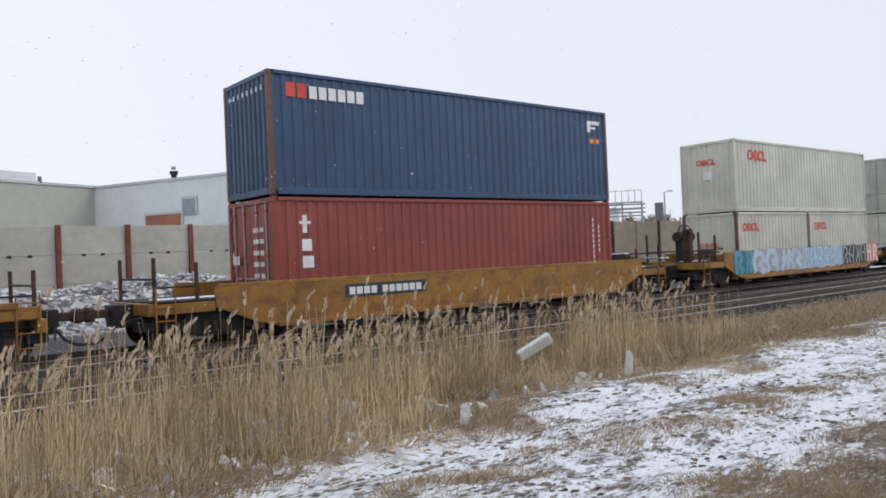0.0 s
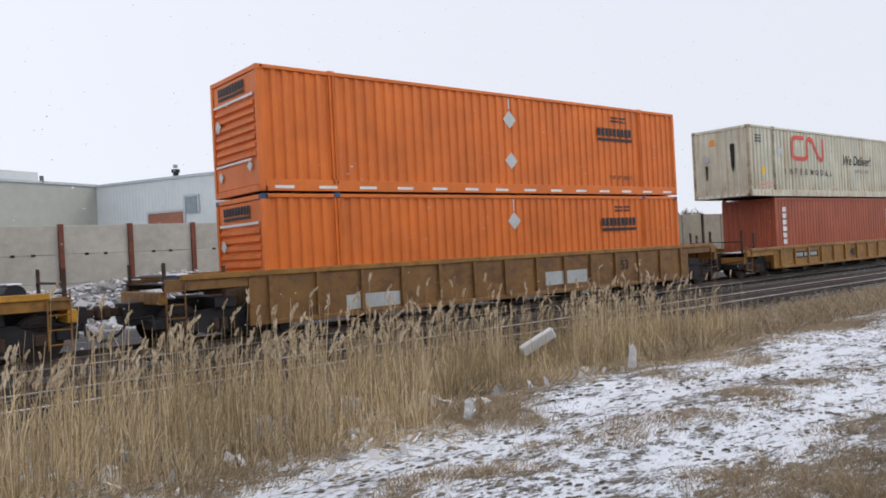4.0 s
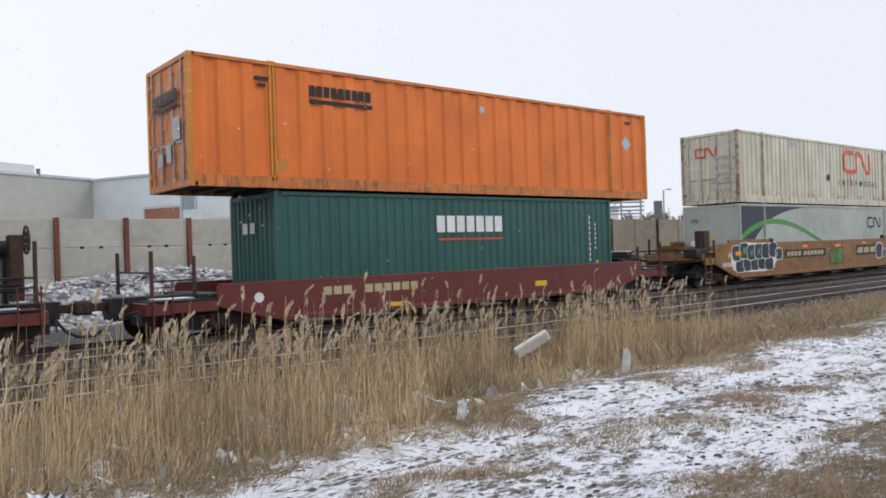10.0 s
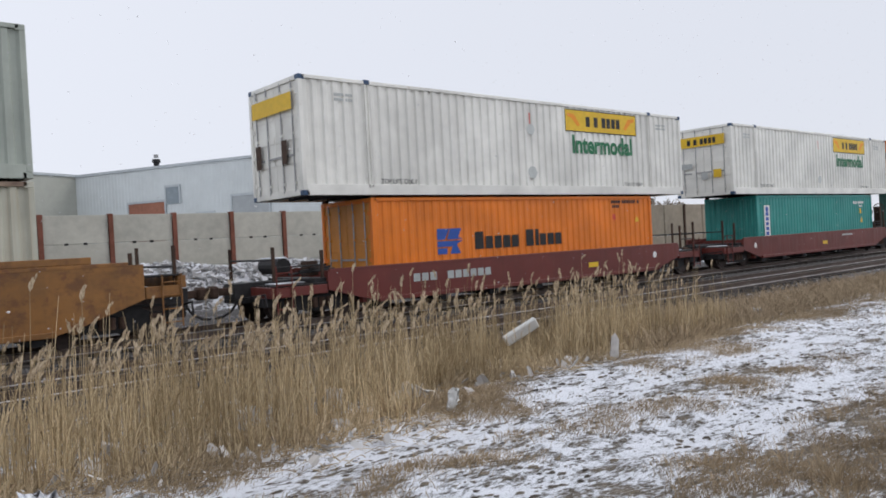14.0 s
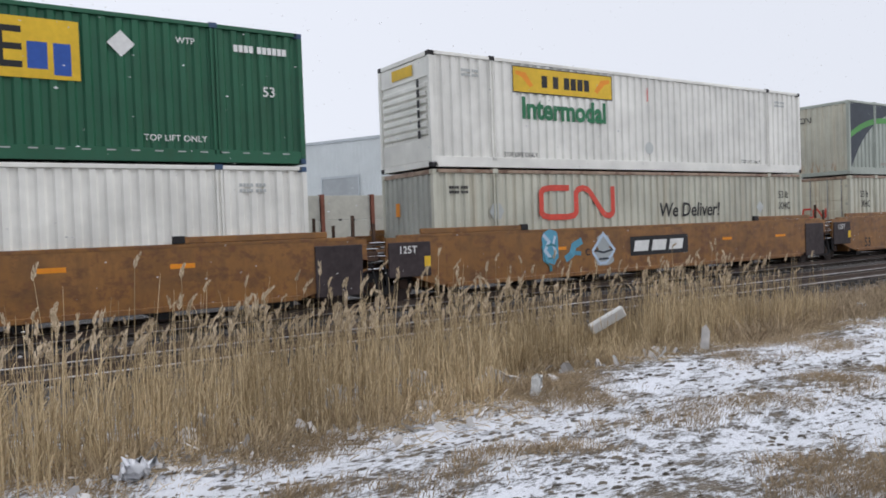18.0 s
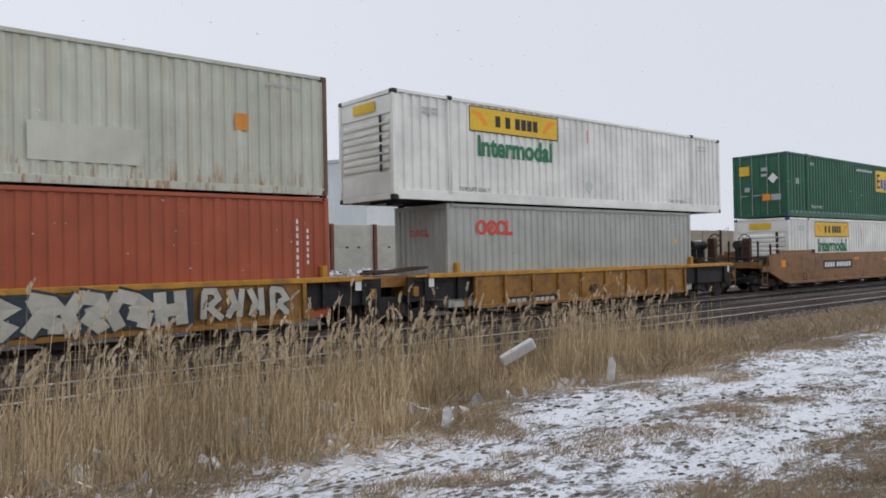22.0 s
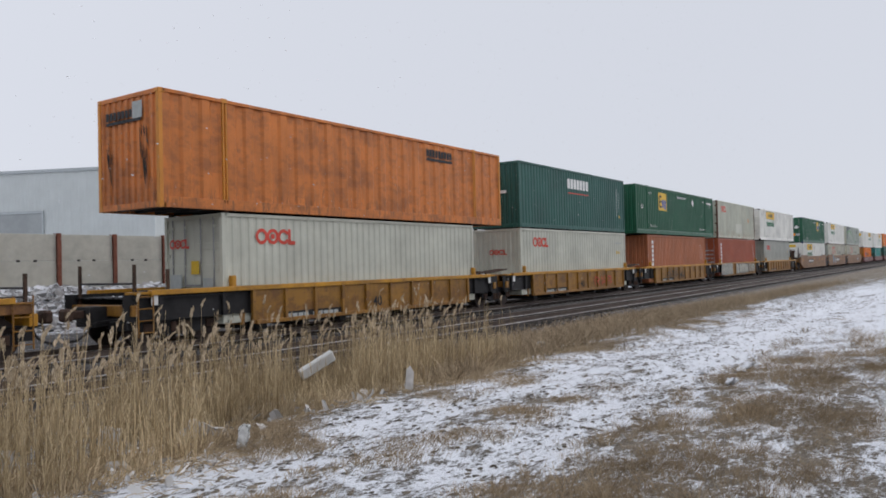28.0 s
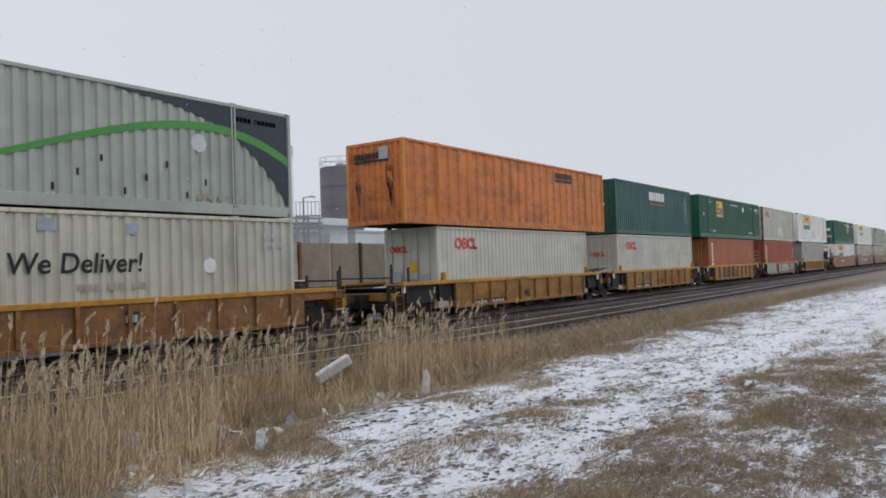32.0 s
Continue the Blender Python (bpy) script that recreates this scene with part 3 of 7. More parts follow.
rod("stack", (0, 0, 0), (0, 0, 0.5), 0.14, silo_dark, fan, "", 10)

# low white annex with doors
annex = building("annex_building", "low white annex with roller doors and a canopy", (39.4, 45.0), 0.0, 9.0, 7.0, 5.75, siding_white)
box("canopy", -0.1, 9.4, -0.9, 0.1, 5.55, 6.12, siding_white, annex, "", 0.03)
for k, x in enumerate((1.9, 4.4)):
    wall_unit(annex, "roller_door", x, x + 2.2, 0.2, 4.75, door_grey, roof_edge, "x")
box("wall_lamp", 1.0, 1.35, -0.16, -0.03, 3.5, 4.2, galvanised, annex)


def silo(az, dist, r, top, mat, label, rails=True):
    x, y = dist * math.sin(radians(az)), dist * math.cos(radians(az))
    root = thing("silo", label, "silo", x, y, 0.0)
    bm = bmesh.new()
    add_rod(bm, (0, 0, 0), (0, 0, top), r, 28)
    part("tank", bm, mat, root, "", True)
    for k in range(1, 6):
        bm = bmesh.new()
        add_ring(bm, (0, 0, 0), r + 0.01, 0.03, "X", 24, 4)
        bmesh.ops.rotate(bm, cent=(0, 0, 0), matrix=Matrix.Rotation(radians(90), 3, "Y"), verts=bm.verts)
        bmesh.ops.translate(bm, vec=(0, 0, top * k / 6), verts=bm.verts)
        part("seam", bm, mat, root)
    if rails:
        for k in range(10):
            a = 2 * math.pi * k / 10
            rod("rail_post", (r * math.cos(a), r * math.sin(a), top), (r * math.cos(a), r * math.sin(a), top + 1.0), 0.03, galvanised, root, "", 4)
        for h in (0.5, 1.0):
            bm = bmesh.new()
            add_ring(bm, (0, 0, 0), r, 0.03, "X", 20, 4)
            bmesh.ops.rotate(bm, cent=(0, 0, 0), matrix=Matrix.Rotation(radians(90), 3, "Y"), verts=bm.verts)
            bmesh.ops.translate(bm, vec=(0, 0, top + h), verts=bm.verts)
            part("handrail", bm, galvanised, root)
        rod("mast", (0, 0, top), (0, 0, top + 1.2), 0.03, galvanised, root)
        box("hatch", -0.4, 0.4, -0.4, 0.4, top, top + 0.5, galvanised, root)
    return root


silo(42.55, 72, 0.84, 12.3, silo_white, "tall white cylindrical silo with a railed top")
silo(46.75, 82, 2.3, 12.6, silo_dark, "dark grey cylindrical silo with a railed top")
shed = building("low_shed", "low white shed with a snowy roof beyond the wall", (49.4, 45.0), 0.0, 9.0, 6.0, 5.1, siding_white)
rt = thing("rooftop_plant", "white rooftop plant housing", "roof plant", 39.0, 47.6, 8.07)
box("housing", -0.9, 0.7, -0.8, 0.8, 0, 0.7, siding_white, rt, "", 0.04)
box("upper_housing", -0.7, 0.3, -0.6, 0.6, 0.7, 1.1, siding_white, rt, "", 0.04)
rod("pipe", (0.5, 0, 0.7), (0.5, 0, 1.5), 0.1, galvanised, rt)


def gantry(az, dist, w, z0, z1, label):
    x, y = dist * math.sin(radians(az)), dist * math.cos(radians(az))
    g = thing("pipe_gantry", label, "gantry", x, y, 0.0)
    g.matrix_basis = pose(x, y, 0.0, 0, 0, -az)
    for sx in (-w / 2, 0, w / 2):
        box("column", sx - 0.08, sx + 0.08, -0.08, 0.08, 0, z1, galvanised, g, "", 0)
    for z in (z0, (z0 + z1) / 2, z1):
        box("beam", -w / 2, w / 2, -0.1, 0.1, z - 0.12, z, galvanised, g, "", 0)
    for k in range(7):
        sx = -w / 2 + w * k / 6
        rod("rail_post", (sx, 0, z1), (sx, 0, z1 + 1.0), 0.03, galvanised, g, "", 4)
    rod("handrail", (-w / 2, 0, z1 + 1.0), (w / 2, 0, z1 + 1.0), 0.03, galvanised, g, "", 5)
    rod("brace", (-w / 2, 0, z0), (0, 0, z1), 0.04, galvanised, g, "", 5)
    for k in range(3):
        rod("pipe", (-w / 2 - 0.3, 0.15 + 0.2 * k, z1 - 0.2 - 0.35 * k), (w / 2 + 0.3, 0.15 + 0.2 * k, z1 - 0.25 - 0.35 * k), 0.07, galvanised, g, "", 8)
    return g


gantry(44.2, 58, 1.7, 4.6, 5.9, "steel pipe gantry with handrails")
gantry(52.6, 70, 3.4, 4.4, 5.6, "steel pipe gantry with handrails")


def lamp_post(az, dist, h):
    x, y = dist * math.sin(radians(az)), dist * math.cos(radians(az))
    p = thing("street_lamp", "slim grey lamp post in the yard", "street lamp", x, y, 0.0)
    rod("pole", (0, 0, 0), (0, 0, h), 0.07, galvanised, p)
    rod("arm", (0, 0, h), (0.8, 0, h + 0.15), 0.05, galvanised, p)
    box("head", 0.7, 1.2, -0.12, 0.12, h + 0.08, h + 0.2, galvanised, p)


lamp_post(43.9, 60, 7.4)
lamp_post(55.6, 75, 6.6)
ch = thing("chimney", "slim grey metal chimney stack in the yard", "chimney", 65 * math.sin(radians(55.2)), 65 * math.cos(radians(55.2)), 0.0)
rod("stack", (0, 0, 0), (0, 0, 5.1), 0.35, silo_dark, ch, "", 12)


# ---- bare trees beyond the wall, a few brown leaves left on them ----
twig_mat = plain("tree_bark", (0.13, 0.105, 0.085), 0.9, 0, 0.3, 9, 0.4)
leaf_mat = island("brown_leaf", (0.13, 0.095, 0.06), (0.34, 0.27, 0.19))


def bare_tree(x, y, h, seed):
    rng = np.random.default_rng(seed)
    root = thing("bare_tree", "bare grey-brown tree with a few dead leaves", "tree", x, y, gz(x, y) - 0.05, group="trees beyond the wall")
    bm, lv, lf = bmesh.new(), [], []
    add_rod(bm, (0, 0, 0), (0.05, 0, h * 0.35), 0.11, 8)

    def grow(p, d, length, r, depth):
        q = p + d * length
        add_rod(bm, tuple(p), tuple(q), r, 5 if depth < 2 else 3)
        if depth >= 2:
            for k in range(5):
                c = p + (q - p) * rng.random() + rng.normal(size=3) * 0.09
                n = len(lv)
                a, b = rng.normal(size=3) * 0.045, rng.normal(size=3) * 0.045
                lv.extend([tuple(c - a), tuple(c + b), tuple(c + a), tuple(c - b)])
                lf.append((n, n + 1, n + 2, n + 3))
        if depth < 4:
            for k in range(3 if depth < 3 else 2):
                nd = d + rng.normal(size=3) * 0.5 + np.array((0, 0, 0.14))
                grow(p + (q - p) * (0.55 + 0.45 * rng.random()), nd / np.linalg.norm(nd), length * (0.62 + 0.2 * rng.random()), r * 0.6, depth + 1)

    for k in range(5):
        d = np.array((math.cos(k * 1.3 + seed), math.sin(k * 1.3 + seed), 1.1 + 0.5 * rng.random()))
        grow(np.array((0.05, 0, h * (0.2 + 0.03 * k))), d / np.linalg.norm(d), h * 0.27, 0.05, 0)
    part("limbs", bm, twig_mat, root)
    tagged(mesh_ob("dead_leaves", lv, lf, leaf_mat, root, "sparse brown dead leaves"), kind="stuff")


for k, (tx, ty, th) in enumerate(((60.5, 45.0, 5.2), (63.5, 46.0, 5.6), (67.0, 45.0, 5.6), (70.5, 46.5, 5.4), (74.5, 46.0, 4.6), (79.0, 46.0, 4.2), (84.0, 47.0, 4.4))):
    bare_tree(tx, ty, th, 40 + k)

# ---- the train ----
FT = 0.3048
L40, L53, L20 = 12.192, 16.154, 6.058
W40, W53 = 2.438, 2.591
TALL, LOW = 2.896, 2.591
FLOOR = RAIL + 0.37
MOVERS = []
INK = {}


def moving(ob):
    MOVERS.append((ob, ob.matrix_basis.copy()))
    return ob


class Face:
    """Where to lay markings on the near side or the trailing end of a container."""

    def __init__(self, root, L, W):
        self.root, self.L, self.W = root, L, W
        self.y = -W / 2 + 0.018

    def side(self, name, polys, mat, label="", lift=0.0):
        """x runs from the trailing end."""
        return patches(name, [[(x - self.L / 2, z) for x, z in p] for p in polys], mat, self.root, (0, 0, 0), (0, self.y - lift, 0), label)

    def words(self, text, x, z, size, mat, fat=0.012, stretch=1.0, slant=0.0, lift=0.0):
        return letters(text, size, mat, self.root, (x - self.L / 2, self.y - 0.002 - lift, z), (90, 0, 0), "", fat, stretch, "lettering", slant)

    def column(self, text, x, z, size, mat, step):
        for i, c in enumerate(text):
            self.words(c, x, z - i * step, size, mat, 0.02)

    def end(self, name, polys, mat, label="", lift=0.0):
        """x runs across the trailing end, from the far side to the near side."""
        return patches(name, [[(x - self.W / 2, z) for x, z in p] for p in polys], mat, self.root, (0, 0, -90), (-self.L / 2 - 0.012 - lift, 0, 0), label)

    def end_words(self, text, x, z, size, mat, lift=0.0):
        return letters(text, size, mat, self.root, (-self.L / 2 - 0.014 - lift, self.W / 2 - x, z), (90, 0, -90))


def container(label, u, z, L, W, H, mat, end="plain", end_mat=None, post_mat=None, rail_mat=None, pitch=0.278, smooth=False, casting=None):
    stacked = z > FLOOR + 1
    root = thing("shipping_container", label, "container", u, TRAIN_Y, z, group="containers on the train")
    hl, hw = L / 2, W / 2
    post_mat, rail_mat, casting, end_mat = post_mat or mat, rail_mat or mat, casting or post_mat or mat, end_mat or mat
    pw = 0.11
    zb, zt = 0.17, H - 0.09
    long53 = L > 13
    if long53:
        zb = 0.27
    cuts = [-hl + pw, hl - pw]
    if long53:
        cuts = [-hl + pw, -6.096 - 0.1, -6.096 + 0.1, 6.096 - 0.1, 6.096 + 0.1, hl - pw]
    for s in (-1, 1):
        for a, b in zip(cuts[::2], cuts[1::2]):
            if smooth:
                box("side_panel", a, b, min(s * (hw - 0.03), s * (hw - 0.05)), max(s * (hw - 0.03), s * (hw - 0.05)), zb, zt, mat, root, "", 0)
            else:
                corrugated("side_panel", a, b, s * (hw - 0.026), zb, zt, mat, root, pitch, 0.046 if long53 else 0.028, s)
        box("top_rail", -hl + pw, hl - pw, s * hw - 0.035 + 0.035 * -s, s * hw + 0.035 - 0.035 * s, zt, H, rail_mat, root)
        box("bottom_rail", -hl + pw, hl - pw, s * hw - 0.03 + 0.03 * -s, s * hw + 0.03 - 0.03 * s, 0.0, zb, rail_mat, root)
        if long53:
            for px in (-6.096, 6.096):
                bm = bmesh.new()
                for dx in (-0.075, 0.025):
                    add_box(bm, px + dx, px + dx + 0.05, s * hw - 0.04 - 0.04 * s, s * hw + 0.04 - 0.04 * s, 0.17, H - 0.09, 0.006)
                add_box(bm, px - 0.1, px + 0.1, s * hw - 0.02 - 0.06 * s, s * hw + 0.02 - 0.06 * s, 0.17, H - 0.09)
                part("stacking_post", bm, post_mat, root)
                box("corner_casting", px - 0.09, px + 0.09, s * hw - 0.06 - 0.055 * s, s * hw + 0.06 - 0.055 * s, H - 0.09, H + 0.025, casting, root)
        for e in (-1, 1):
            box("corner_post", e * hl - pw / 2 - e * pw / 2, e * hl + pw / 2 - e * pw / 2, s * hw - 0.06 - 0.06 * s, s * hw + 0.06 - 0.06 * s, 0.118, H - 0.118, post_mat, root)
            for zz in (0.0, H - 0.118):
                bm = bmesh.new()
                add_box(bm, e * hl - 0.089 - e * 0.089, e * hl + 0.089 - e * 0.089, s * hw - 0.081 - 0.081 * s, s * hw + 0.081 - 0.081 * s, zz, zz + 0.118, 0.01)
                part("corner_casting", bm, casting, root)
    corr = corrugated("roof", -hl + pw, hl - pw, 0, -hw + 0.07, hw - 0.07, mat, root, 0.4, 0.02, 1)
    corr.matrix_basis = pose(0, 0, H - 0.03, -90, 0, 0)
    bm = bmesh.new()
    add_box(bm, -hl + 0.12, hl - 0.12, -hw + 0.07, hw - 0.07, 0.12, 0.15)
    k = int(L / 0.6)
    for i in range(k):
        x = -hl + 0.4 + i * (L - 0.8) / (k - 1)
        add_box(bm, x - 0.03, x + 0.03, -hw + 0.07, hw - 0.07, 0.02, 0.12)
    part("floor_frame", bm, black_steel, root, "dark underframe with cross members")
    # leading end
    o = corrugated("front_wall", -hw + 0.12, hw - 0.12, 0, 0.17, H - 0.1, end_mat, root, 0.25, 0.04, 1)
    o.matrix_basis = pose(hl - 0.03, 0, 0, 0, 0, -90)
    for e in (-1, 1):
        box("end_header", e * (hl - 0.05) - 0.045, e * (hl - 0.05) + 0.045, -hw + 0.162, hw - 0.162, H - 0.12, H - 0.005, rail_mat, root)
        box("end_sill", e * (hl - 0.05) - 0.045, e * (hl - 0.05) + 0.045, -hw + 0.162, hw - 0.162, 0.004, 0.16, rail_mat, root)
    # trailing end, the one that shows
    if end == "plain":
        o = corrugated("end_wall", -hw + 0.12, hw - 0.12, 0, 0.16, H - 0.12, end_mat, root, 0.25, 0.045, -1)
        o.matrix_basis = pose(-hl + 0.02, 0, 0, 0, 0, -90)
    elif end == "smooth":
        box("end_wall", -hl + 0.02, -hl + 0.06, -hw + 0.11, hw - 0.11, 0.16, H - 0.12, end_mat, root)
    elif end == "ribs":
        box("end_wall", -hl + 0.07, -hl + 0.10, -hw + 0.11, hw - 0.11, 0.16, H - 0.12, end_mat, root)
        box("end_top_panel", -hl + 0.03, -hl + 0.07, -hw + 0.12, hw - 0.12, H - 0.62, H - 0.13, end_mat, root)
        box("end_low_panel", -hl + 0.03, -hl + 0.07, -hw + 0.12, hw - 0.12, 0.17, 0.72, end_mat, root)
        for i in range(7):
            zz = 0.80 + i * (H - 1.52) / 7
            bm = bmesh.new()
            q = [(-hl + 0.07, zz), (-hl + 0.005, zz + 0.04), (-hl + 0.005, zz + 0.12), (-hl + 0.07, zz + 0.17)]
            va = [bm.verts.new((x, -hw + 0.2, h)) for x, h in q]
            vb = [bm.verts.new((x, hw - 0.2, h)) for x, h in q]
            for a in range(3):
                bm.faces.new((va[a], vb[a], vb[a + 1], va[a + 1]))
            bm.faces.new(va)
            bm.faces.new(vb[::-1])
            part("end_rib", bm, end_mat, root)
    else:
        for s in (-1, 1):
            ylo, yhi = (0.006, hw - 0.115) if s > 0 else (-hw + 0.115, -0.006)
            bm = bmesh.new()
            add_box(bm, -hl + 0.04, -hl + 0.08, ylo, yhi, 0.165, H - 0.125, 0.006)
            for f in (0.28, 0.5, 0.72):
                zc = 0.165 + f * (H - 0.29)
                add_box(bm, -hl + 0.025, -hl + 0.045, ylo + 0.06, yhi - 0.06, zc - 0.09, zc + 0.09, 0.006)
            d = part("door", bm, end_mat, root)
            for f in (0.3, 0.78):
                yr = s * (0.006 + f * (hw - 0.12))
                rod("locking_rod", (-hl + 0.012, yr, 0.1), (-hl + 0.012, yr, H - 0.08), 0.019, galvanised, d, "galvanised locking rod", 6)
                box("rod_handle", -hl - 0.012, -hl + 0.012, min(yr, yr - s * 0.35), max(yr, yr - s * 0.35), 0.98, 1.03, galvanised, d, "", 0)
                for zz in (0.3, 1.5, H - 0.35):
                    box("rod_bracket", -hl - 0.004, -hl + 0.04, yr - 0.05, yr + 0.05, zz, zz + 0.06, end_mat, d, "", 0)
            for i in range(4):
                zz = 0.35 + i * (H - 0.8) / 3
                box("hinge", -hl + 0.01, -hl + 0.05, s * (hw - 0.16) - 0.06, s * (hw - 0.16) + 0.06, zz, zz + 0.1, post_mat, d, "", 0)
    if stacked:
        for s in (-1, 1):
            for px in (-6.0, 6.0):
                box("stacking_cone", px - 0.07, px + 0.07, s * (W40 / 2 - 0.09) - 0.07, s * (W40 / 2 - 0.09) + 0.07, -0.06, 0.02, rust_steel, root, "", 0.01)
    moving(root)
    return Face(root, L, W)


# paints
P_BLUE = paint("navy_paint", (0.032, 0.074, 0.150), 0.15, 0.3)
P_BRICK = paint("brick_paint", (0.26, 0.056, 0.042), 0.35, 0.4)
P_PALE = paint("pale_grey_paint", (0.56, 0.56, 0.475), 0.3, 0.25)
P_PALEWORN = paint("worn_grey_paint", (0.535, 0.55, 0.455), 0.48, 0.42)
P_GREYW = paint("slate_grey_paint", (0.42, 0.43, 0.385), 0.3, 0.35)
P_CREAM = paint("cream_grey_paint", (0.63, 0.61, 0.485), 0.75, 0.35)
P_LIGHT = paint("light_grey_paint", (0.385, 0.42, 0.37), 0.3, 0.32)
P_IVORY = paint("ivory_grey_paint", (0.53, 0.525, 0.435), 0.5, 0.4)
P_RUSTRED = paint("rust_red_paint", (0.38, 0.086, 0.036), 0.3, 0.4)
P_TERRA = paint("terracotta_paint", (0.42, 0.138, 0.055), 0.35, 0.35)
P_ORANGE = paint("bright_orange_paint", (0.72, 0.17, 0.018), 0.2, 0.22)
P_ORANGE_FADED = paint("faded_orange_paint", (0.64, 0.195, 0.036), 0.42, 0.3)
P_ORANGE_BLEACHED = paint("sun_bleached_orange", (0.74, 0.25, 0.050), 0.3, 0.2)
P_OCHRE = paint("ochre_post_paint", (0.62, 0.24, 0.03), 0.4, 0.3)
P_MAROON = paint("maroon_paint", (0.23, 0.058, 0.045), 0.25, 0.35)
P_DARKGREEN = paint("dark_green_paint", (0.022, 0.10, 0.082), 0.2, 0.3)
P_TEAL = paint("teal_paint", (0.028, 0.275, 0.245), 0.15, 0.25)
P_VIVID = paint("vivid_orange_paint", (0.78, 0.20, 0.012), 0.12, 0.18)
P_WHITE = paint("white_paint", (0.80, 0.79, 0.735), 0.3, 0.12)
P_EMERALD = paint("emerald_paint", (0.013, 0.106, 0.053), 0.2, 0.3)
P_RUSTPOST = paint("rusted_post_paint", (0.15, 0.075, 0.045), 0.9, 0.5)
P_CREAMPOST = paint("ochre_rust_post", (0.48, 0.40, 0.27), 0.9, 0.4)
P_RUSTRAIL = paint("rusted_rail_paint", (0.40, 0.29, 0.21), 0.95, 0.5)
C_YEL = paint("railcar_yellow", (0.345, 0.165, 0.025), 0.75, 0.6)
C_YELB = paint("railcar_bright_yellow", (0.56, 0.27, 0.022), 0.45, 0.35)
C_BRN = paint("railcar_brown_yellow", (0.275, 0.125, 0.033), 0.85, 0.55)
C_OLD = paint("railcar_old_yellow", (0.235, 0.116, 0.030), 0.8, 0.6)
C_RED = paint("railcar_red", (0.140, 0.027, 0.021), 0.4, 0.5)


# marks
def ribbon(pts, half):
    """A stroke of even width along a bent line, one quad a piece, mitred at the bends."""
    n = len(pts)
    left, right = [], []
    for i, (x, z) in enumerate(pts):
        dirs = []
        if i:
            dirs.append(Vector((x - pts[i - 1][0], z - pts[i - 1][1])).normalized())
        if i < n - 1:
            dirs.append(Vector((pts[i + 1][0] - x, pts[i + 1][1] - z)).normalized())
        d = sum(dirs, Vector((0, 0))).normalized()
        k = half / max(0.5, d.dot(dirs[0]))
        left.append((x - d.y * k, z + d.x * k))
        right.append((x + d.y * k, z - d.x * k))
    return [[right[i], right[i + 1], left[i + 1], left[i]] for i in range(n - 1)]


def logo_ring(f, x, z, w, h, mat, where="side"):
    """One plain bent stroke: an open ring that runs on into a zigzag."""
    t = h * 0.085
    line = [(0.38, 1), (0.13, 1), (0.05, 0.95), (0.02, 0.84), (0.02, 0.16), (0.05, 0.05), (0.13, 0), (0.36, 0), (0.44, 0.05), (0.47, 0.16), (0.47, 0.82), (0.50, 0.94),
            (0.56, 1.0), (0.62, 0.96), (0.66, 0.86), (0.83, 0.14), (0.87, 0.03), (0.92, 0.0), (0.96, 0.05), (0.98, 0.16), (0.98, 1.06)]
    quads = ribbon([(x + a * w, z + t + b * (h - 2 * t)) for a, b in line], t)
    (f.side if where == "side" else f.end)("emblem", quads, mat)


def logo_discs(f, x, z, w, h, mat, where="side"):
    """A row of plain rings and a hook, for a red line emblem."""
    fn = f.side if where == "side" else f.end
    q = []
    r = h / 2
    for k in range(3):
        cx = x + r + k * w * 0.27
        n = 14
        for i in range(n):
            a, b = 2 * math.pi * i / n, 2 * math.pi * (i + 1) / n
            if k == 2 and (i in (0, 13)):
                continue
            q.append([(cx + r * math.cos(a), z + r + r * math.sin(a)), (cx + r * math.cos(b), z + r + r * math.sin(b)),
                      (cx + 0.58 * r * math.cos(b), z + r + 0.58 * r * math.sin(b)), (cx + 0.58 * r * math.cos(a), z + r + 0.58 * r * math.sin(a))])
    q += [rect(x + w * 0.80, z, w * 0.07, h), rect(x + w * 0.80, z, w * 0.19, h * 0.24)]
    fn("emblem", q, mat)
    fn("emblem_core", [disc(x + r + w * 0.27, z + r, r * 0.36, 8)], mat, "", 0.001)


def small_print(f, x, z, w, n, mat, h=0.07):
    f.side("number_mark", [q for i in range(n) for q in word_bars("XXXX XXX", x, z - i * h * 1.7, w, h)], mat)


def yellow_banner(f, x, z, w=2.95, h=0.56, words=True):
    f.side("banner", [rect(x - 0.03, z - 0.03, w + 0.06, h + 0.06)], mark_black)
    f.side("banner", [rect(x, z, w, h)], mark_yellow, "", 0.002)
    f.side("banner_name", word_bars("X X XXXX", x + w * 0.27, z + h * 0.24, w * 0.5, h * 0.5), mark_black, "", 0.004)
    for sx, d in ((x + 0.08, 1), (x + w - 0.08, -1)):
        f.side("scroll", [[(sx, z + h * 0.85), (sx + d * 0.35, z + h * 0.8), (sx + d * 0.62, z + h * 0.3), (sx + d * 0.5, z + h * 0.2), (sx + d * 0.2, z + h * 0.62), (sx, z + h * 0.7)]], mark_orange, "", 0.003)
    if words:
        f.words("Intermodal", x + 0.25, z - 0.62, 0.66, mark_green, 0.03, 0.93)


def top_lift(f, x, z=0.28, size=0.17, mat=None):
    f.words("TOP LIFT ONLY", x, z, size, mat or mark_black, 0.004)


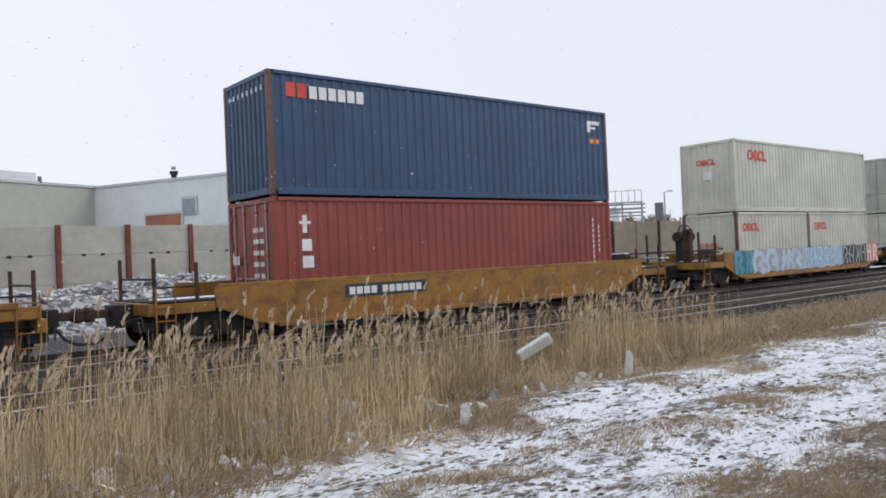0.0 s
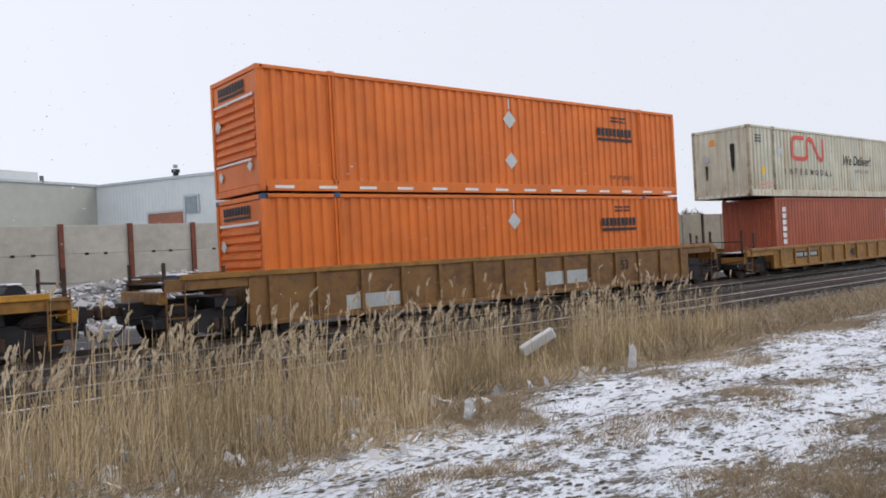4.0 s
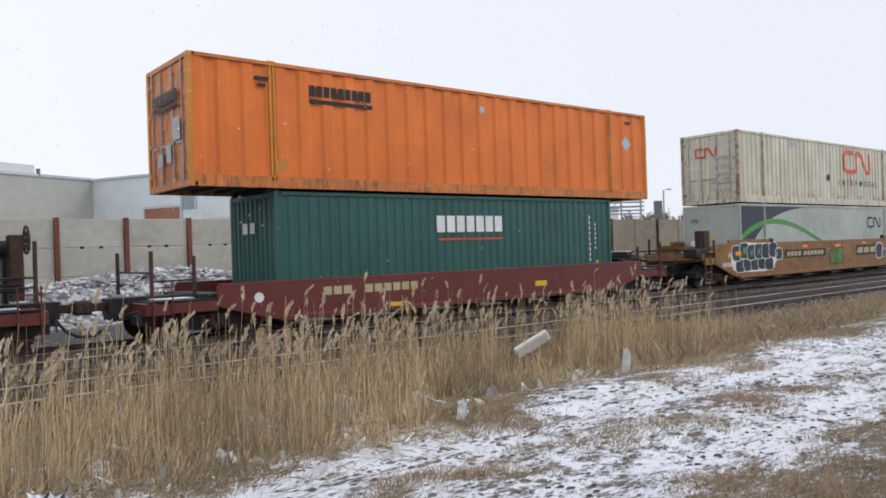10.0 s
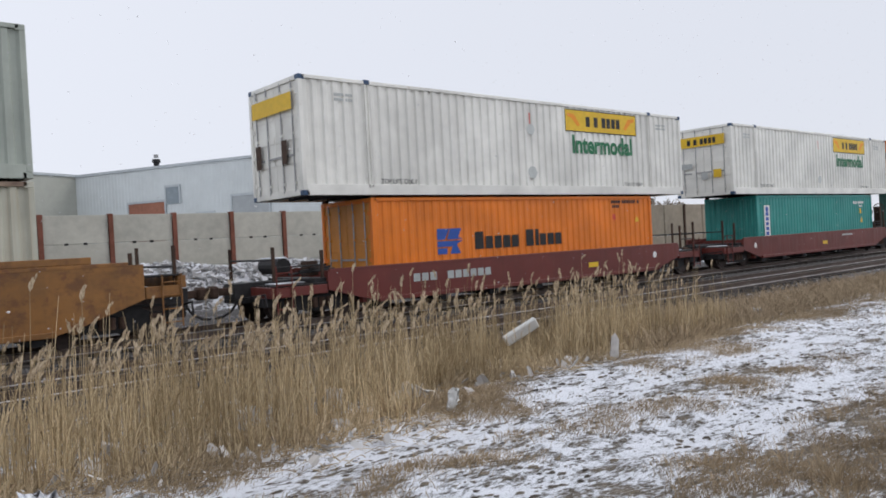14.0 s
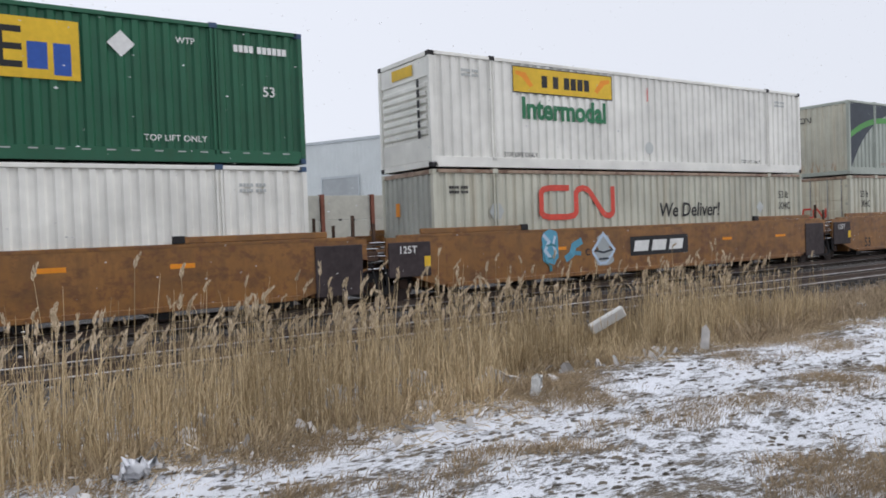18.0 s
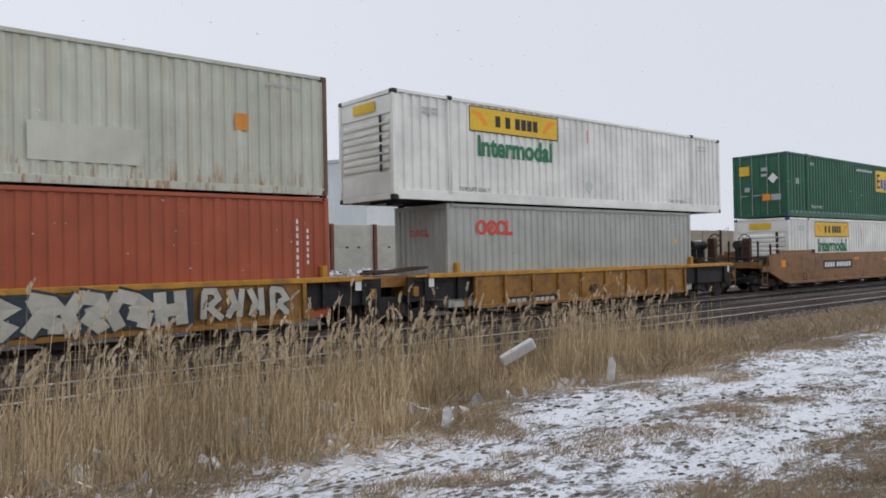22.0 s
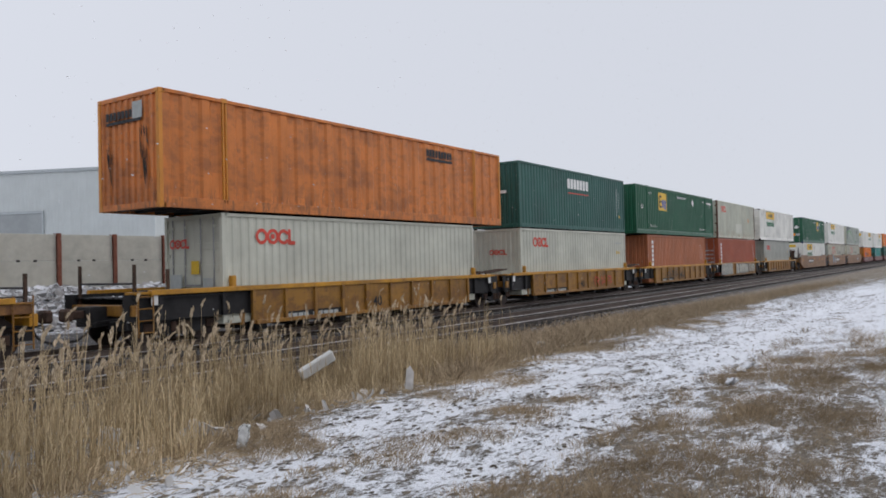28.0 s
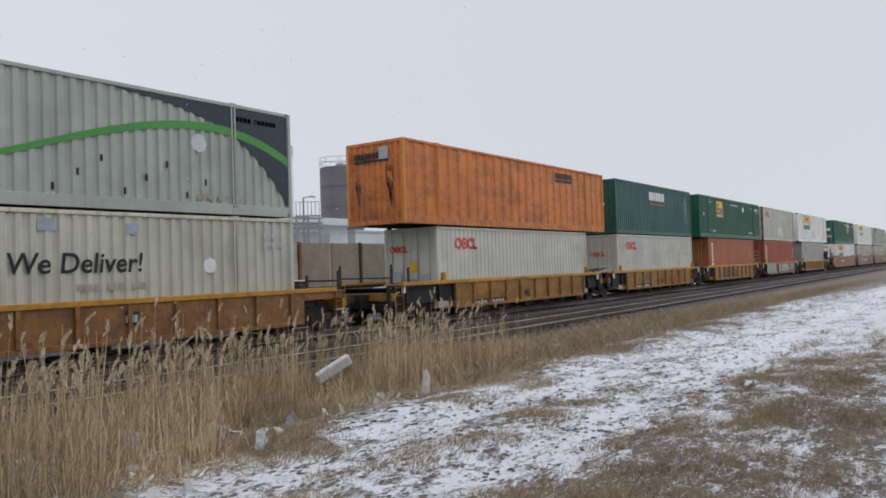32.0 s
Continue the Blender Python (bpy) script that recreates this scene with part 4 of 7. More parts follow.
def arc_livery(f, H, mirrored=False):
    """Dark curved panel and a green swoosh over a grey side."""
    z0, z1 = 0.18, H - 0.10
    L = f.L

    def X(x):
        return L - x if mirrored else x

    def edge(z):
        return max(0.14, -1.65 * math.log(max(0.02, 1 - z / 2.9)))

    n = 22
    poly = []
    for i in range(n):
        za, zc = z0 + (z1 - z0) * i / n, z0 + (z1 - z0) * (i + 1) / n
        poly.append([(X(0.13), za), (X(edge(za)), za), (X(edge(zc)), zc), (X(0.13), zc)])
    if mirrored:
        poly = [p[::-1] for p in poly]
    f.side("dark_panel", poly, INK["slate"])
    pts = []
    for i in range(37):
        x = 0.13 + i * 10.92 / 36
        z = 2.19 - 0.0945 * (2.75 - x) ** 2 if x < 2.75 else 0.45 + 0.87 * (1 + math.cos(math.pi * (x - 2.75) / 8.3))
        pts.append((X(x), z))
    b = band(pts, 0.12, 0.045)
    if mirrored:
        b = [p[::-1] for p in b]
    f.side("swoosh", b, lime_green, "", 0.003)


INK["slate"] = plain("slate_panel_paint", (0.035, 0.045, 0.06), 0.5, 0, 0.2, 5)


def well_car(label, u, kind, mat, half_l, half_r, inner_l, inner_r, top, group="well cars of the train", shared_l=False, shared_r=False, cap=None):
    """A well car. u: the middle of its well. half: to the end of its frame; inner: to the end of the deep side."""
    root = thing("well_car", label, "railway wagon", u, TRAIN_Y, RAIL, group=group)
    zt, zb, hw = top - RAIL, 0.31, 1.33
    deck = zt - (0.2 if kind in ("ribbed", "unit") else 0.34)
    cap = cap or mat
    for s in (-1, 1):
        y_out, y_in = s * hw, s * (hw - 0.09)
        lo, hi = min(y_out, y_in), max(y_out, y_in)
        # deep side with sloped ends
        bm = bmesh.new()
        prof = [(-inner_l - 1.35, zt - 0.5), (-inner_l - 0.35, zb + 0.12), (-inner_l + 0.15, zb), (inner_r - 0.15, zb), (inner_r + 0.35, zb + 0.12), (inner_r + 1.35, zt - 0.5), (inner_r + 1.35, zt - 0.06), (-inner_l - 1.35, zt - 0.06)]
        if kind == "raised":
            prof[0], prof[5] = (-inner_l - 1.6, zt - 0.78), (inner_r + 1.6, zt - 0.78)
            prof[6], prof[7] = (inner_r + 1.6, zt - 0.06), (-inner_l - 1.6, zt - 0.06)
            prof.insert(6, (inner_r + 1.6, zt - 0.5))
        if kind == "ribbed":
            prof = [(-inner_l - 0.5, zb), (inner_r + 0.5, zb), (inner_r + 0.5, zt - 0.06), (-inner_l - 0.5, zt - 0.06)]
        elif kind == "unit":
            prof = [(-inner_l, zb), (inner_r, zb), (inner_r, zt - 0.06), (-inner_l, zt - 0.06)]
        va = [bm.verts.new((x, lo, z)) for x, z in prof]
        vb = [bm.verts.new((x, hi, z)) for x, z in prof]
        bm.faces.new(va)
        bm.faces.new(vb[::-1])
        k = len(prof)
        for i in range(k):
            bm.faces.new((va[i], vb[i], vb[(i + 1) % k], va[(i + 1) % k]))
        bmesh.ops.recalc_face_normals(bm, faces=bm.faces)
        side = part("side_sill", bm, mat, root)
        # top chord and bottom chord
        chord = 0.125 if kind in ("ribbed", "unit") else 0.085
        tw = 0.16 if kind in ("ribbed", "unit") else 0.07
        reach = (half_l - 0.9, half_r - 0.9) if kind in ("ribbed", "unit") else (inner_l + 1.3, inner_r + 1.3)
        box("top_chord", -reach[0], reach[1], s * (hw - 0.03) - tw / 2, s * (hw - 0.03) + tw / 2, zt - chord, zt, cap, root, "", 0.012)
        box("bottom_chord", -inner_l + 0.1, inner_r - 0.1, s * hw - 0.05, s * hw + 0.05, zb - 0.02, zb + 0.09, mat, root, "", 0.012)
        if kind in ("ribbed", "unit"):
            n = max(2, round((inner_l + inner_r) / 1.21))
            for i in range(n + 1):
                x = -inner_l + (inner_l + inner_r) * i / n
                w = 0.1 if i == n // 2 else 0.05
                box("rib", x - w, x + w, min(y_out, y_out + s * 0.07), max(y_out, y_out + s * 0.07), zb + 0.09, zt - chord - 0.003, mat, root, "", 0.008)
        elif kind == "raised":
            for a, b in ((-inner_l - 0.6, -inner_l + 2.6), (inner_r - 2.6, inner_r + 0.6)):
                box("raised_chord", a, b, lo, hi, zt + 0.002, zt + 0.14, mat, root, "", 0.012)
            for x in (-inner_l + 2.7, inner_r - 2.7):
                box("lock_bracket", x - 0.12, x + 0.12, min(s * (hw + 0.02), s * (hw - 0.12)), max(s * (hw + 0.02), s * (hw - 0.12)), zt, zt + 0.16, black_steel, root)
        if kind == "unit":
            for e, h in ((-1, half_l), (1, half_r)):
                a, b = sorted((e * inner_l if e < 0 else inner_r, e * (h - 0.25)))
                box("end_panel", a, b, lo + (0.12 if s < 0 else 0), hi - (0.12 if s > 0 else 0), zb + 0.3, zt - 0.09, black_steel, root, "dark recessed end panel")
                for f in (0.25, 0.75):
                    box("end_rib", a + f * (b - a) - 0.05, a + f * (b - a) + 0.05, lo, hi, zb + 0.3, zt - 0.09, black_steel, root)
                box("marker_plate", e * (h - 1.0) - 0.09, e * (h - 1.0) + 0.09, min(s * (hw + 0.001), s * (hw + 0.012)), max(s * (hw + 0.001), s * (hw + 0.012)), zt - 0.36, zt - 0.12, mark_white, root, "", 0)
        # side frame out to the ends
        for e, h, inn in ((-1, half_l, inner_l), (1, half_r, inner_r)):
            a, b = sorted((e * (inn + (0.52 if kind == "ribbed" else 1.62 if kind == "raised" else 1.37)), e * (h - 0.55)))
            if kind == "ribbed":
                box("end_sill", a, b, lo, hi, zt - 0.34, zt - 0.09, mat, root, "", 0.012)
            elif kind != "unit" and b > a:
                box("end_sill", a, b, lo, hi, zt - (0.78 if kind == "raised" else 0.58), zt - (0.53 if kind == "raised" else 0.36), mat, root, "", 0.012)
    # well floor: cross beams
    for i in range(7):
        x = -inner_l + 0.4 + (inner_l + inner_r - 0.8) * i / 6
        box("floor_beam", x - 0.15, x + 0.15, -hw + 0.09, hw - 0.09, 0.14, 0.32, black_steel, root, "", 0)
    for e, h, inn, shared in ((-1, half_l, inner_l, shared_l), (1, half_r, inner_r, shared_r)):
        x_in, x_out = e * (inn + 0.9), e * (h - 0.45)
        a, b = sorted((x_in, x_out))
        box("centre_sill", a, e * h if e > 0 else b, -0.3, 0.3, 0.62, 0.98, black_steel, root) if e > 0 else box("centre_sill", -h, b, -0.3, 0.3, 0.62, 0.98, black_steel, root)
        box("bolster", e * (h - 1.9) - 0.25, e * (h - 1.9) + 0.25, -1.2, 1.2, 0.78, 1.0, black_steel, root)
        box("bulkhead", e * (inn + 0.25) - 0.06, e * (inn + 0.25) + 0.06, -1.23, 1.23, 0.3, zt - 0.1, mat, root)
        # platform of open grating, dusted with snow
        for i in range(6):
            y = -1.15 + i * 0.46
            box("deck_plank", *sorted((e * (inn + 1.0), e * (h - 0.5))), y - 0.17, y + 0.17, deck, deck + 0.03, black_steel, root, "", 0)
        box("deck_snow", *sorted((e * (h - 2.4), e * (h - 0.8))), -0.75, -0.15, deck + 0.032, deck + 0.055, snow_white, root, "thin snow on the end platform", 0.01)
        box("end_beam", *sorted((e * (h - 0.6), e * (h - 0.42))), -1.3, 1.3, zt - 0.6, zt - 0.34, cap if kind == "ribbed" else mat, root, "", 0.012)
        # draft gear, brake rigging and the uncoupling lever under the end
        bm = bmesh.new()
        add_box(bm, *sorted((e * (h - 1.1), e * (h - 0.05))), -0.42, 0.42, 0.50, 0.62, 0.02)
        add_box(bm, *sorted((e * (h - 0.75), e * (h - 0.35))), -1.05, -0.45, 0.40, 0.62, 0.02)
        add_rod(bm, (e * (h - 0.3), -1.25, 0.72), (e * (h - 0.1), -0.2, 0.60), 0.022, 6)
        add_rod(bm, (e * (h - 0.3), -1.25, 0.72), (e * (h - 0.3), -1.32, 0.45), 0.022, 6)
        part("draft_gear", bm, black_steel, root)
        bm = bmesh.new()
        for k, (ya, za) in enumerate(((-1.05, 0.70), (-0.8, 0.58), (0.7, 0.62))):
            add_rod(bm, (e * (h - 0.5), ya, za), (e * (inn + 0.6), ya + 0.1, za + 0.05), 0.03, 6)
        add_box(bm, *sorted((e * (h - 3.0), e * (h - 2.7))), -0.95, 0.95, 0.30, 0.42, 0.02)
        part("brake_rigging", bm, black_steel, root)
    moving(root)
    return root


def bogie(parent, x, yaw=0.0):
    b = box("bogie", x - 0.22, x + 0.22, -1.0, 1.0, 0.42, 0.72, black_steel, parent, "three-piece freight bogie", 0.02)
    for s in (-1, 1):
        bm = bmesh.new()
        prof = [(-1.12, 0.36), (-1.12, 0.56), (-0.75, 0.60), (-0.45, 0.76), (0.45, 0.76), (0.75, 0.60), (1.12, 0.56), (1.12, 0.36), (0.75, 0.34), (0.4, 0.22), (-0.4, 0.22), (-0.75, 0.34)]
        va = [bm.verts.new((x + px, s * 0.98 - 0.07, pz)) for px, pz in prof]
        vb = [bm.verts.new((x + px, s * 0.98 + 0.07, pz)) for px, pz in prof]
        bm.faces.new(va)
        bm.faces.new(vb[::-1])
        for i in range(12):
            bm.faces.new((va[i], vb[i], vb[(i + 1) % 12], va[(i + 1) % 12]))
        bmesh.ops.recalc_face_normals(bm, faces=bm.faces)
        part("side_frame", bm, black_steel, b)
        for k in range(3):
            rod("spring", (x - 0.2 + k * 0.2, s * 1.06, 0.30), (x - 0.2 + k * 0.2, s * 1.06, 0.54), 0.075, rust_steel, b)
        for wx in (-0.89, 0.89):
            bm = bmesh.new()
            add_rod(bm, (x + wx, s * 0.68, 0.44), (x + wx, s * 0.81, 0.44), 0.44, 28)
            add_rod(bm, (x + wx, s * 0.80, 0.44), (x + wx, s * 0.84, 0.44), 0.34, 24)
            add_rod(bm, (x + wx, s * 0.66, 0.44), (x + wx, s * 0.69, 0.44), 0.475, 28)
            part("wheel", bm, wheel_steel, b)
            box("axle_box", x + wx - 0.13, x + wx + 0.13, s * 1.0 - 0.09, s * 1.0 + 0.09, 0.33, 0.55, rust_steel, b, "", 0.02)
    for wx in (-0.89, 0.89):
        rod("axle", (x + wx, -0.9, 0.44), (x + wx, 0.9, 0.44), 0.075, wheel_steel, b)
    return b


def coupler(parent, e, h):
    bm = bmesh.new()
    add_box(bm, *sorted((e * h, e * (h + 0.35))), -0.08, 0.08, 0.72, 0.90, 0.02)
    add_box(bm, *sorted((e * (h + 0.3), e * (h + 0.52))), -0.17, 0.17, 0.66, 0.96, 0.05)
    part("coupler", bm, rust_steel, parent)
    pts = [(h - 0.1, 0.62), (h + 0.1, 0.36), (h + 0.32, 0.24), (h + 0.5, 0.22)]
    bm = bmesh.new()
    for (xa, za), (xb, zb) in zip(pts, pts[1:]):
        add_rod(bm, (e * xa, -0.3, za), (e * xb, -0.3, zb), 0.03, 6)
    part("brake_hose", bm, black_steel, parent)


def stanchions(parent, e, h, xs, top=2.35, mat=None, y=-1.15):
    """Hand rails and posts that stand on the end platform."""
    for i, x in enumerate(xs):
        for yy in ((y, -y) if i % 2 == 0 else (y,)):
            box("stanchion", e * (h - x) - 0.035, e * (h - x) + 0.035, yy - 0.035, yy + 0.035, 1.0, top - 0.12 * i, mat or rust_steel, parent, "", 0.006)
    rod("grab_rail", (e * (h - xs[0]), y, 1.32), (e * (h - xs[-1]), y, 1.32), 0.02, black_steel, parent)
    rod("cross_rail", (e * (h - xs[0]), y, 1.5), (e * (h - xs[0]), -y, 1.5), 0.025, black_steel, parent)


def brake_gear(parent, e, h, mat, wheel_z=2.05, y=-0.55):
    """Upright hand brake wheel on a box."""
    box("brake_housing", *sorted((e * (h - 0.95), e * (h - 0.7))), y - 0.16, y + 0.16, 1.06, wheel_z + 0.1, mat, parent, "", 0.02)
    bm = bmesh.new()
    c = (e * (h - 0.62), y, wheel_z)
    add_ring(bm, c, 0.27, 0.022, "X", 20, 6)
    for k in range(6):
        a = math.pi * k / 3
        add_rod(bm, c, (c[0], c[1] + 0.26 * math.cos(a), c[2] + 0.26 * math.sin(a)), 0.014, 4)
    add_rod(bm, (c[0] - e * 0.12, c[1], c[2]), (c[0] + e * 0.03, c[1], c[2]), 0.06, 8)
    part("brake_wheel", bm, mat, parent, "spoked hand brake wheel")


def air_tank(parent, e, h, y=0.1):
    rod("air_tank", (e * (h - 1.3), y - 0.45, 1.32), (e * (h - 1.3), y + 0.55, 1.32), 0.2, black_steel, parent, "black air reservoir", 14)
    box("tank_snow", e * (h - 1.3) - 0.14, e * (h - 1.3) + 0.14, y - 0.42, y + 0.52, 1.5, 1.545, snow_white, parent, "", 0.02)
    for k in range(3):
        rod("brake_pipe", (e * (h - 1.0 - 0.3 * k), -1.1, 1.14 + 0.05 * k), (e * (h - 2.4), -0.9 + 0.2 * k, 1.2 + 0.05 * k), 0.03, black_steel, parent)
    box("valve_block", *sorted((e * (h - 1.95), e * (h - 1.65))), -0.9, -0.55, 1.06, 1.42, rust_steel, parent, "", 0.02)


def long_tank(parent, e, h, z):
    """Black air reservoir that lies lengthwise on a stand, snow on its back."""
    rod("air_tank", (e * (h - 1.75), -0.1, z), (e * (h - 0.75), -0.1, z), 0.19, black_steel, parent, "black air reservoir", 16)
    box("tank_snow", *sorted((e * (h - 1.6), e * (h - 1.05))), -0.22, 0.02, z + 0.155, z + 0.20, snow_white, parent, "", 0.02)
    for x in (h - 1.55, h - 0.95):
        box("tank_stand", e * x - 0.05, e * x + 0.05, -0.25, 0.05, 1.0, z - 0.14, black_steel, parent, "", 0)
    box("valve_block", *sorted((e * (h - 2.2), e * (h - 1.85))), -0.8, -0.4, 1.06, 1.55, rust_steel, parent, "", 0.02)
    for k in range(3):
        rod("brake_pipe", (e * (h - 0.8), -0.7 - 0.15 * k, 1.25 + 0.12 * k), (e * (h - 2.5), -0.7 - 0.15 * k, 1.3 + 0.12 * k), 0.028, black_steel, parent)


def ladder(parent, e, h, mat):
    for x in (h - 0.95, h - 0.55):
        rod("ladder_rail", (e * x, -1.36, 0.25), (e * x, -1.36, 1.35), 0.018, mat, parent, "", 5)
    for i in range(4):
        rod("rung", (e * (h - 0.95), -1.36, 0.35 + i * 0.28), (e * (h - 0.55), -1.36, 0.35 + i * 0.28), 0.014, mat, parent, "", 5)


def car_ends(root, hl, hr, mat, left="posts", right="posts", lb=True, rb=True):
    for e, h, style, own in ((-1, hl, left, lb), (1, hr, right, rb)):
        if own:
            bogie(root, e * (h - 1.9))
        if style == "none":
            continue
        coupler(root, e, h)
        ladder(root, e, h, mat)
        if style == "posts":
            stanchions(root, e, h, (0.6, 1.5), 1.95)
        elif style == "brake":
            stanchions(root, e, h, (0.6, 1.7), 2.2)
            brake_gear(root, e, h, rust_steel, 2.24)
            long_tank(root, e, h, 2.06)
        elif style == "tank":
            stanchions(root, e, h, (0.6, 1.9), 1.8)
            air_tank(root, e, h)


def plate(root, x, z, w, h, shape, mat=None, ink=None, y=-1.332, lean=0.0):
    """A dark lettering plate on the near side, its mark as plain bars."""
    if mat:
        patches("number_plate", [rect(x, z, w, h)], mat, root, (0, 0, 0), (0, y - 0.004, 0))
    patches("number_mark", word_bars(shape, x + w * 0.05, z + h * 0.22, w * 0.9, h * 0.56, lean), ink or mark_white, root, (0, 0, 0), (0, y - 0.008, 0))


def car_words(root, text, x, z, size, mat, y=-1.338):
    letters(text, size, mat, root, (x, y, z), (90, 0, 0), "", 0.015)

umber_steel = plain("umber_steel", (0.05, 0.038, 0.04), 0.65, 0.1, 0.4, 5)
mark_tan = plain("mark_tan", (0.46, 0.38, 0.22), 0.6, 0, 0.15, 9)


# ---- the consist, from the leading cars to the trailing ones ----
def z_up(low_h):
    return FLOOR + low_h + 0.06


def name_column(f, x, z_top, w, h, n, mat, step):
    """A name that runs down the side, as plain bars."""
    f.side("name_mark", [rect(x, z_top - i * step - h, w, h) for i in range(n)], mat)


def deliver_marks(f, rusty=True, mirror=False):
    logo_ring(f, 3.5, 1.52, 2.9, 0.98, mark_red)
    f.words("We Deliver!", 8.35, 1.52, 0.62, mark_black, 0.012, 0.96, 0.15)
    f.side("address_mark", word_bars("xxx xx xx", 9.4, 1.12, 1.6, 0.2), faint_ink)
    f.words("53 ft", 14.7, 2.05, 0.36, mark_black, 0.01, 0.9)
    f.words("XHC", 14.72, 1.66, 0.36, mark_black, 0.01, 0.9)
    f.side("placard", [diamond(13.6, 1.75, 0.22)], placard_grey)


def spaced(f, text, x, z, size, step):
    """Wide-set capitals, one by one."""
    for i, c in enumerate(text):
        f.words(c, x + i * step + (0.08 if c == "I" else 0.0), z, size, mark_black, 0.012, 1.0)


def yellow_banner_side(f, x=2.7, H=TALL):
    yellow_banner(f, x, 2.06, 3.72, 0.66, False)
    f.words("Intermodal", x + 0.25, 1.36, 0.80, mark_green, 0.034, 0.91)
    top_lift(f, 2.3, 0.30)
    top_lift(f, 12.6, 0.30, 0.15)
    small_print(f, 1.0, 2.45, 0.55, 2, mark_grey)
    small_print(f, 14.6, 2.45, 0.6, 2, mark_grey)
    f.side("placard", [disc(8.0, 0.68, 0.19, 10)], placard_grey)
    f.side("warning_strip", [rect(7.95, 2.1, 0.04, 0.4)], mark_red)


def yellow_banner_ribs(f, H):
    f.end("banner", [rect(0.75, H - 0.50, 1.05, 0.28)], mark_yellow, "", -0.038 + 0.024)
    f.end("latch_box", [rect(2.0, 0.75 + i * 0.26, 0.12, 0.2) for i in range(6)], mark_black, "", 0.002)


def ruled_name_side(f, x=11.9, z=1.85, ink=None):
    f.side("name_mark", word_bars("XXXXXXXXX", x, z + 0.17, 1.8, 0.26), ink or mark_black)
    f.side("name_rule", [rect(x, z, 1.8, 0.1)], ink or mark_black)


def reflector_strips(f):
    f.side("reflector", [rect(0.35 + i * 1.15, 0.06, 0.5, 0.07) for i in range(14)], mark_white, "", 0.022)


def ruled_name_ribs(f, H):
    f.end("name_mark", word_bars("XXXXXXXXX", 0.45, H - 0.42, 1.5, 0.2), mark_black, "", -0.014)
    f.end("name_rule", [rect(0.45, H - 0.53, 1.5, 0.07)], mark_black, "", -0.014)
    f.end("placard", [diamond(0.42, 1.75, 0.17), diamond(2.1, 0.62, 0.14), diamond(0.45, 0.5, 0.14)], placard_grey, "", 0.004)
    f.end("reflector", [rect(0.2, H - 0.68, 2.2, 0.06), rect(0.2, 0.74, 2.0, 0.05)], mark_white, "", 0.0)


def red_line(f, x, z, w=1.5, h=0.44):
    logo_discs(f, x, z, w, h, mark_red)


def right_print(f, x, mat=None):
    """Number columns beside the door end, as thin bars."""
    f.side("number_mark", [rect(x, 0.9 + i * 0.17, 0.055, 0.11) for i in range(9)] + [rect(x + 0.28, 1.3 + i * 0.15, 0.05, 0.09) for i in range(6)], mat or mark_white)
    f.side("warning_sticker", [[(x + 0.26, 0.78), (x + 0.46, 0.78), (x + 0.36, 0.98)]], mark_yellow)


# A0: a grey pair at the head
f = container("weathered grey shipping container with door rods", 50.1, z_up(LOW), L40, W40, TALL, P_GREYW, "doors")
f = container("pale grey shipping container in a well car", 50.1, FLOOR, L40, W40, LOW, P_PALE, "doors")
car = well_car("yellow well car under grey containers", 50.1, "unit", C_YEL, 7.9, 7.9, 5.3, 5.3, 1.17, shared_l=True, shared_r=True)
bogie(car, 7.9)

# A: pale grey pair over a graffiti car
f = container("pale grey container with red ring emblem, stacked on two short ones", 34.23, z_up(LOW) - 0.02, L40, W40, TALL, P_PALE, "plain", None, P_PALEWORN)
red_line(f, 1.1, 2.08)
logo_discs(f, 0.75, 1.95, 0.9, 0.24, mark_red, "end")
f.end("notice", [rect(1.05, 1.35, 0.4, 0.32)], mark_white)
for k, uu in enumerate((34.23 - 3.07, 34.23 + 3.07)):
    f = container("short pale grey container with red ring emblem", uu, FLOOR, L20, W40, LOW, P_PALE, "plain", None, P_RUSTPOST if k == 0 else P_PALEWORN)
    red_line(f, 0.45, 1.82, 1.3, 0.34)
    if k == 0:
        logo_discs(f, 0.75, 1.2, 0.9, 0.2, mark_red, "end")
car = well_car("well car covered with grey and blue graffiti", 34.23, "smooth", C_YEL, 9.35, 7.9, 6.0, 5.6, 1.23, shared_r=True)
car_ends(car, 9.35, 7.9, C_YEL, "brake", "none")
GRAF_GREY = plain("graffiti_grey", (0.36, 0.39, 0.40), 0.5, 0, 0.15, 4)
GRAF_PALE = plain("graffiti_pale_blue", (0.45, 0.55, 0.66), 0.5, 0, 0.15, 4)
GRAF_TEAL = plain("graffiti_teal", (0.05, 0.20, 0.24), 0.5, 0, 0.2, 4)
GRAF_BLUE = plain("graffiti_sky_blue", (0.10, 0.32, 0.45), 0.5, 0, 0.2, 4)
GRAF_DARK = plain("graffiti_dark", (0.035, 0.045, 0.055), 0.5, 0, 0.3, 4)
GRAF_PINK = plain("graffiti_pink", (0.62, 0.24, 0.20), 0.5, 0, 0.15, 4)
GRAF_SILVER = plain("graffiti_silver", (0.47, 0.45, 0.38), 0.45, 0.2, 0.2, 4)


